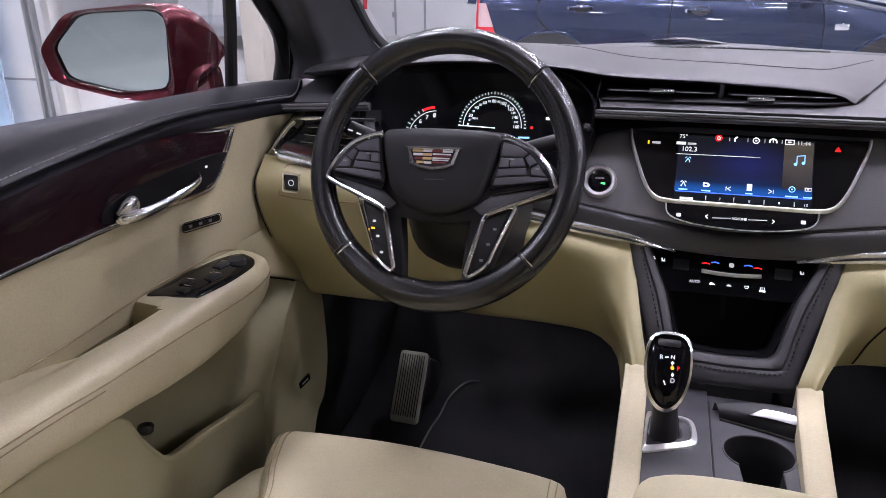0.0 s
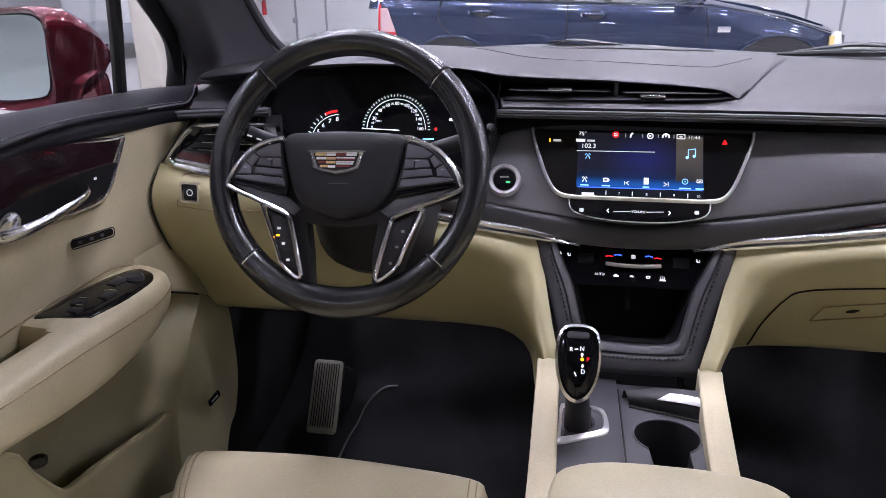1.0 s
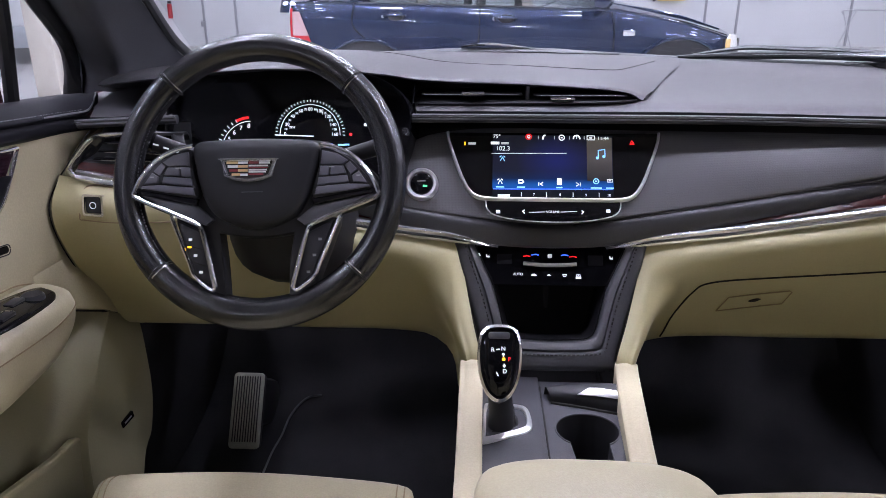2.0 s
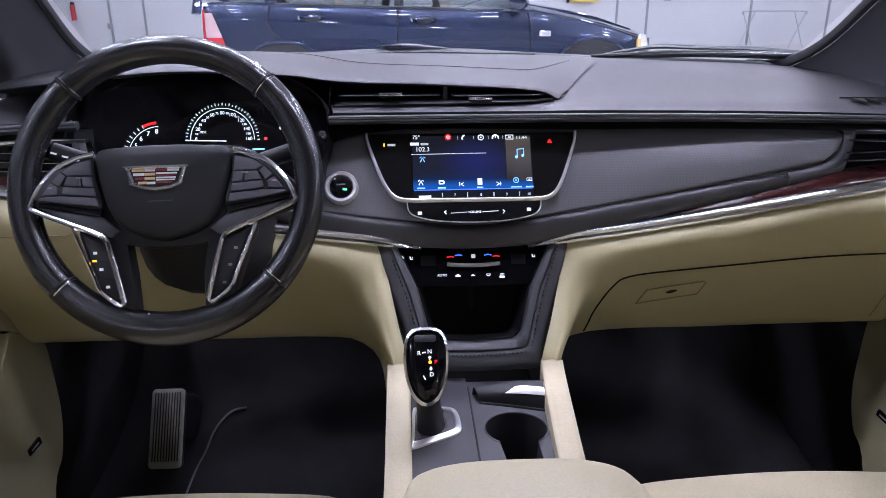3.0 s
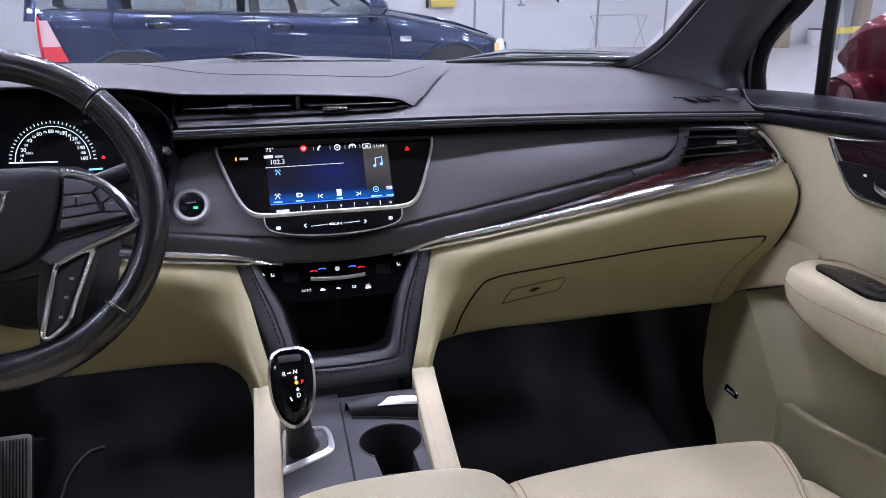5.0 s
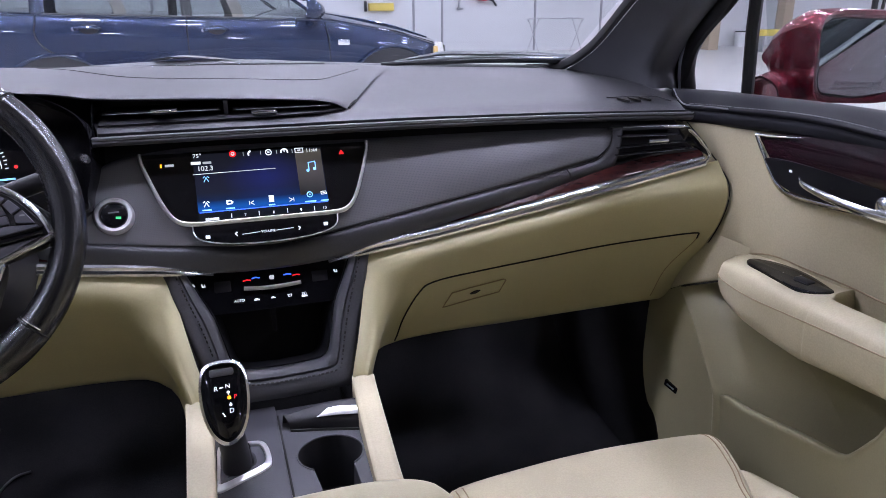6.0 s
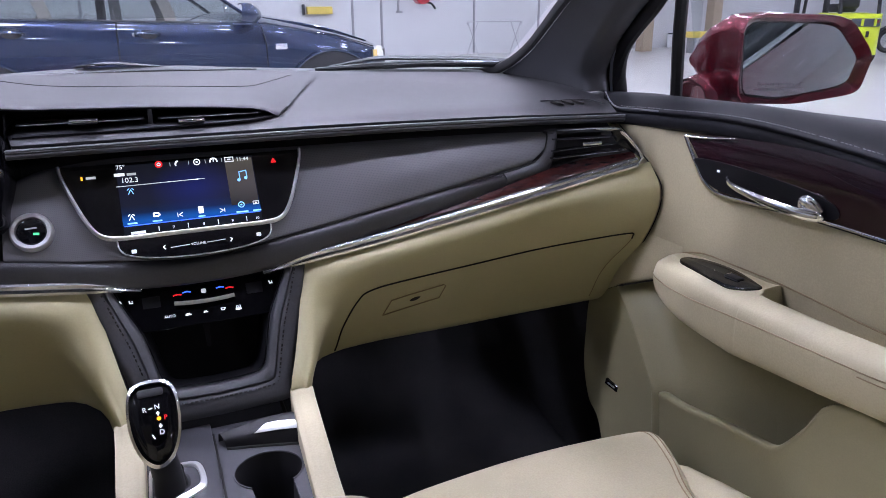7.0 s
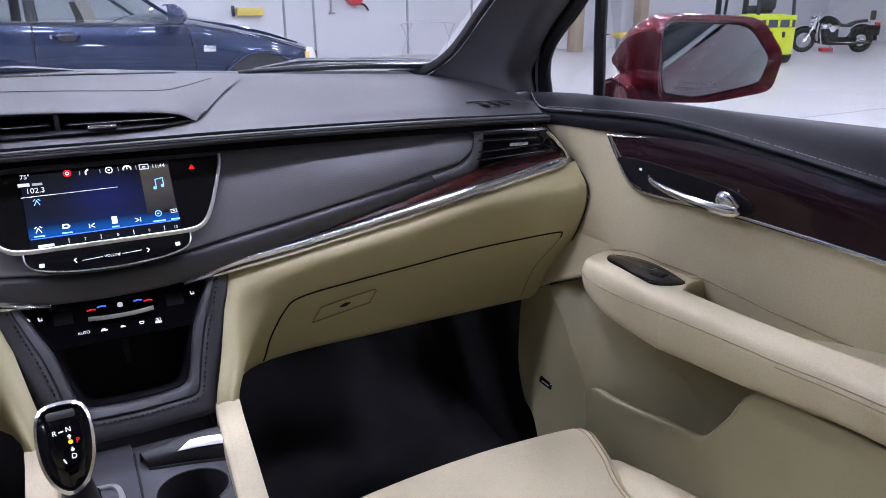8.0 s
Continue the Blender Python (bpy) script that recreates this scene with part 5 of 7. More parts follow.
# ---- seats ----
def seat(s, name):
    t = thing(name, "beige leather front seat with stitched cushion" + (" at the steering wheel" if s < 0 else " on the passenger side"), "car seat")
    cx = s * .408
    rows = []
    for y, h, wi, wo in ((.757, .60, .185, .17), (.794, .655, .205, .187), (.803, .692, .214, .199), (.796, .715, .219, .207), (.768, .730, .222, .206), (.70, .735, .224, .181), (.635, .732, .224, .154), (.5, .722, .224, .135), (.3, .71, .22, .130), (.08, .70, .21, .130)):
        k = 0.006 if y < .75 else 0
        a, b = (wi, wo) if s > 0 else (wo, wi)
        rows.append([(cx - a, y - .02, .58), (cx - a, y - .014, h - .035), (cx - a * .985, y - .008, h - .012), (cx - a * .90, y, h - .001), (cx - a * .4, y + .008, h + .002 - k), (cx, y + .01, h + .003 - k),
                     (cx + b * .4, y + .008, h + .002 - k), (cx + b * .90, y, h - .001), (cx + b * .985, y - .008, h - .012), (cx + b, y - .014, h - .035), (cx + b, y - .02, .58)])
    cu = part("cushion", loft(rows, 4, 4, .004), BEIGE, t, "smooth beige leather cushion")
    for off in (.91, .955):
        for sg in (1, -1):
            wd = ((.80, .205), (.765, .205), (.70, .181), (.635, .154), (.5, .135)) if sg == s else ((.80, .218), (.70, .223), (.5, .224))
            pts = [(p.x, p.y, .9) for p in curve_pts([V(cx + sg * w * off, y - .004, .9) for y, w in wd], 6)]
            part("cushion_seam", tube(onto(cu, pts, (0, 0, -1), .0002), .0009, n=5), BEIGE_STITCH, t)
    bo = []
    for y, h, c, rx, rz in ((.752, .680, .196, .010, .020), (.738, .700, .197, .019, .030), (.70, .718, .197, .027, .045), (.65, .729, .195, .042, .052), (.58, .737, .198, .055, .055), (.45, .742, .200, .066, .056), (.25, .745, .20, .07, .056), (.08, .745, .20, .07, .056)):
        bo.append([V(cx + s * c + rx * math.cos(a), y, h - rz + rz * math.sin(a)) for a in [6.28318 * j / 20 for j in range(20)]])
    part("bolster", grid([r + [r[0]] for r in [[V(cx + s * .196, .757, .662)] * 20] + bo]), BEIGE, t, "beige side bolster")
    # backrest and head restraint stay out of view; added to shade the lower doors
    bk = []
    for y, z, w, d in ((.085, .66, .17, .10), (.06, .74, .215, .11), (.02, .86, .225, .11), (-.04, 1.02, .228, .10), (-.10, 1.18, .215, .09), (-.135, 1.27, .18, .07), (-.15, 1.31, .12, .04)):
        bk.append([V(cx + w * math.copysign(abs(math.cos(a)) ** .55, math.cos(a)), y - d + d * math.copysign(abs(math.sin(a)) ** .7, math.sin(a)), z) for a in [6.28318 * j / 24 for j in range(24)]])
    part("backrest", grid(bk + [[V(cx, -.19, 1.315)] * 24], wrap=True), BEIGE, t, "padded beige leather backrest, unseen, added to block rear light")
    part("head_restraint", loft([[(cx - .12, y, z), (cx - .07, y + f, z), (cx, y + f, z), (cx + .07, y + f, z), (cx + .12, y, z)] for y, z, f in ((-.20, 1.335, .01), (-.185, 1.36, .025), (-.195, 1.44, .03), (-.215, 1.50, .02), (-.235, 1.515, .005))], 3, 3, .07), BEIGE, t, "beige head restraint, unseen, added with the backrest")
    part("seat_base", box(.40, .62, .16, .02, at=(cx, .42, .52)), MATT_BLACK, t, "black seat base")
    return t


seat(-1, "driver_seat")
seat(1, "passenger_seat")

# ---- floor, pedals, shell ----
tagged(finish("car_floor", loft([
    [(-.74, 1.62, .95), (0, 1.62, .95), (.74, 1.62, .95)], [(-.74, 1.50, .70), (0, 1.50, .70), (.74, 1.50, .70)], [(-.74, 1.34, .50), (0, 1.34, .50), (.74, 1.34, .50)],
    [(-.74, 1.05, .41), (0, 1.05, .41), (.74, 1.05, .41)], [(-.74, .5, .40), (0, .5, .40), (.74, .5, .40)], [(-.74, -.6, .40), (0, -.6, .40), (.74, -.6, .40)]], 5, 3, .02), CARPET),
    "black carpeted footwell and car floor", "floor", kind="structure")
pedal = thing("foot_rest", "ribbed metal pedal plate in the driver footwell", "pedal")
PF = fr((-.5695, 1.21, .560), (1, 0, 0), (0, .08, .122))
PEDAL = mat("brushed_pedal_plate", (0.62, 0.64, 0.58), 0.45, 0.2, vary=0.1, vary_scale=30)
part("pedal_plate", plate(rrect(.062, .150, .008, 4), .006, .0015, 2), PEDAL, pedal, "brushed metal plate", mx=PF)
for k in range(10):
    part("rubber_rib", box(.0021, .130, .003, .0007, at=(-.0236 + .00525 * k, .003, .0004)), GREY_PLASTIC, pedal, mx=PF)
part("pedal_back", box(.060, .146, .02, .006, at=(0, 0, -.0165)), RUBBER, pedal, "black rubber backing", mx=PF)
part("pedal_bracket", box(.06, .10, .12, .02, at=(0, .02, -.085)), MATT_BLACK, pedal, mx=PF)
mat_ob = thing("floor_mat", "black carpet floor mat with a raised edge", "floor mat")
part("mat_body", plate(smooth2([(-.56, .66), (-.17, .66), (-.18, 1.06), (-.30, 1.10), (-.36, 1.17), (-.56, 1.17)], 3), .012, .004), CARPET, mat_ob, mx=pose(0, 0, .437))
part("mat_edge", tube(curve_pts([(-.530, 1.12, .446), (-.524, 1.204, .464), (-.513, 1.245, .479), (-.506, 1.286, .496), (-.490, 1.315, .511), (-.470, 1.329, .521), (-.445, 1.333, .524)], 5), .0024, n=6), mat("grey_mat_binding", (0.2, 0.2, 0.21), 0.8), mat_ob, "pale mat binding")


# ---- doors ----
def door(s, name, label):
    d = thing(name, label, "car door")

    def S(p):
        return [(s * q[0], q[1], q[2]) for q in p]

    def SS(rows):
        return [S(r) for r in rows]
    th = .004 * s
    # belt pad below the window
    ys = (1.10, 1.04, .95, .75, .46, .2, -.35)
    inner = [(1.176, .690), (1.182, .698), (1.187, .708), (1.194, .714), (1.168, .715), (1.135, .715), (1.08, .715)]
    belt = [[(.815, y, 1.185), (.806, y, 1.199 + .022 * (1 - y)), (.785, y, 1.203 + .022 * (1 - y)), (.752, y, (1.203 + z) / 2 + .012 + .012 * (1 - y)), (xi + .012, y, z + .006), (xi, y, z), (xi + .004, y, z - .006)]
            for y, (z, xi) in zip(ys, inner)]
    belt[0] = [(.790, 1.145, 1.188), (.782, 1.140, 1.196), (.765, 1.130, 1.199), (.735, 1.112, 1.202), (.708, 1.092, 1.2055), (.6995, 1.086, 1.2035), (.703, 1.088, 1.190)]
    part("belt_piping", tube(curve_pts(S([(.704, 1.0875, 1.206), (.699, 1.066, 1.1925), (.6985, 1.045, 1.1845), (.7025, 1.01, 1.1855), (.7075, .95, 1.1885)]), 6), .0014, n=6), PIPING, d, "grey piping round the pad's front corner")
    part("belt_pad", loft(SS(belt), 6, 5, th), DOOR_BLACK, d, "black leather door top pad")
    stitches(curve_pts(S([(xi + .006, y, z + .0045) for y, (z, xi) in zip(ys, inner)][1:]), 10), d, STITCH, .006, .0006)
    low = [[(xi + .006, y, z - .004), (xi - .001, y, z - .010), (xi, y, z - .022), (xi + .01, y, z - .028)] for y, (z, xi) in zip(ys, inner)]
    part("belt_roll", loft(SS(low), 6, 4, th), DOOR_BLACK, d)
    # card behind trim
    yy = (1.06, .98, .90, .78, .6, .4, 0, -.35)
    up = [[(.722, y, 1.172), (.7165, y, 1.12), (.715, y, 1.06), (.7155, y, 1.0), (.722, y, .96), (.742, y, .90), (.758, y, .80), (.755, y, .66), (.74, y, .52), (.72, y, .38)] for y in yy]
    up[0] = [(p[0] - .018, p[1] - .01, p[2]) for p in up[0]]
    up[1] = [(p[0] - .010, p[1], p[2]) for p in up[1]]
    card = part("door_card", loft(SS([r[:5] for r in up]), 4, 4, 0.012 * s), BEIGE, d, "beige leather door card")
    # lower card in the darker beige, which carries the shade below the armrest
    part("pocket_back", loft(SS([r[4:] for r in up]), 4, 4, 0.012 * s), SHADED_DOOR_BEIGE, d, "beige back of the map pocket with its shade in the colour")
    lip = [(.684, 1.066, .842), (.690, 1.02, .864), (.692, .985, .884), (.698, .945, .903), (.708, .905, .922), (.716, .875, .936)]
    head = [(.698, 1.075, .985), (.707, 1.03, .985), (.7105, .98, .985), (.713, .93, .985), (.7145, .89, .985), (.715, .87, .985)]
    part("card_front", loft(SS([[(a[0] + .018, a[1], a[2] + .002) for a in lip], [(a[0] + .002, a[1], a[2] - .0005) for a in lip], [(a[0] - .001, a[1], a[2] + .006) for a in lip],
                                [((a[0] + b[0]) / 2 - .002, (a[1] + b[1]) / 2, (a[2] + b[2]) / 2) for a, b in zip(lip, head)], head]), 3, 4, 0), BEIGE, d, "beige leather front of the door card")
    part("card_gap", tube(curve_pts(S([(x + .001, y, z - .003) for x, y, z in lip]), 5), .0016, n=6), GAP, d, "dark gap over the speaker cover")
    # veneer with chrome edge
    wt = [(.884, 1.160), (.80, 1.1705), (.655, 1.1745), (.459, 1.1565), (.2, 1.128), (-.35, 1.075)]
    wb = [(.800, 1.0865), (.74, 1.088), (.642, 1.0925), (.445, 1.0895), (.2, 1.081), (-.35, 1.055)]
    tip = [(.884, 1.160), (.866, 1.135), (.845, 1.108), (.824, 1.092), (.800, 1.0865)]
    ven = [S([(.7125 - .004 * (k > 0), a[0] + (b[0] - a[0]) * k / 3, a[1] + (b[1] - a[1]) * k / 3) for k in range(4)]) for a, b in zip(wt, wb)]
    part("veneer_panel", loft(ven, 5, 3, th), DOOR_WOOD, d, "lacquered dark veneer door panel")
    line = [(.7095, y, z) for y, z in wb[::-1]] + [(.7095, y, z) for y, z in tip[::-1][1:]]
    part("chrome_edge", tube(curve_pts(S(line), 6), .003, .0036, 8, taper=lambda t: 1.0), CHROME, d, "chrome veneer edge")
    part("chrome_hook", tube(curve_pts(S([(.7095, .884, 1.1605), (.709, .855, 1.162), (.709, .82, 1.166), (.710, .785, 1.171)]), 5), .0035, .0022, 8, taper=lambda t: 1.1 - t), CHROME, d)
    # handle in its dark cup
    cup_edge = smooth2([(.858, 1.130), (.80, 1.134), (.72, 1.131), (.655, 1.126), (.615, 1.116), (.612, 1.100), (.66, 1.0945), (.74, 1.0925), (.80, 1.0925), (.828, 1.100), (.846, 1.116)], 4)
    part("handle_cup", grid([[(s * x, .735 + (y - .735) * k, 1.112 + (z - 1.112) * k) for y, z in cup_edge + cup_edge[:1]] for k, x in ((1.0, .712), (1.0, .7072), (.97, .7066), (.93, .7066), (.7, .7070), (.02, .7072))]), BIN_BLACK, d, "black handle recess")
    h = part("door_handle", tube(curve_pts(S([(.704, .787, 1.115), (.690, .765, 1.112), (.682, .72, 1.108), (.684, .67, 1.103), (.694, .64, 1.100), (.704, .625, 1.100)]), 6), .0040, .0056, 12, taper=lambda t: (.55 + .75 * min(1, t * 1.3)) * (1 if t < .88 else max(.25, (1 - ((t - .88) / .12) ** 2) ** .5))), CHROME, d, "satin chrome inner door handle")
    part("handle_dome", tube(curve_pts(S([(.712, .665, 1.103), (.700, .655, 1.112), (.698, .643, 1.113), (.704, .630, 1.104)]), 5), .006, .009, 12, taper=lambda t: .6 + .5 * math.sin(3.14159 * t)), CHROME, h)
    part("lock_mark", bar([(-.002, 0), (.002, 0)], .003, .0004), DIM_GLOW, d, mx=fr((s * .7055, .806, 1.121), (0, -s, 0), (0, 0, 1)))
    if s < 0:
        sl = fr((-.708, .786, 1.046), (0, 1, -.12), (0, .1, 1))
        m = part("memory_switches", plate(rrect(.084, .010, .004, 3), .0025, .001, 1), PIANO, d, "black memory seat switches", mx=sl)
        part("switch_edge", tube([sl @ V(x, y, .0) for x, y in rrect(.087, .013, .005, 3)], .0008, n=5, closed=True), GAP, m)
        for k in range(3):
            part("memory_mark", bar([(-.03 + .022 * k, 0), (-.024 + .022 * k, 0)], .004, .0004), GREY_PLASTIC, m, mx=sl)
    # armrest
    arm = []
    pe = .672 if s > 0 else .640
    for y, xi, zt, zb in ((.897, .706, .956, .936), (.889, .682, .965, .921), (.868, .662, .973, .907), (.80, .648, .980, .893), (.70, .641, .983, .889), (pe + .008, .6405, .984, .890), (pe, .640, .984, .891), (pe - .05, .639, .985, .896), (.55, .639, .986, .902), (.50, .638, .988, .908), (.46, .638, .988, .912), (.38, .637, .989, .920), (.1, .636, .985, .925), (-.35, .636, .98, .92)):
        w = .728 - xi
        dip = .040 if .56 < y < pe + .004 else .030 if y == .55 else .018 if y == .50 else .008 if y == .46 else 0
        arm.append([(.728, y, zt + .002 - dip), (xi + w * .78, y, zt + .001 - dip), (xi + w * .56, y, zt - dip * .92), (xi + w * .45, y, zt - .001 - dip * .06), (xi + w * .12, y, zt - .008), (xi + .001, y, zt - .022), (xi, y, (zt + zb) / 2), (xi + .005, y, zb + .012), (xi + w * .25, y, zb + .002), (xi + w * .6, y, zb), (.735, y, zb - .002)])
    ar = part("armrest", loft(SS(arm), 4, 4, 0), BEIGE, d, "padded beige leather armrest")
    stitch = [(.894, .946), (.85, .944), (.78, .946), (.65, .957), (.5, .965), (.38, .972), (.1, .975), (-.3, .972)]
    part("armrest_seam", tube(onto(ar, curve_pts(S([(.60, y, z) for y, z in stitch]), 8), (s, 0, 0), .0003), .0009, n=5), BEIGE_STITCH, ar)
    part("armrest_seam", tube(onto(ar, curve_pts(S([(.60, y, z - .006) for y, z in stitch[4:]]), 8), (s, 0, 0), .0003), .0008, n=5), BEIGE_STITCH, ar)
    part("card_seam", tube(onto(card, curve_pts(S([(.6, 0.923, 0.927), (.6, 0.895, 0.962), (.6, 0.832, 0.986), (.6, 0.763, 0.989), (.6, 0.682, 0.990), (.6, 0.603, 0.986), (.6, 0.533, 0.982), (.6, .2, .975)]), 6), (s, 0, 0), .0004), .0012, n=5), BEIGE_STITCH, d)
    # switch plate on the armrest
    if s > 0:
        o2 = [(.846, .693), (.838, .702), (.80, .712), (.75, .711), (.690, .694), (.694, .678), (.716, .663), (.745, .664), (.80, .672), (.835, .680)]
    else:
        o2 = [(.853, .688), (.849, .700), (.80, .711), (.72, .717), (.668, .713), (.664, .704), (.688, .666), (.698, .659), (.76, .655), (.82, .660), (.846, .671)]
    rim2 = smooth2(o2, 4)
    cy, cx = sum(p[0] for p in rim2) / len(rim2), sum(p[1] for p in rim2) / len(rim2)
    sp = grid([onto(ar, [(s * (cx + (x - cx) * k), cy + (y - cy) * k, 1.1) for y, x in rim2 + rim2[:1]], (0, 0, -1), lift) for k, lift in ((1.0, -.002), (.99, .002), (.95, .0028), (.6, .0028), (.3, .0028), (.02, .0028))])
    sw = part("switch_plate", sp, PIANO, d, "gloss black window switch plate")
    for k in range(1 if s > 0 else 4):
        y0, x0 = (.735, .688) if s > 0 else ((.79, .75, .715, .695)[k], (.690, .676, .692, .682)[k])
        c = onto(ar, [(s * x0, y0, 1.1)], (0, 0, -1), .0022)[0]
        b = part("window_switch", box(.014, .026 if k < 2 else .015, .006, .002, 2, at=c), MATT_BLACK, sw)
        part("switch_edge", box(.012, .0015, .002, .0005, 1, at=(c.x, c.y + .010, c.z + .003)), CHROME, b)
    if s < 0:
        c = onto(ar, [(-.682, .815, 1.1)], (0, 0, -1), .001)[0]
        part("mirror_switch", lathe([(.0001, .006), (.012, .006), (.0145, .003), (.0145, -.003)], 20), MATT_BLACK, sw, mx=pose(*c))
    # lower panel with map pocket
    edge = [(.875, .722), (.850, .738), (.80, .744), (.70, .767), (.645, .776), (.624, .781), (.605, .797), (.575, .842), (.542, .893), (.45, .909), (.2, .918), (-.35, .915)]
    fx = [.692, .689, .685, .680, .678, .677, .675, .672, .668, .664, .660, .660]
    lowp = []
    for (y, z), x in zip(edge, fx):
        zb = .38
        lowp.append([(x + .012, y, z - .001), (x + .003, y, z + .0005), (x, y, z - .006), (x + .002, y, z - .03), (x + .006, y, z + (zb - z) * .4), (x + .008, y, z + (zb - z) * .7), (x + .014, y, zb)])
    # lower panel coloured darker for the shade low on the door
    lp = part("lower_panel", loft(SS(lowp), 3, 4, 0.004 * s), SHADED_DOOR_BEIGE, d, "beige lower door panel with map pocket")
    ridge = [(.690, .985, .880), (.689, .942, .836), (.688, .905, .788), (.688, .878, .750), (.689, .866, .722), (.690, .860, .66), (.692, .858, .58), (.70, .856, .45)]
    front = [(.680, 1.060, .838), (.676, 1.057, .81), (.673, 1.053, .765), (.672, 1.051, .72), (.672, 1.044, .68), (.672, 1.025, .635), (.672, .99, .60), (.68, .95, .45)]
    # speaker cover and pocket wall share that shade-darkened beige
    part("speaker_cover", loft(SS([[(f[0] + .05, f[1] + .05, f[2]), (f[0] + .006, f[1] + .004, f[2]), (f[0], f[1] - .004, f[2] - .001), (r[0] + .002 + (f[0] - r[0]) * .5, r[1] + (f[1] - r[1]) * .5, r[2] + (f[2] - r[2]) * .5), (r[0] + .001, r[1] + .010, r[2] - .003), (r[0] - .0045, r[1] + .006, r[2]), (r[0] - .0055, r[1] + .001, r[2]), (r[0] + .003, r[1] - .005, r[2] + .001)] for f, r in zip(front, ridge)]), 4, 4, 0), SHADED_DOOR_BEIGE, d, "beige speaker cover")
    part("pocket_wall", loft(SS([[(r[0] + .004, r[1] - .002, r[2]), (r[0] + .020, r[1] - .014, r[2] + .002), (r[0] + .040, r[1] - .036, r[2] + .004), (r[0] + .054, r[1] - .080, r[2] + .006), (r[0] + .065, r[1] - .15, r[2] + .006), (r[0] + .080, r[1] - .27, r[2] + .006)] for r in [(.692, 1.005, .905)] + ridge[:7]]), 4, 4, 0), SHADED_DOOR_BEIGE, d, "beige side wall of the map pocket")
    tag = fr((s * .6775, .973, .691), (s * .012 * s, -s * .06, -.012 * s), (0, 0, 1))
    part("speaker_badge", plate(rrect(.030, .013, .002, 2), .004, .0008, 1), PIANO, d, "small dark speaker badge", mx=tag)
    part("badge_bars", bar([(-.008, 0), (.008, 0)], .003, .0004), STITCH, d, mx=tag)
    if s < 0:
        part("boot_release", tube(S([(.676, .585, .852), (.668, .575, .854)]), .010, .006, 12), PIANO, d, "black release button")
    # outer skin, glass, frame
    part("outer_skin", loft(SS([[(.832, y, 1.178), (.862, y, 1.145), (.915, y, 1.0), (.925, y, .85), (.905, y, .6), (.87, y, .34)] for y in (1.30, 1.15, .6, 0, -.6, -1.14)]), 2, 5, th), RED_PAINT, d, "dark red metallic outer skin")
    part("belt_moulding", tube(S([(.828, 1.12, 1.180), (.830, .5, 1.190), (.830, -.3, 1.205), (.828, -1.2, 1.225)]), .006, .008, 8), CHROME, d, "bright window moulding")
    gl = part("window_glass", grid(SS([[(.812, y, 1.19), (.765, y, 1.40), (.70, y, 1.57)] for y in (.975, .4, 0, -.35)]), .003), GLASS, d)
    gl.visible_shadow = False
    gl = part("quarter_glass", grid(SS([[(.790, 1.20, 1.18), (.800, 1.05, 1.18), (.806, .985, 1.18)], [(.745, 1.12, 1.42), (.750, 1.0, 1.42), (.755, .93, 1.42)]]), .003), GLASS, d)
    gl.visible_shadow = False
    part("window_post", tube(S([(.776, .99, 1.19), (.750, .968, 1.30), (.720, .935, 1.42), (.674, .88, 1.57)]), .010, .012, 8), RUBBER, d, "black window post")
    fr_pts = [(0.765, 1.125, 1.191), (0.757, 1.123, 1.227), (0.747, 1.108, 1.261), (0.739, 1.084, 1.289), (0.729, 1.041, 1.319), (0.716, 0.990, 1.349), (.690, .885, 1.425), (.668, .78, 1.49), (.64, .60, 1.555), (.63, .2, 1.58), (.63, -.35, 1.58)]
    part("window_frame", tube(curve_pts(S(fr_pts), 6), .012, .014, 10), RUBBER, d, "black window frame")
    flange = curve_pts(S([(x + .012, y + .032, z + .004) for x, y, z in fr_pts]), 6)
    part("frame_flange", tube([q + V(0, .012, .004) for q in flange], .014, .020, 8), RUBBER, d, "black rebate of the window frame")
    part("frame_seal", tube([q + V(-s * .008, -.004, 0) for q in flange], .0045, .0055, 8), WHITE_TRIM, d, "pale weather strip")
    return d


driver_door = door(-1, "driver_door", "beige driver door with black top pad and dark veneer")
passenger_door = door(1, "passenger_door", "beige passenger door with black top pad and dark veneer")


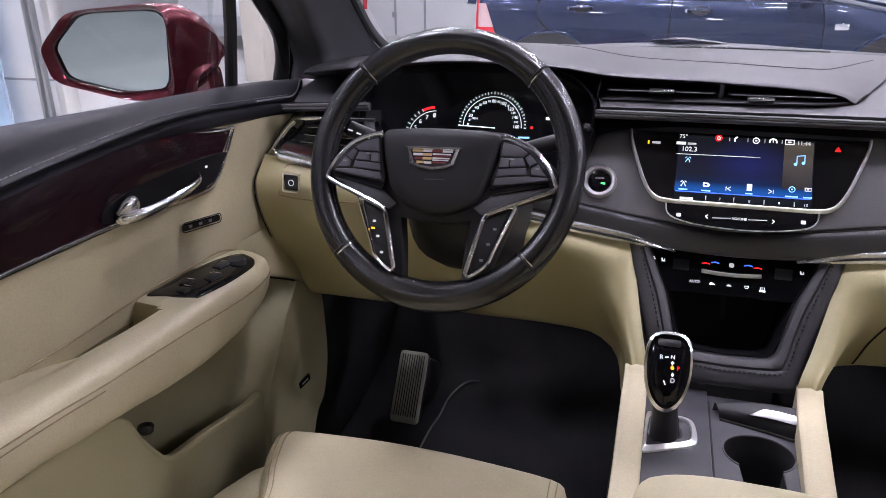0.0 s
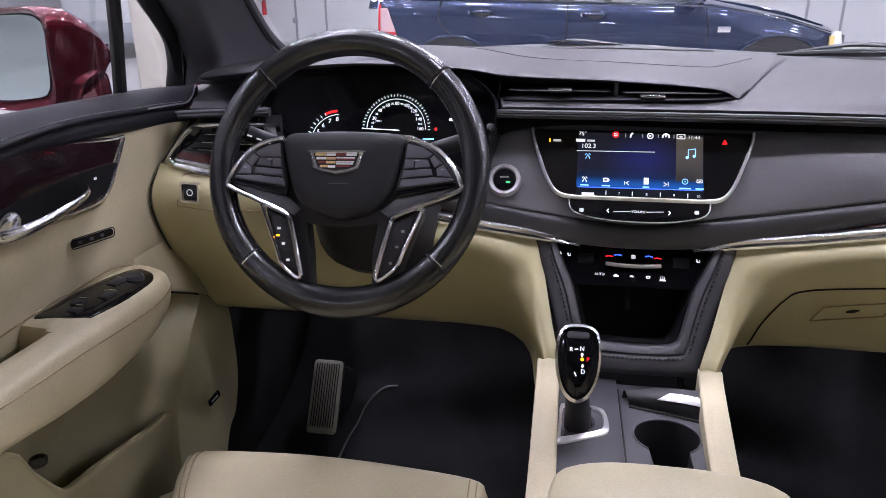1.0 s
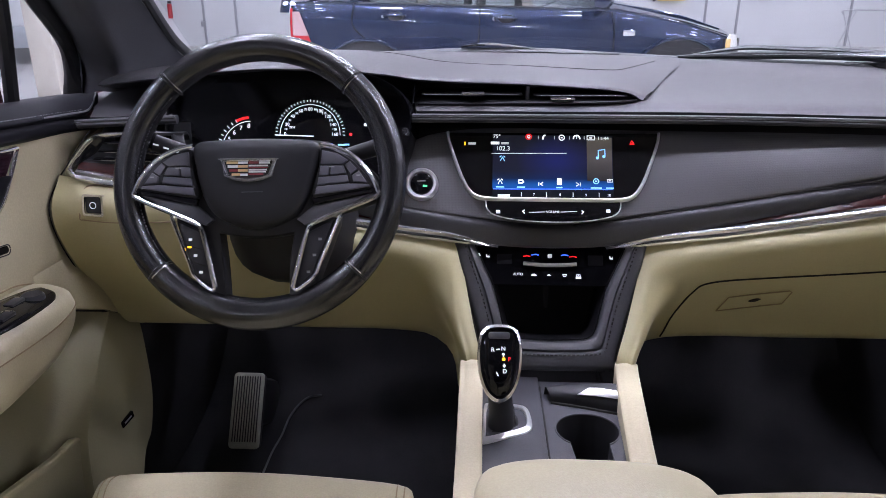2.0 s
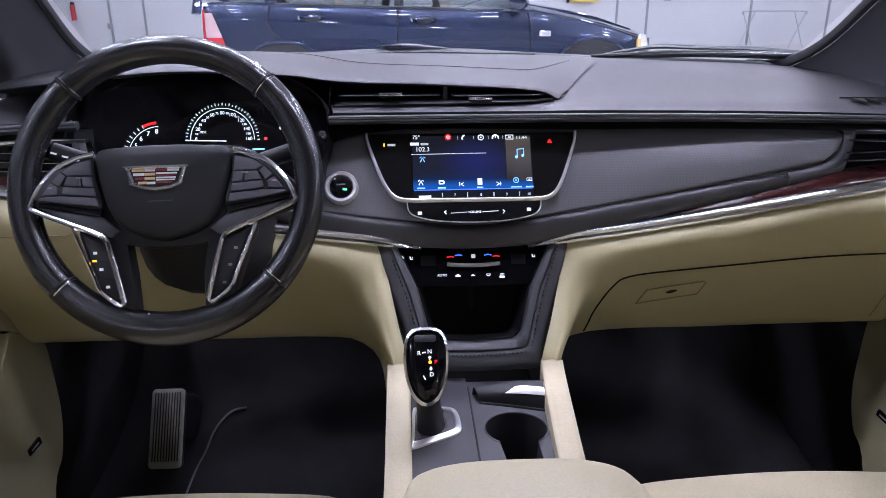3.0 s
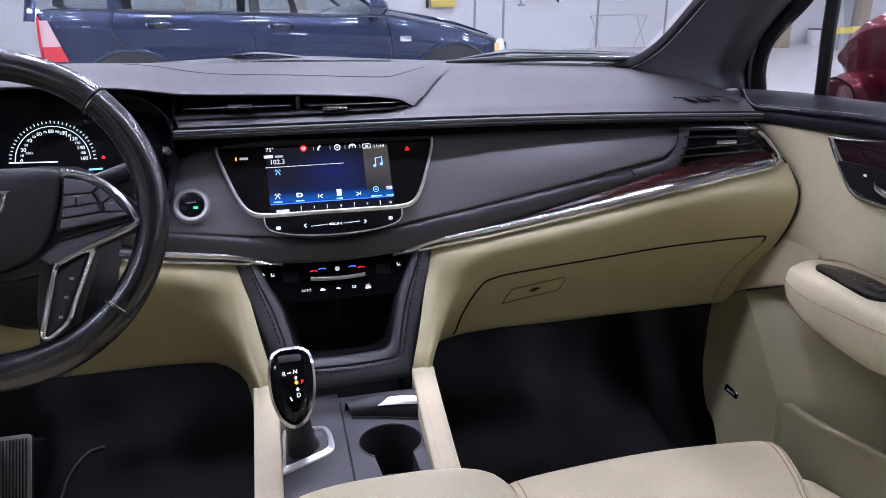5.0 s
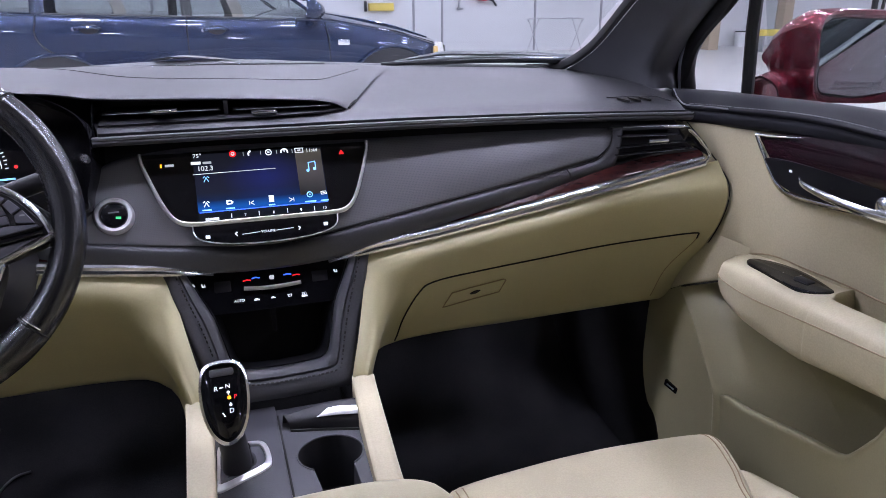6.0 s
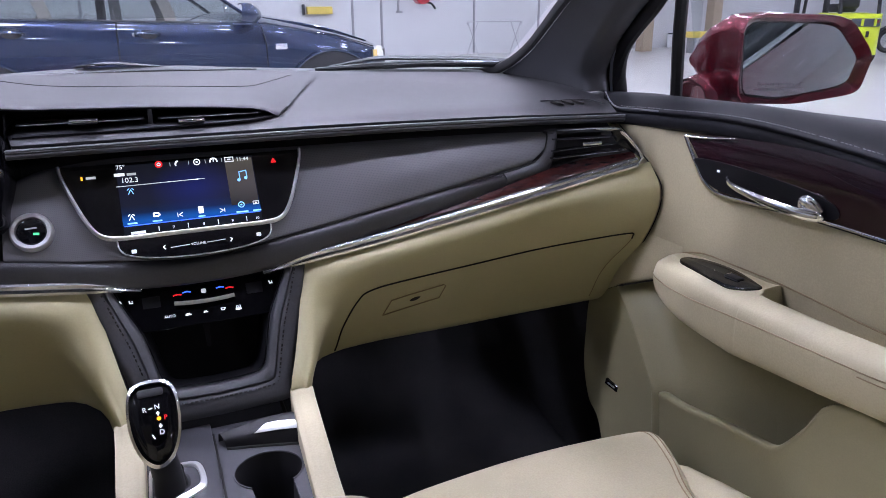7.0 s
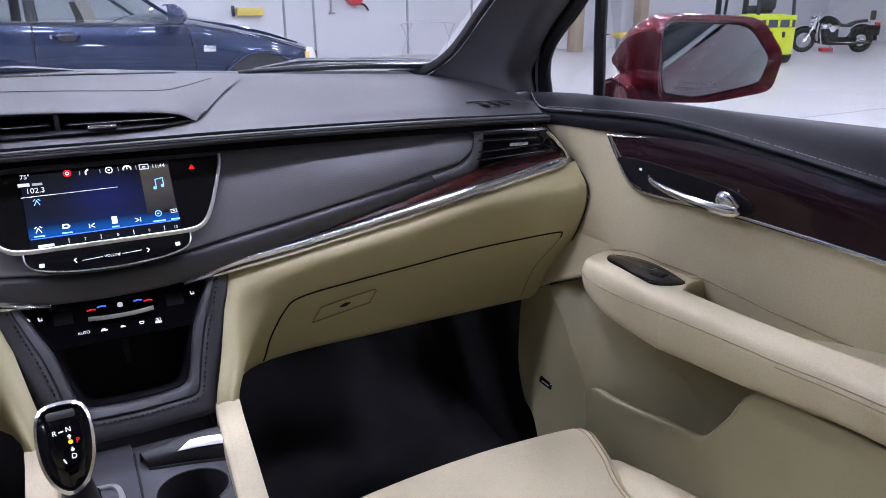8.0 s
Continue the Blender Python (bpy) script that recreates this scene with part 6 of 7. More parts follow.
# ---- windscreen pillars, cowl, shell ----
PILLAR = mat("pillar_fabric", (0.095, 0.096, 0.108), 0.8, grain=0.4, scale=700, vary=0.1)
for s in (1, -1):
    p = finish("pillar_trim", loft([
        [(s * .648, 1.385, 1.212), (s * .675, 1.26, 1.206), (s * .686, 1.17, 1.204), (s * 0.694, 1.127, 1.202), (s * 0.728, 1.131, 1.202), (s * 0.772, 1.166, 1.189)],
        [(s * .640, 1.25, 1.262), (s * .662, 1.16, 1.258), (s * .672, 1.12, 1.255), (s * 0.690, 1.118, 1.249), (s * 0.728, 1.129, 1.250), (s * 0.772, 1.166, 1.246)],
        [(s * .608, 1.07, 1.350), (s * .630, 1.01, 1.348), (s * .643, .99, 1.345), (s * 0.665, 0.982, 1.344), (s * 0.712, 1.017, 1.341), (s * 0.772, 1.078, 1.344)],
        [(s * .575, .90, 1.425), (s * .595, .86, 1.428), (s * .612, .84, 1.43), (s * .640, .83, 1.43), (s * .70, .88, 1.42), (s * 0.735, 0.910, 1.420)],
        [(s * .54, .65, 1.53), (s * .56, .62, 1.54), (s * .575, .60, 1.545), (s * .60, .59, 1.55), (s * .66, .62, 1.55), (s * 0.695, 0.650, 1.550)], [(s * .525, .44, 1.590), (s * .54, .42, 1.595), (s * .555, .41, 1.597), (s * .58, .41, 1.600), (s * .64, .42, 1.600), (s * 0.675, 0.450, 1.600)]], 6, 5, .006 * s), PILLAR)
    tagged(p, "dark grey windscreen pillar trim", "pillar", "windscreen pillars", "structure")
    foot = finish("pillar_foot", loft([[(s * .62, 1.40, 1.206), (s * .69, 1.32, 1.206), (s * .775, 1.28, 1.188)], [(s * .655, 1.22, 1.202), (s * .70, 1.17, 1.198), (s * .772, 1.13, 1.188)], [(s * .68, 1.06, 1.188), (s * .70, 1.06, 1.186), (s * .765, 1.06, 1.182)]], 4, 4, .004), SOFT_BLACK)
    tagged(foot, "black moulded foot of the windscreen pillar", "pillar", "pillar feet", "structure")
    edge = finish("screen_edge", tube(curve_pts([(s * .60, 1.46, 1.213), (s * .637, 1.39, 1.222), (s * .638, 1.26, 1.268), (s * .606, 1.08, 1.356), (s * .573, .91, 1.431), (s * .538, .66, 1.536), (s * .52, .44, 1.595)], 6), .007, .010, 8), RUBBER)
    tagged(edge, "black rubber windscreen edge", "window trim", "windscreen edges", "structure")
windscreen = finish("windscreen", loft([
    [(-.66, 1.44, 1.20), (0, 1.60, 1.205), (.66, 1.44, 1.20)], [(-.60, 1.08, 1.37), (0, 1.20, 1.39), (.60, 1.08, 1.37)], [(-.54, .68, 1.54), (0, .76, 1.57), (.54, .68, 1.54)]], 4, 6, .004), GLASS)
windscreen.visible_shadow = False
tagged(windscreen, "clear curved car windscreen", "window", kind="structure")
cowl = thing("cowl_panel", "grey-black plastic cowl below the windscreen", "cowl")
COWL = mat("weathered_cowl_plastic", (0.085, 0.085, 0.092), 0.6, grain=0.2, scale=400, vary=0.15, vary_scale=8)
ridge_line = curve_pts([(-.70, 1.40, 1.206), (-.50, 1.51, 1.220), (-.335, 1.559, 1.2305), (-.29, 1.569, 1.2345), (-.137, 1.593, 1.2395), (.028, 1.60, 1.2385), (.125, 1.5945, 1.233), (.247, 1.578, 1.2275), (.36, 1.551, 1.224), (.50, 1.50, 1.2225), (.62, 1.42, 1.222), (.70, 1.36, 1.215)], 5)
part("cowl_top", grid([[q + V(0, dy, dz) for q in ridge_line] for dy, dz in ((-.055, -.030), (-.035, -.010), (-.02, -.0045), (0, 0), (.03, -.003), (.10, -.016), (.16, -.022))], .006), COWL, cowl)
part("glass_seal", tube([q + V(0, -.040, -.0105) for q in ridge_line], .0055, .0045, 8), GAP, cowl, "black rubber seal under the glass")
# highlight along the glass edge, modelled as a thin chrome line
part("glass_edge_glint", tube([q + V(0, -.044, -.0055) for q in ridge_line[12:]], .0012, n=6), CHROME, cowl, "thin chrome line drawn for the highlight on the lower glass edge")
wiper = thing("wiper", "black windscreen wiper arm at rest", "wiper", "windscreen wipers")
part("blade", tube(curve_pts([(.30, 1.545, 1.2245), (.42, 1.505, 1.231), (.52, 1.465, 1.2345), (.60, 1.415, 1.2355), (.655, 1.365, 1.236)], 6), .008, .0075, 8, taper=lambda t: .5 + .5 * min(1, t * 4)), MATT_BLACK, wiper)
part("blade_edge", tube(curve_pts([(.36, 1.522, 1.2290), (.46, 1.482, 1.2345), (.56, 1.432, 1.2385), (.64, 1.368, 1.2405)], 6), .0011, n=5), CHROME, wiper)
part("arm", tube(curve_pts([(.335, 1.56, 1.229), (.40, 1.54, 1.240), (.44, 1.525, 1.2450), (.52, 1.488, 1.2445), (.60, 1.44, 1.2445), (.665, 1.385, 1.241)], 6), .014, .0038, 8, taper=lambda t: .45 + .75 * min(1, t * 3)), SOFT_BLACK, wiper)
w2 = thing("wiper", "black windscreen wiper arm at rest", "wiper", "windscreen wipers")
part("blade", tube(curve_pts([(-.36, 1.51, 1.2265), (-.2, 1.545, 1.2295), (0, 1.562, 1.2295), (.18, 1.55, 1.2275)], 6), .007, .0045, 8), MATT_BLACK, w2)
part("pivot_cap", tube(curve_pts([(-.137, 1.598, 1.2405), (-.115, 1.597, 1.2455), (-.09, 1.597, 1.2468), (-.043, 1.60, 1.2425), (.01, 1.60, 1.237)], 5), .016, .0030, 8, taper=lambda t: .4 + .6 * math.sin(3.0 * (t + .02))), COWL, w2)
part("pivot_nut", tube(curve_pts([(-.150, 1.59, 1.2425), (-.125, 1.585, 1.2455), (-.10, 1.585, 1.2450)], 4), .008, .0022, 8), PIANO, w2)
bonnet = thing("bonnet", "dark red car bonnet", "bonnet")
part("bonnet_skin", loft([
    [(-.78, 1.62, 1.17), (-.4, 1.74, 1.195), (0, 1.77, 1.20), (.4, 1.74, 1.195), (.78, 1.62, 1.17)],
    [(-.80, 2.1, 1.13), (-.4, 2.15, 1.165), (0, 2.17, 1.17), (.4, 2.15, 1.165), (.80, 2.1, 1.13)],
    [(-.72, 2.6, .98), (-.4, 2.75, 1.03), (0, 2.78, 1.04), (.4, 2.75, 1.03), (.72, 2.6, .98)]], 5, 5, .01), RED_PAINT, bonnet)
# unseen roof with an added dark glass panel, sized to control the cabin light
roof_bm = fill([(-.65, -1.12), (.65, -1.12), (.65, .74), (-.65, .74)], [rrect(.86, 1.36, .06, 5, 0, -.20)], .03)
tagged(finish("added_roof_glass", plate(rrect(.90, 1.40, .06, 5, 0, -.20), .006), ADDED_ROOF_GLASS, mx=pose(0, 0, 1.623)), "unseen glass roof panel added to set the cabin light", "window", kind="structure")
tagged(finish("car_roof", roof_bm, HEADLINER, mx=pose(0, 0, 1.615)), "unseen grey cloth roof lining that holds back light from above", "roof", kind="structure")
# rear side glass and panels, never in view, limit the light from behind
for s in (1, -1):
    rg = finish("rear_side_glass", grid([[(s * .81, y, 1.20), (s * .65, y, 1.60)] for y in (-.36, -1.1)], .004), REAR_GLASS)
    rg.visible_shadow = True
    tagged(rg, "unseen rear side window glass darkened to hold back light", "window", "rear side windows", "structure")
    tagged(finish("rear_side_panel", box(.03, .76, .84, .01, at=(s * .80, -.74, .79)), HEADLINER), "unseen rear side panel added to hold back light", "panel", "rear side panels", "structure")
# unseen rear window, its tint set to limit light on the dash
rear_glass = finish("rear_window", grid([[(-.62, -1.12, 1.12), (0, -1.14, 1.12), (.62, -1.12, 1.12)], [(-.60, -1.10, 1.60), (0, -1.12, 1.60), (.60, -1.10, 1.60)]], .004), REAR_GLASS)
tagged(rear_glass, "unseen rear window darkened to hold back light from behind", "window", kind="structure")
# added dark wall, out of view, that stops light and bounce from the rear
tagged(finish("rear_light_stop", box(1.6, .05, .75, .01, at=(0, -1.12, .745)), LIGHT_STOP_CLOTH), "unseen dark wall behind the seats added to stop rear light", "wall", kind="structure")
for s in (1, -1):
    tagged(finish("kick_panel", loft([[(s * .715, 1.02, .90), (s * .70, 1.2, .92), (s * .66, 1.6, .95)], [(s * .72, 1.02, .62), (s * .70, 1.2, .62), (s * .66, 1.6, .65)], [(s * .73, 1.0, .38), (s * .71, 1.2, .38), (s * .66, 1.6, .38)]], 3, 3, .01 * s), CARPET), "black carpeted footwell side panel", "panel", "footwell side panels", "structure")
    tagged(finish("dash_end_panel", loft([[(s * .702, 1.10, 1.165), (s * .712, 1.0, 1.13), (s * .722, .945, 1.06)], [(s * .712, 1.10, .98), (s * .716, 1.03, .97), (s * .716, .965, .99)], [(s * .705, 1.13, .80), (s * .706, 1.09, .81), (s * .712, 1.02, .88)]], 3, 3, .01 * s), BEIGE_PLASTIC), "beige dash end panel by the door", "panel", "dash end panels", "structure")


# ---- outer body panels of the car ----
body = thing("car_body", "dark red outer body panels and wheels of the car", "car body")
for s in (1, -1):
    part("fender", loft([[(s * .76, 1.62, 1.172), (s * .83, 1.45, 1.175), (s * .832, 1.30, 1.178)], [(s * .80, 2.1, 1.132), (s * .885, 1.7, 1.12), (s * .885, 1.30, 1.11)], [(s * .80, 2.55, .98), (s * .915, 2.0, .95), (s * .92, 1.30, .95)], [(s * .74, 2.72, .70), (s * .90, 2.2, .72), (s * .91, 1.30, .65)], [(s * .72, 2.70, .40), (s * .86, 2.2, .42), (s * .87, 1.30, .34)]], 4, 4, .006 * s), RED_PAINT, body, "dark red front fender")
    part("rear_quarter", loft([[(s * .832, -1.14, 1.20), (s * .82, -1.35, 1.20), (s * .70, -1.55, 1.18)], [(s * .915, -1.14, 1.0), (s * .90, -1.45, 1.0), (s * .74, -1.70, .98)], [(s * .90, -1.14, .6), (s * .89, -1.45, .6), (s * .74, -1.74, .6)], [(s * .87, -1.14, .34), (s * .86, -1.42, .36), (s * .72, -1.68, .38)]], 4, 4, .006 * s), RED_PAINT, body, "dark red rear quarter")
    for y in (1.95, -.92):
        w = part("wheel", tube([(s * .72, y, .455), (s * .925, y, .455)], .355, n=32), RUBBER, body, "black tyre")
        part("rim", lathe([(.001, .0), (.08, .004), (.2, -.006), (.25, .004), (.255, -.01)], 28), ALU, w, mx=pose(s * .9275, y, .455, 0, 90 * s, 0))
part("front_bumper", loft([[(-.72, 2.60, .98), (0, 2.80, 1.04), (.72, 2.60, .98)], [(-.74, 2.72, .72), (0, 2.92, .74), (.74, 2.72, .72)], [(-.72, 2.70, .40), (0, 2.88, .38), (.72, 2.70, .40)]], 5, 6, .01), RED_PAINT, body, "dark red front bumper")
part("tailgate", loft([[(-.70, -1.55, 1.18), (0, -1.60, 1.19), (.70, -1.55, 1.18)], [(-.74, -1.70, .98), (0, -1.78, .98), (.74, -1.70, .98)], [(-.74, -1.74, .6), (0, -1.82, .6), (.74, -1.74, .6)], [(-.72, -1.68, .38), (0, -1.76, .38), (.72, -1.68, .38)]], 4, 5, .01), RED_PAINT, body, "dark red tailgate")
part("load_cover", loft([[(-.82, -1.14, 1.13), (0, -1.15, 1.13), (.82, -1.14, 1.13)], [(-.70, -1.55, 1.175), (0, -1.60, 1.185), (.70, -1.55, 1.175)]], 3, 4, .01), RED_PAINT, body, "dark red panel behind the rear window")
roof_skin = fill([(-.66, -1.13), (.66, -1.13), (.63, .70), (-.63, .70)], [rrect(.91, 1.41, .06, 5, 0, -.20)], .006)
part("roof_skin", roof_skin, RED_PAINT, body, "dark red roof skin", mx=pose(0, 0, 1.626))


# ---- door mirrors ----
def door_mirror(s, name):
    t = thing(name, "dark red door mirror with a wide six-sided glass", "door mirror", "door mirrors")
    kx, ky = (.86, 1.05) if s > 0 else (.86, 1.09)
    MF = fr((s * (.967 if s > 0 else .942), .925, 1.2605 if s > 0 else 1.2585), (1, -(.385 if s > 0 else .22) * s, 0), (0, -.06, 1)) @ Matrix.Diagonal((kx, ky, 1, 1))

    def rounded(pts, r=.22):
        out = []
        n = len(pts)
        for i in range(n):
            a, b, c = V(*pts[i - 1]), V(*pts[i]), V(*pts[(i + 1) % n])
            p, q = b + (a - b) * r, b + (c - b) * r
            out += [((1 - k) ** 2 * p + 2 * k * (1 - k) * b + k * k * q).to_tuple() for k in (0, .33, .66, 1)]
        return out
    og = ([(-.111, .0595), (.066, .0540), (.118, .003), (.106, -.039), (-.0216, -.064), (-.096, -.057)] if s > 0 else
          [(-.112, .0570), (.052, .0535), (.119, .0065), (.102, -.040), (-.010, -.059), (-.098, -.052)])
    oh = ([(-.117, .073), (.089, .066), (.149, .0075), (.134, -.054), (.008, -.070), (-.112, -.068)] if s > 0 else
          [(-.115, .068), (.070, .0565), (.134, .005), (.121, -.043), (-.024, -.070), (-.112, -.067)])
    g = [(s * x, y) for x, y in rounded(og)]
    h = [(s * x, y) for x, y in rounded(oh)]

    def ringp(k, sx, z, dx=0.0, ky=1.0, dy=0.0):
        return [MF @ V(x * k * sx + dx, y * k * ky + dy, z) for x, y in h]

    def bevel(k, z):
        return [MF @ V(a[0] + (b[0] - a[0]) * k, a[1] + (b[1] - a[1]) * k, z) for a, b in zip(g, h)]
    sh = [[MF @ V(x * .97, y * .97, -.035) for x, y in g], bevel(0, -.012), bevel(.12, -.0085), bevel(.80, .0005), bevel(.93, .0010), bevel(1.0, -.004), ringp(1.004, 1, -.012), ringp(1.0, 1, -.025, -s * .008),
          ringp(.97, .98, -.05, -s * .024), ringp(.88, .93, -.08, -s * .052, .88, -.003), ringp(.70, .80, -.105, -s * .088, .70, -.006), ringp(.46, .58, -.120, -s * .122, .52, -.010), ringp(.22, .4, -.126, -s * .145, .6, -.012), ringp(.02, .1, -.127, -s * .157, 1, -.012)]
    part("housing", grid([r + [r[0]] for r in sh]), RED_PAINT, t, "glossy dark red shell", 65)
    GM = MF @ pose(0, 0, -.0125, 0, -s * (6.6 if s > 0 else -2), 0)
    part("glass", plate([(x * .985, y * .985) for x, y in (g if s > 0 else g[::-1])], .003), MIRROR, t, "silvered mirror glass", mx=GM)
    part("glass_rim", tube([MF @ V(x * .995, y * .995, -.0125) for x, y in g], .0016, n=6, closed=True), RUBBER, t)
    part("foot", loft([[(s * x, y + dy, z + dz) for dy, dz in ((.022, -.05), (.018, .002), (.008, .013), (-.012, .013), (-.045, -.004), (-.06, -.06))] for x, y, z in ((.832, 1.03, 1.213), (.855, 1.03, 1.220), (.885, 1.035, 1.219), (.915, 1.04, 1.212), (.935, 1.04, 1.195))], 4, 4, .004), RED_PAINT, t)
    if s > 0:
        for txt, y in (("OBJECTS IN MIRROR ARE", -.041), ("CLOSER THAN THEY APPEAR", -.049)):
            words(txt, .0075, GM @ pose(-.02, y, .0005), STITCH, t, "mirror_lettering")
    return t


door_mirror(1, "door_mirror")
door_mirror(-1, "door_mirror")


# ---- parked blue car ----
TAIL_RED = mat("red_lamp_lens", (0.55, 0.02, 0.03), 0.12, coat=1.0)
CLEAR_LENS = mat("clear_lamp_lens", (0.75, 0.74, 0.7), 0.1, coat=1.0)
PINK_LENS = mat("pale_pink_lamp_lens", (0.55, 0.36, 0.36), 0.12, coat=1.0)
AMBER_LENS = mat("amber_lamp_lens", (0.75, 0.52, 0.2), 0.15, coat=1.0)
WHITE_PAINT = mat("white_paint", (0.75, 0.76, 0.77), 0.35, coat=0.4)
TYRE = mat("tyre_rubber", (0.02, 0.02, 0.021), 0.75, grain=0.3, scale=60)
ALLOY = mat("alloy_wheel", (0.5, 0.5, 0.52), 0.3, 0.9)
INNER = mat("car_cloth", (0.25, 0.23, 0.2), 0.9)

blue = thing("blue_car", "dark blue metallic sport utility car parked in the hall", "car")
BM = fr((0.1, 6.9, GY), (1, .10, 0), (0, 0, 1))


def B(u, w, z):
    """Along the car, in from its near side, up."""
    return BM @ V(u, z - GY, -w)


sect = []
for u, zt, e in ((-2.03, 1.12, .30), (-2.0, 1.24, .10), (-1.91, 1.30, .02), (-1.4, 1.295, 0), (-.6, 1.27, 0), (.3, 1.24, 0), (.95, 1.230, 0), (1.3, 1.185, 0), (1.75, 1.095, .02), (2.1, .995, .06), (2.29, .935, .14), (2.39, .86, .34)):
    cr = .02 if u < .9 else .07
    sect.append([B(u, .12 + e, .32), B(u, .02 + e, .48), B(u, e - .005, .70), B(u, e + .002, .95), B(u, .024 + e, zt - .12), B(u, .055 + e, zt - .03), B(u, .095 + e, zt),
                 B(u, .5, zt + cr), B(u, .9, zt + cr * 1.3), B(u, 1.3, zt + cr), B(u, 1.72 - e, zt), B(u, 1.8 - e, .9), B(u, 1.78 - e, .5), B(u, 1.68 - e, .32)])
part("body", loft(sect, 5, 4), BLUE_PAINT, blue, "dark blue metallic lower body", 50)
cab = []
for u0, u1 in ((-2.05, -1.93), (-1.37, -1.35), (-.22, -.22), (.40, .10), (.98, .30)):
    cab.append([B(u0, .085, 1.27 if u0 < .9 else 1.22), B((u0 + u1) / 2, .16, 1.47), B(u1, .25, 1.66)])
gl = part("side_glass", loft(cab, 3, 4, .004), TINTED, blue, "dark side windows")
gl.visible_shadow = False
farside = [[B(u0, 1.715, 1.25), B(u1, 1.55, 1.66)] for u0, u1 in ((-2.05, -1.93), (-.22, -.22), (.98, .30))]
gf = part("side_glass", grid(farside, .004), TINTED, blue)
gf.visible_shadow = False
part("roof", loft([[B(-2.0, .24, 1.655), B(-2.0, .9, 1.72), B(-2.0, 1.56, 1.655)], [B(-.9, .22, 1.69), B(-.9, .9, 1.76), B(-.9, 1.58, 1.69)], [B(.32, .26, 1.655), B(.32, .9, 1.72), B(.32, 1.54, 1.655)]], 4, 4, .02), BLUE_PAINT, blue)
for w in (.085, 1.715):
    k = 1 if w < 1 else -1
    for u0, u1, r in ((1.02, .28, .028), (-.22, -.22, .045), (-1.40, -1.36, .055), (-2.05, -1.95, .06)):
        m = BLUE_PAINT if u0 != -.22 else RUBBER
        part("pillar", tube([B(u0, w + k * .012, 1.20), B((u0 + u1) / 2, w + k * .08, 1.46), B(u1, w + k * .165, 1.67)], r, .018, 8), m, blue)
part("window_sill", tube([B(-1.36, .064, 1.285), B(-.6, .064, 1.265), B(.3, .066, 1.237), B(.93, .068, 1.21)], .012, .009, 8), RUBBER, blue, "black window sill rubber")
part("cabin_floor", grid([[B(u, w, 1.12) for w in (.15, 1.65)] for u in (-2.0, .9)], .02), INNER, blue)
for u in (-.75, .25):
    part("seat_back", loft([[B(u, .3 + .5 * k, .9), B(u - .05, .3 + .5 * k, 1.25), B(u - .1, .35 + .4 * k, 1.42)] for k in (0, .5, 1)], 3, 3, .10), INNER, blue)
part("windscreen", grid([[B(1.0, .15, 1.22), B(1.08, .9, 1.25), B(1.0, 1.65, 1.22)], [B(.32, .28, 1.65), B(.36, .9, 1.70), B(.32, 1.52, 1.65)]], .004), TINTED, blue)
for u, z in ((-1.02, 1.165), (.01, 1.14)):
    part("handle_recess", plate(smooth2([(-.075, .0), (-.04, .035), (.04, .035), (.075, 0), (.04, -.035), (-.04, -.035)], 4), .02, .005), MATT_BLACK, blue, mx=BM @ pose(u, z - GY, -.012))
    part("door_handle", tube(curve_pts([B(u - .11, .012, z + .002), B(u - .07, -.035, z + .012), B(u + .05, -.035, z + .012), B(u + .09, .012, z + .004)], 5), .014, .012, 8), BLUE_PAINT, blue)
    part("lock_cylinder", tube([B(u - .12, .024, z), B(u - .12, .008, z)], .014, n=10), CHROME, blue)
for pts in ([(-.235, 1.26), (-.25, .9), (-.25, .5)], [(1.0, 1.20), (1.03, 1.0), (1.02, .5)], [(-1.40, 1.28), (-1.42, 1.1), (-1.30, .97), (-1.0, .82), (-.9, .6)]):
    part("door_gap", tube(curve_pts([B(u, .030 if z > 1.22 else .020 if z > 1.1 else -.002, z) for u, z in pts], 6), .006, n=5), GAP, blue)
part("bonnet_gap", tube([B(1.05, .095, 1.222), B(1.75, .11, 1.10), B(2.2, .21, .975)], .006, n=5), GAP, blue)
part("side_badge", plate(rrect(.115, .055, .012, 3), .012, .003), CHROME, blue, "pale side badge", mx=BM @ pose(1.17, 1.01 - GY, .006))
part("bonnet_scoop_line", tube(curve_pts([B(1.1, .35, 1.262), B(1.7, .36, 1.165), B(2.2, .42, 1.02)], 4), .02, .012, 8), BLUE_PAINT, blue)
mirror = part("wing_mirror", loft([[B(.78, -.02, 1.25), B(.78, -.16, 1.25), B(.78, -.19, 1.30), B(.79, -.16, 1.38), B(.79, -.02, 1.38)], [B(.86, -.02, 1.235), B(.88, -.16, 1.235), B(.90, -.19, 1.30), B(.87, -.15, 1.38), B(.85, -.02, 1.385)], [B(.95, .02, 1.26), B(.96, -.06, 1.26), B(.97, -.09, 1.30), B(.95, -.06, 1.35), B(.93, .02, 1.35)]], 4, 5, .01), BLUE_PAINT, blue, "dark blue wing mirror")
part("mirror_foot", tube([B(.90, .06, 1.235), B(.88, -.05, 1.245)], .04, .025, 8), MATT_BLACK, mirror)
for z0, z1, m in ((1.0, 1.21, PINK_LENS), (.88, 1.0, TAIL_RED)):
    wd = lambda z: .04 + .125 * max(0, 1.24 - z) / .35
    part("tail_lamp", loft([[B(-1.985, .06, z), B(-1.95, .018, z), B(-1.955 + wd(z), -.004, z)] for z in (z0, (z0 + z1) / 2, z1)], 2, 4, .012), m, blue, "red and white tail lamp")
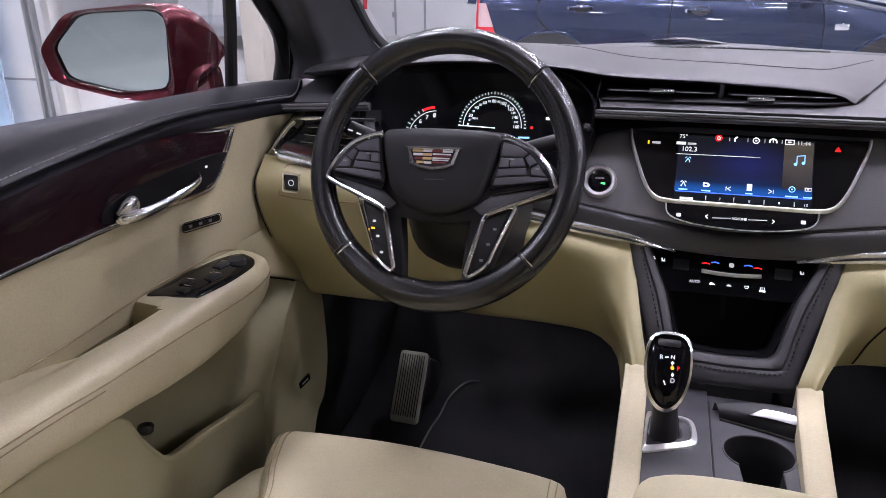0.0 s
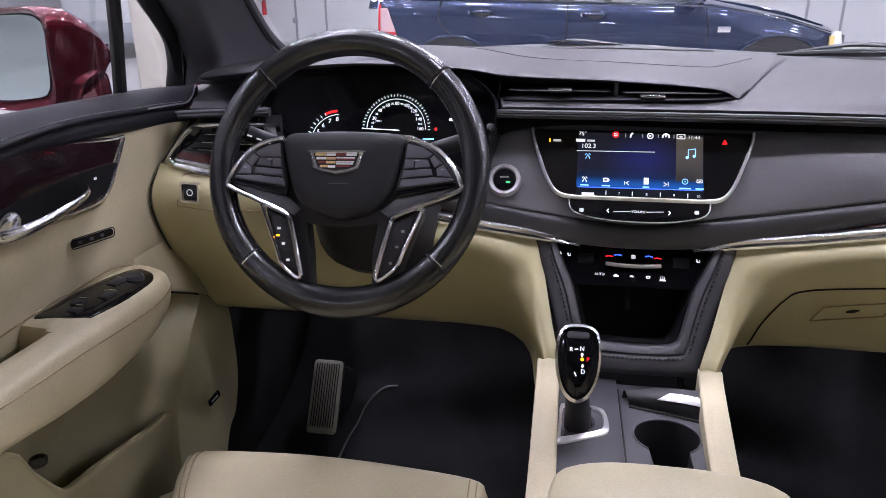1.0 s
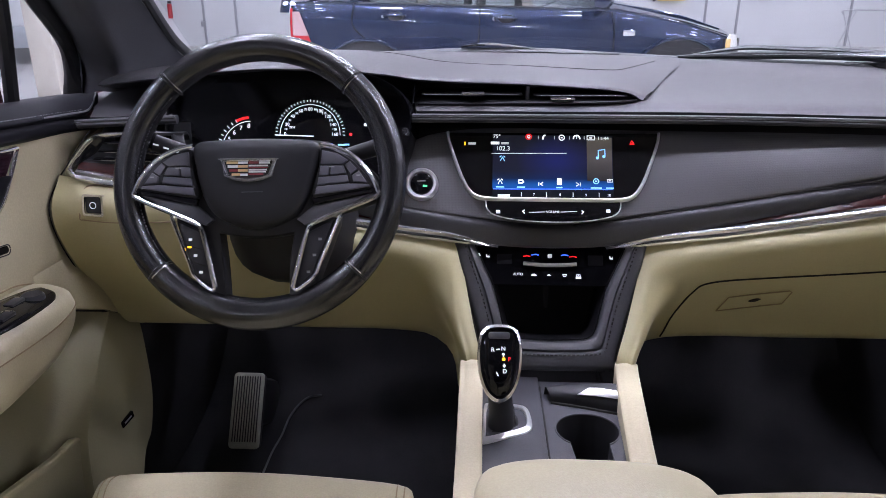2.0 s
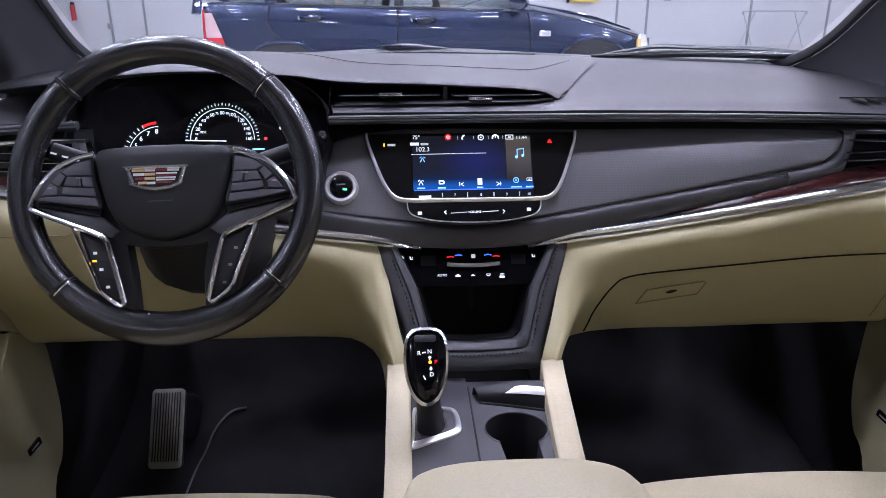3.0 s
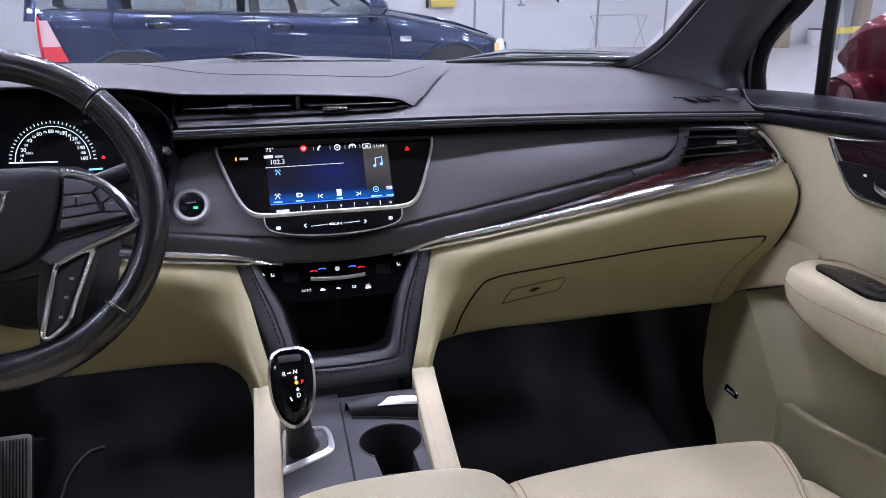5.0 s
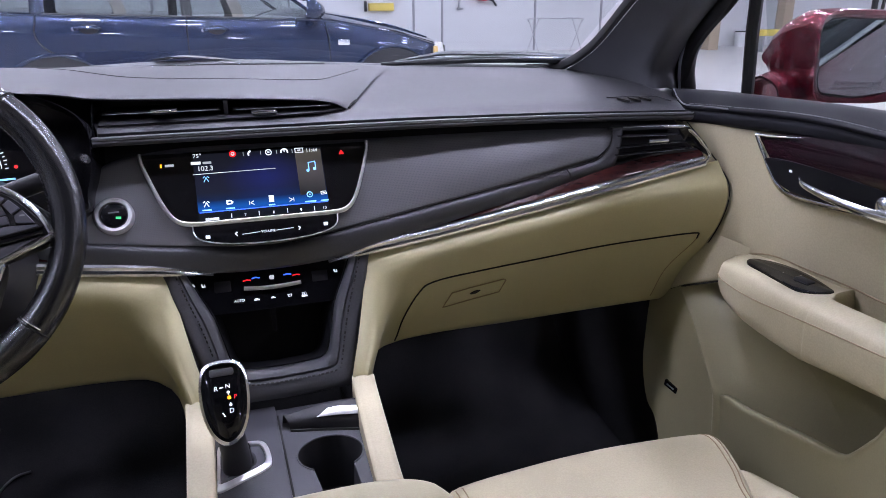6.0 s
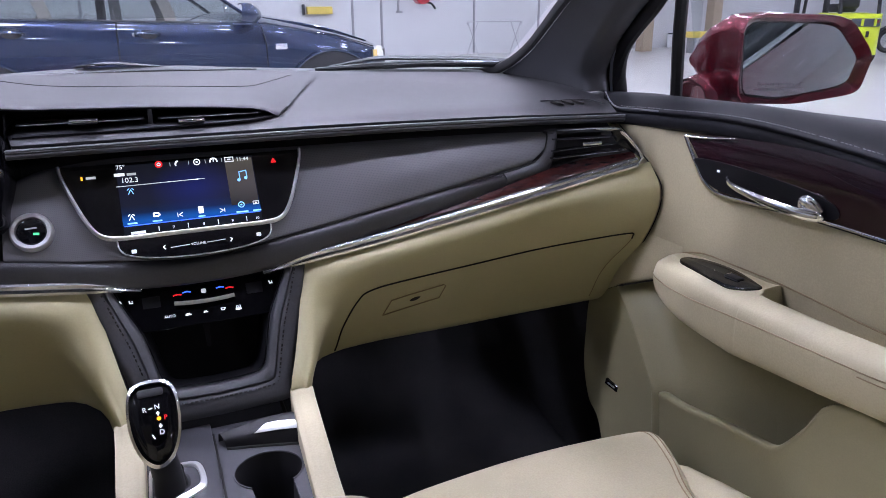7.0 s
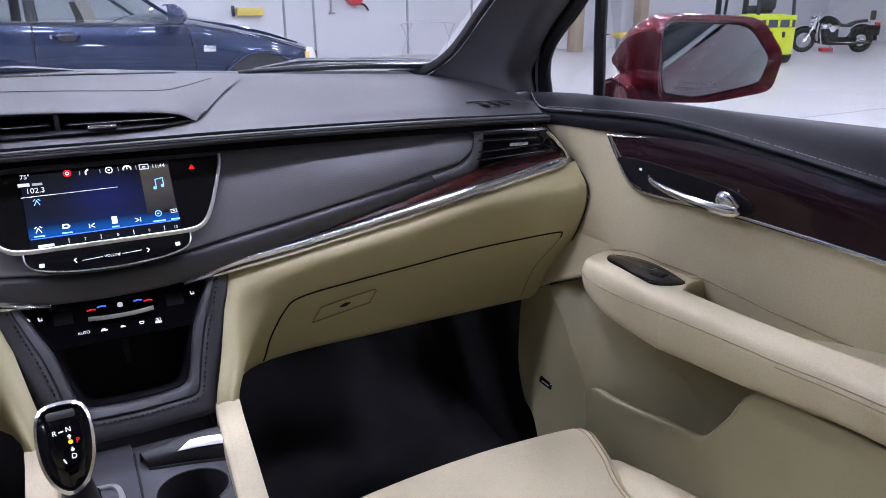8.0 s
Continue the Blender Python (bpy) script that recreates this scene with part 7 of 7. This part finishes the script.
part("tail_lamp_edge", tube([B(-1.975, .05, 1.24), B(-1.985, .05, 1.1), B(-1.99, .055, .88)], .012, n=6), TAIL_RED, blue)
part("headlamp", loft([[B(2.150, 0.039, 0.840), B(2.260, 0.089, 0.840), B(2.350, 0.244, 0.840)], [B(2.140, 0.044, 0.920), B(2.250, 0.094, 0.920), B(2.345, 0.244, 0.920)], [B(2.180, 0.064, 0.990), B(2.260, 0.124, 0.980), B(2.325, 0.244, 0.960)]], 3, 4, .02), CLEAR_LENS, blue, "clear headlamp")
part("indicator", loft([[B(2.135, 0.034, 0.850), B(2.180, 0.049, 0.850)], [B(2.135, 0.042, 0.950), B(2.180, 0.058, 0.950)]], 2, 2, .016), AMBER_LENS, blue, "amber indicator lens")
for u in (-1.31, 1.67):
    part("wheel_well", plate(circ(.475, 40), .02), MATT_BLACK, blue, mx=BM @ pose(u, .37, .022))
    part("arch_lip", tube([B(u + .492 * math.cos(radians(a)), -.022, .47 + .492 * math.sin(radians(a))) for a in range(-10, 191, 8)], .013, .016, 8), BLUE_PAINT, blue)
    wh = part("wheel", grid([[B(u + r * math.cos(6.28318 * j / 36), -w, .44 + r * math.sin(6.28318 * j / 36)) for j in range(37)] for r, w in ((.20, .005), (.24, .02), (.31, .022), (.335, .012), (.34, -.05))]), TYRE, blue)
    part("wheel_rim", grid([[B(u + r * math.cos(6.28318 * j / 36), -w, .44 + r * math.sin(6.28318 * j / 36)) for j in range(37)] for r, w in ((.001, .012), (.06, .014), (.18, -.01), (.205, .012))]), ALLOY, wh)

# ---- wall side of the hall ----
TABLE = mat("folding_table_metal", (0.5, 0.5, 0.52), 0.5, 0.2)


def folding_frame(x, label):
    t = thing("folding_stand", label, "stand", "folding stands by the wall")
    y = 18.2
    part("top_bar", tube(curve_pts([(x - .80, y, .90), (x - .77, y, .985), (x, y, .99), (x + .80, y, .985), (x + .83, y, .90)], 6), .016, n=8), TABLE, t)
    for k in (-1, 1):
        cx = x + k * .66
        part("leg", tube([(cx - .17, y - .05, .97), (cx + .17, y - .05, GY)], .013, n=8), TABLE, t)
        part("leg", tube([(cx + .17, y + .02, .97), (cx - .17, y + .02, GY)], .013, n=8), TABLE, t)
        part("brace", tube([(cx - .12, y - .02, .80), (cx + .12, y - .02, .80)], .008, n=6), TABLE, t)
    return t


folding_frame(9.25, "grey metal folding stand with crossed legs by the wall")
HOSE_RED = mat("red_enamel", (0.5, 0.03, 0.04), 0.35, coat=0.5)
YELLOW = mat("yellow_plastic", (0.75, 0.58, 0.12), 0.45)
ext = thing("hose_reel", "red air hose reel hung on the wall", "hose reel")
part("reel", tube([(7.35, WN - .30, 1.66), (7.35, WN - .02, 1.66)], .22, n=20), HOSE_RED, ext)
part("bracket", box(.10, .08, .5, .01, at=(7.35, WN - .05, 1.9)), STEEL, ext)
part("hose_end", tube(curve_pts([(7.4, WN - .2, 1.50), (7.62, WN - .2, 1.46), (7.74, WN - .2, 1.32)], 4), .03, n=8), MATT_BLACK, ext)
pipe = thing("wall_pipe", "thin grey pipe with a foot on the wall", "pipe")
part("tube", tube([(6.72, WN - .06, 4), (6.72, WN - .06, 1.26)], .03, n=8), STEEL, pipe)
part("foot", box(.16, .10, .05, .008, at=(6.74, WN - .06, 1.25)), SEAM, pipe)
sign = thing("yellow_box", "pale yellow box on the wall", "box")
part("case", box(.66, .16, .19, .02, at=(4.55, WN - .09, 1.30)), YELLOW, sign)
part("bracket", box(.06, .12, .26, .01, at=(4.14, WN - .07, 1.32)), MATT_BLACK, sign)
tagl = thing("wall_extinguisher", "small red fire extinguisher on the wall", "fire extinguisher")
part("cylinder", tube([(-8.25, WN - .10, .80), (-8.25, WN - .10, 1.16)], .06, n=12), HOSE_RED, tagl)
part("valve", box(.09, .06, .07, .01, at=(-8.24, WN - .10, 1.2)), MATT_BLACK, tagl)
hk = thing("wall_hook", "grey latch on a wall joint", "latch")
part("plate", box(.13, .05, .14, .01, at=(-7.42, WN - .045, .66)), SEAM, hk)

# white partition with a pale blue curtain on the driver side
PALE = mat("pale_blue_sheet", (0.42, 0.56, 0.72), 0.6, vary=0.08, vary_scale=2)
screen_wall = thing("partition", "white folding partition with vertical ribs", "partition")
part("panel", box(.36, .06, 3.2, .01, at=(-3.32, 3.0, GY + 1.6)), WHITE_PAINT, screen_wall)
for x in (-3.25, -3.205):
    part("rib", box(.022, .09, 3.2, .008, at=(x, 2.99, GY + 1.6)), STEEL, screen_wall)
part("end_post", box(.05, .10, 3.25, .01, at=(-3.12, 3.0, GY + 1.625)), ALU, screen_wall)
part("panel_joint", box(.36, .004, .012, .001, at=(-3.32, 2.968, .91)), SEAM, screen_wall)
curt = thing("curtain", "pale blue plastic sheet curtain", "curtain")
part("sheet", grid([[V(-3.42 - .05 * i, 2.90 + .022 * math.sin(i * 1.3), z) for i in range(60)] for z in (GY + .05, 1.2, 2.2, 3.3)], .004), PALE, curt)
part("rail", tube([(-3.4, 2.9, 3.32), (-6.5, 2.9, 3.32)], .03, n=8), STEEL, curt)

# white van seen through the driver quarter window
van = thing("white_van", "white van with a grey bumper parked far back", "van")
part("body", box(2.0, 3.6, 1.7, .25, 5, at=(-9.6, 15.6, 1.45)), WHITE_PAINT, van)
part("bumper", loft([[(-10.6, 13.75, .42), (-9.6, 13.6, .40), (-8.6, 13.72, .42)], [(-10.62, 13.68, .62), (-9.6, 13.5, .62), (-8.58, 13.66, .62)], [(-10.6, 13.75, .80), (-9.6, 13.6, .82), (-8.6, 13.74, .80)]], 4, 5, .1), mat("grey_bumper", (.4, .42, .44), .45), van)
part("emblem", tube([(-8.75, 13.75, .98), (-8.75, 13.70, .98)], .06, n=10), MATT_BLACK, van)
for x in (-10.35, -8.85):
    for y in (14.5, 16.8):
        part("wheel", tube([(x - .1, y, .43), (x + .1, y, .43)], .33, n=24), TYRE, van)
colm = tagged(finish("column", box(.32, .32, 6.8, .01, at=(-5.75, 9.2, GY + 3.4)), mat("beige_paint", (.5, .46, .4), .6, vary=.05)), "beige painted steel column", "column", kind="structure")
for x, y in ((17.0, 18.2), (13.9, 17.6)):
    tagged(finish("column", box(.34, .34, 6.8, .01, at=(x, y, GY + 3.4)), mat("brown_paint", (.42, .34, .25), .6, vary=.05)), "brown painted steel column", "column", kind="structure")
bk = thing("bucket", "white plastic bucket on the floor", "bucket")
part("pail", lathe([(.001, 0), (.17, 0), (.21, .42), (.205, .42), (.165, .01)], 24), WHITE_PAINT, bk, mx=pose(15.92, 19.0 - .3, GY))
part("content", lathe([(.001, .45), (.19, .45), (.2, .40)], 20), MATT_BLACK, bk, mx=pose(15.92, 18.7, GY))
rack = thing("tool_cart", "red and yellow tool cart by the wall", "cart")
part("tray", box(.9, .4, .12, .02, at=(13.2, 18.4, .62)), HOSE_RED, rack)
part("tray", box(1.2, .5, .16, .02, at=(15.0, 16.3, .60)), YELLOW, rack)
for x, y in ((12.85, 18.4), (13.55, 18.4), (14.5, 16.3), (15.5, 16.3)):
    part("leg", box(.05, .3, .5, .005, at=(x, y, GY + .25)), STEEL, rack)

# ---- lift truck ----
LIME = mat("lime_yellow_enamel", (0.62, 0.72, 0.03), 0.35, coat=0.5, vary=0.05)
fork = thing("forklift", "lime yellow forklift truck parked in the hall", "forklift")
FM = pose(14.75, 11.75, GY, 0, 0, -112)
part("counterweight", loft([[(x * k + .55 * (1 - k), y, z) for x, y in ((-.1, -.55), (.45, -.55), (.62, -.3), (.66, 0), (.62, .3), (.45, .55), (-.1, .55))] for z, k in ((.22, .9), (.35, 1), (.8, 1.02), (1.0, .98), (1.08, .9))], 3, 3, .05), LIME, fork, "lime yellow counterweight", mx=FM)
part("chassis", box(1.5, 1.0, .45, .05, 3, at=(-.7, 0, .55)), LIME, fork, mx=FM)
part("hood", box(.8, .8, .3, .06, 3, at=(-.1, 0, .95)), LIME, fork, mx=FM)
part("side_panel", box(.5, 1.06, .25, .03, 2, at=(-.35, 0, .62)), MATT_BLACK, fork, mx=FM)
part("seat", box(.45, .45, .18, .06, 3, at=(-.2, 0, 1.2)), MATT_BLACK, fork, mx=FM)
part("seat_back", box(.12, .45, .45, .05, 3, at=(.05, 0, 1.42)), MATT_BLACK, fork, mx=FM)
for y in (-.42, .42):
    part("guard_post", tube([(-1.1, y, .8), (-.95, y, 2.1), (.35, y, 2.15), (.52, y, 1.0)], .04, n=8), MATT_BLACK, fork, mx=FM)
    part("mast_rail", box(.12, .10, 2.2, .01, at=(-1.55, y * .85, 1.2)), MATT_BLACK, fork, mx=FM)
    part("fork_arm", box(1.0, .1, .04, .01, at=(-2.1, y * .7, .12)), STEEL, fork, mx=FM)
    part("front_wheel", tube([(-1.1, y - .1 * (1 if y < 0 else -1), .33), (-1.1, y + .14 * (1 if y > 0 else -1), .33)], .33, n=24), TYRE, fork, mx=FM)
    part("rear_wheel", tube([(.25, y - .05, .25), (.25, y + .10 * (1 if y > 0 else -1), .25)], .25, n=24), TYRE, fork, mx=FM)
    part("rear_lamp", box(.05, .14, .09, .01, at=(.655, y * .72, .92)), TAIL_RED, fork, mx=FM)
DARK_SLOT = mat("blue_grey_grille", (.05, .06, .075), .35)
part("grille", box(.05, .80, .17, .02, at=(.655, 0, .90)), DARK_SLOT, fork, "dark lamp band across the counterweight", mx=FM)
for y in (-.28, 0, .28):
    part("band_divider", box(.03, .06, .15, .01, at=(.675, y, .90)), LIME, fork, mx=FM)
for y in (-.15, .15):
    part("weight_slot", box(.03, .07, .13, .012, at=(.672, y, .66)), MATT_BLACK, fork, mx=FM)
part("cross_bar", box(.08, .8, .08, .01, at=(-1.55, 0, 2.2)), MATT_BLACK, fork, mx=FM)

# ---- motorcycle ----
bike = thing("motorcycle", "black cruiser motorcycle with chrome engine and black side boxes", "motorcycle")
MM = pose(19.9, 13.4, GY, 0, 0, -32)


def wheel_ring(cx, r, name, wdt=.065):
    w = part(name, tube([(cx + r * math.cos(6.28318 * i / 32), 0, r + .0 + r * math.sin(6.28318 * i / 32) + wdt) for i in range(32)], wdt, .07, 10, True, up=(0, 1, 0)), TYRE, bike, mx=MM)
    part("rim", tube([(cx + r * .8 * math.cos(6.28318 * i / 32), 0, r + wdt + r * .8 * math.sin(6.28318 * i / 32)) for i in range(32)], .02, .03, 6, True, up=(0, 1, 0)), CHROME, w, mx=MM)
    part("hub", tube([(cx, -.07, r + wdt), (cx, .07, r + wdt)], .07, n=12), CHROME, w, mx=MM)
    sp = bmesh.new()
    for i in range(14):
        a = 6.28318 * i / 14
        tube([(cx + .06 * math.cos(a), .0, r + wdt + .06 * math.sin(a)), (cx + r * .8 * math.cos(a), 0, r + wdt + r * .8 * math.sin(a))], .005, n=4, bm=sp)
    part("spokes", sp, CHROME, w, mx=MM)


wheel_ring(.78, .25, "rear_wheel", .09)
wheel_ring(-.82, .27, "front_wheel", .068)
part("fuel_tank", loft([[(-.42, -.02, .80), (-.42, 0, .86), (-.42, .02, .80)], [(-.28, -.15, .82), (-.28, 0, .98), (-.28, .15, .82)], [(-.02, -.16, .78), (-.02, 0, .93), (-.02, .16, .78)], [(.14, -.06, .74), (.14, 0, .80), (.14, .06, .74)]], 4, 4, .03), PIANO, bike, "black fuel tank", mx=MM)
part("saddle", loft([[(.10, -.10, .72), (.10, 0, .76), (.10, .10, .72)], [(.35, -.17, .70), (.35, 0, .72), (.35, .17, .70)], [(.55, -.13, .80), (.55, 0, .82), (.55, .13, .80)], [(.85, -.10, .84), (.85, 0, .86), (.85, .10, .84)]], 4, 4, .06), SOFT_BLACK, bike, "black saddle", mx=MM)
part("engine", box(.46, .30, .42, .06, 3, at=(-.14, 0, .45)), MATT_BLACK, bike, "metal v-twin engine", mx=MM)
for a, x in ((20, -.26), (-25, -.02)):
    part("cylinder", box(.16, .2, .3, .03, 2), CHROME, bike, mx=MM @ pose(x, 0, .66, 0, -a, 0))
part("exhaust", tube(curve_pts([(-.3, -.17, .5), (-.2, -.2, .3), (.3, -.2, .26), (1.0, -.2, .30)], 5), .05, n=10), PIANO, bike, mx=MM)
for y in (-.09, .09):
    part("fork_leg", tube([(-.82, y, .32), (-.50, y, 1.0)], .028, n=8), CHROME, bike, mx=MM)
part("headlamp", tube([(-.56, 0, .92), (-.72, 0, .90)], .10, n=16), CHROME, bike, mx=MM)
part("handlebar", tube(curve_pts([(-.2, -.42, 1.08), (-.38, -.3, 1.14), (-.46, 0, 1.04), (-.38, .3, 1.14), (-.2, .42, 1.08)], 5), .016, n=8), CHROME, bike, mx=MM)
part("rear_fender", tube([(.78 + .36 * math.cos(radians(a)), 0, .33 + .36 * math.sin(radians(a))) for a in range(0, 150, 10)], .10, .03, 8, up=(0, 1, 0)), PIANO, bike, mx=MM)
part("front_fender", tube([(-.82 + .345 * math.cos(radians(a)), 0, .325 + .345 * math.sin(radians(a))) for a in range(30, 170, 10)], .07, .02, 8, up=(0, 1, 0)), PIANO, bike, mx=MM)
for y in (-.25, .25):
    part("side_box", box(.42, .16, .28, .05, 3, at=(.92, y, .62)), PIANO, bike, mx=MM)
part("tail_lamp", box(.08, .20, .10, .02, 2, at=(1.18, 0, .78)), TAIL_RED, bike, mx=MM)
for y in (-.30, .30):
    part("indicator", box(.07, .07, .07, .03, 3, at=(1.10, y, .84)), AMBER_LENS, bike, "amber indicator", mx=MM)
    part("crash_bar", tube(curve_pts([(-.42, y * .4, .80), (-.52, y * 1.1, .55), (-.38, y * .6, .25)], 5), .018, n=8), CHROME, bike, mx=MM)
    part("belt_guard", box(.5, .03, .12, .02, 2, at=(.35, y * .5, .36)), PIANO, bike, mx=MM)
    part("frame_tube", tube(curve_pts([(-.45, y * .3, .92), (-.40, y * .5, .30), (.30, y * .5, .28), (.60, y * .5, .62)], 5), .022, n=8), PIANO, bike, mx=MM)
part("air_cleaner", tube([(-.14, -.16, .66), (-.14, -.24, .66)], .09, n=16), CHROME, bike, mx=MM)
part("passenger_pad", box(.06, .24, .26, .05, 3, at=(1.02, 0, 1.02)), SOFT_BLACK, bike, "black backrest pad", mx=MM)
part("red_jack", box(.3, .3, .10, .02, 2, at=(-.15, 0, .08)), HOSE_RED, bike, "red stand plate below the engine", mx=MM)
part("stand", tube([(-.1, -.1, .2), (-.05, -.25, .005)], .015, n=6), STEEL, bike, mx=MM)
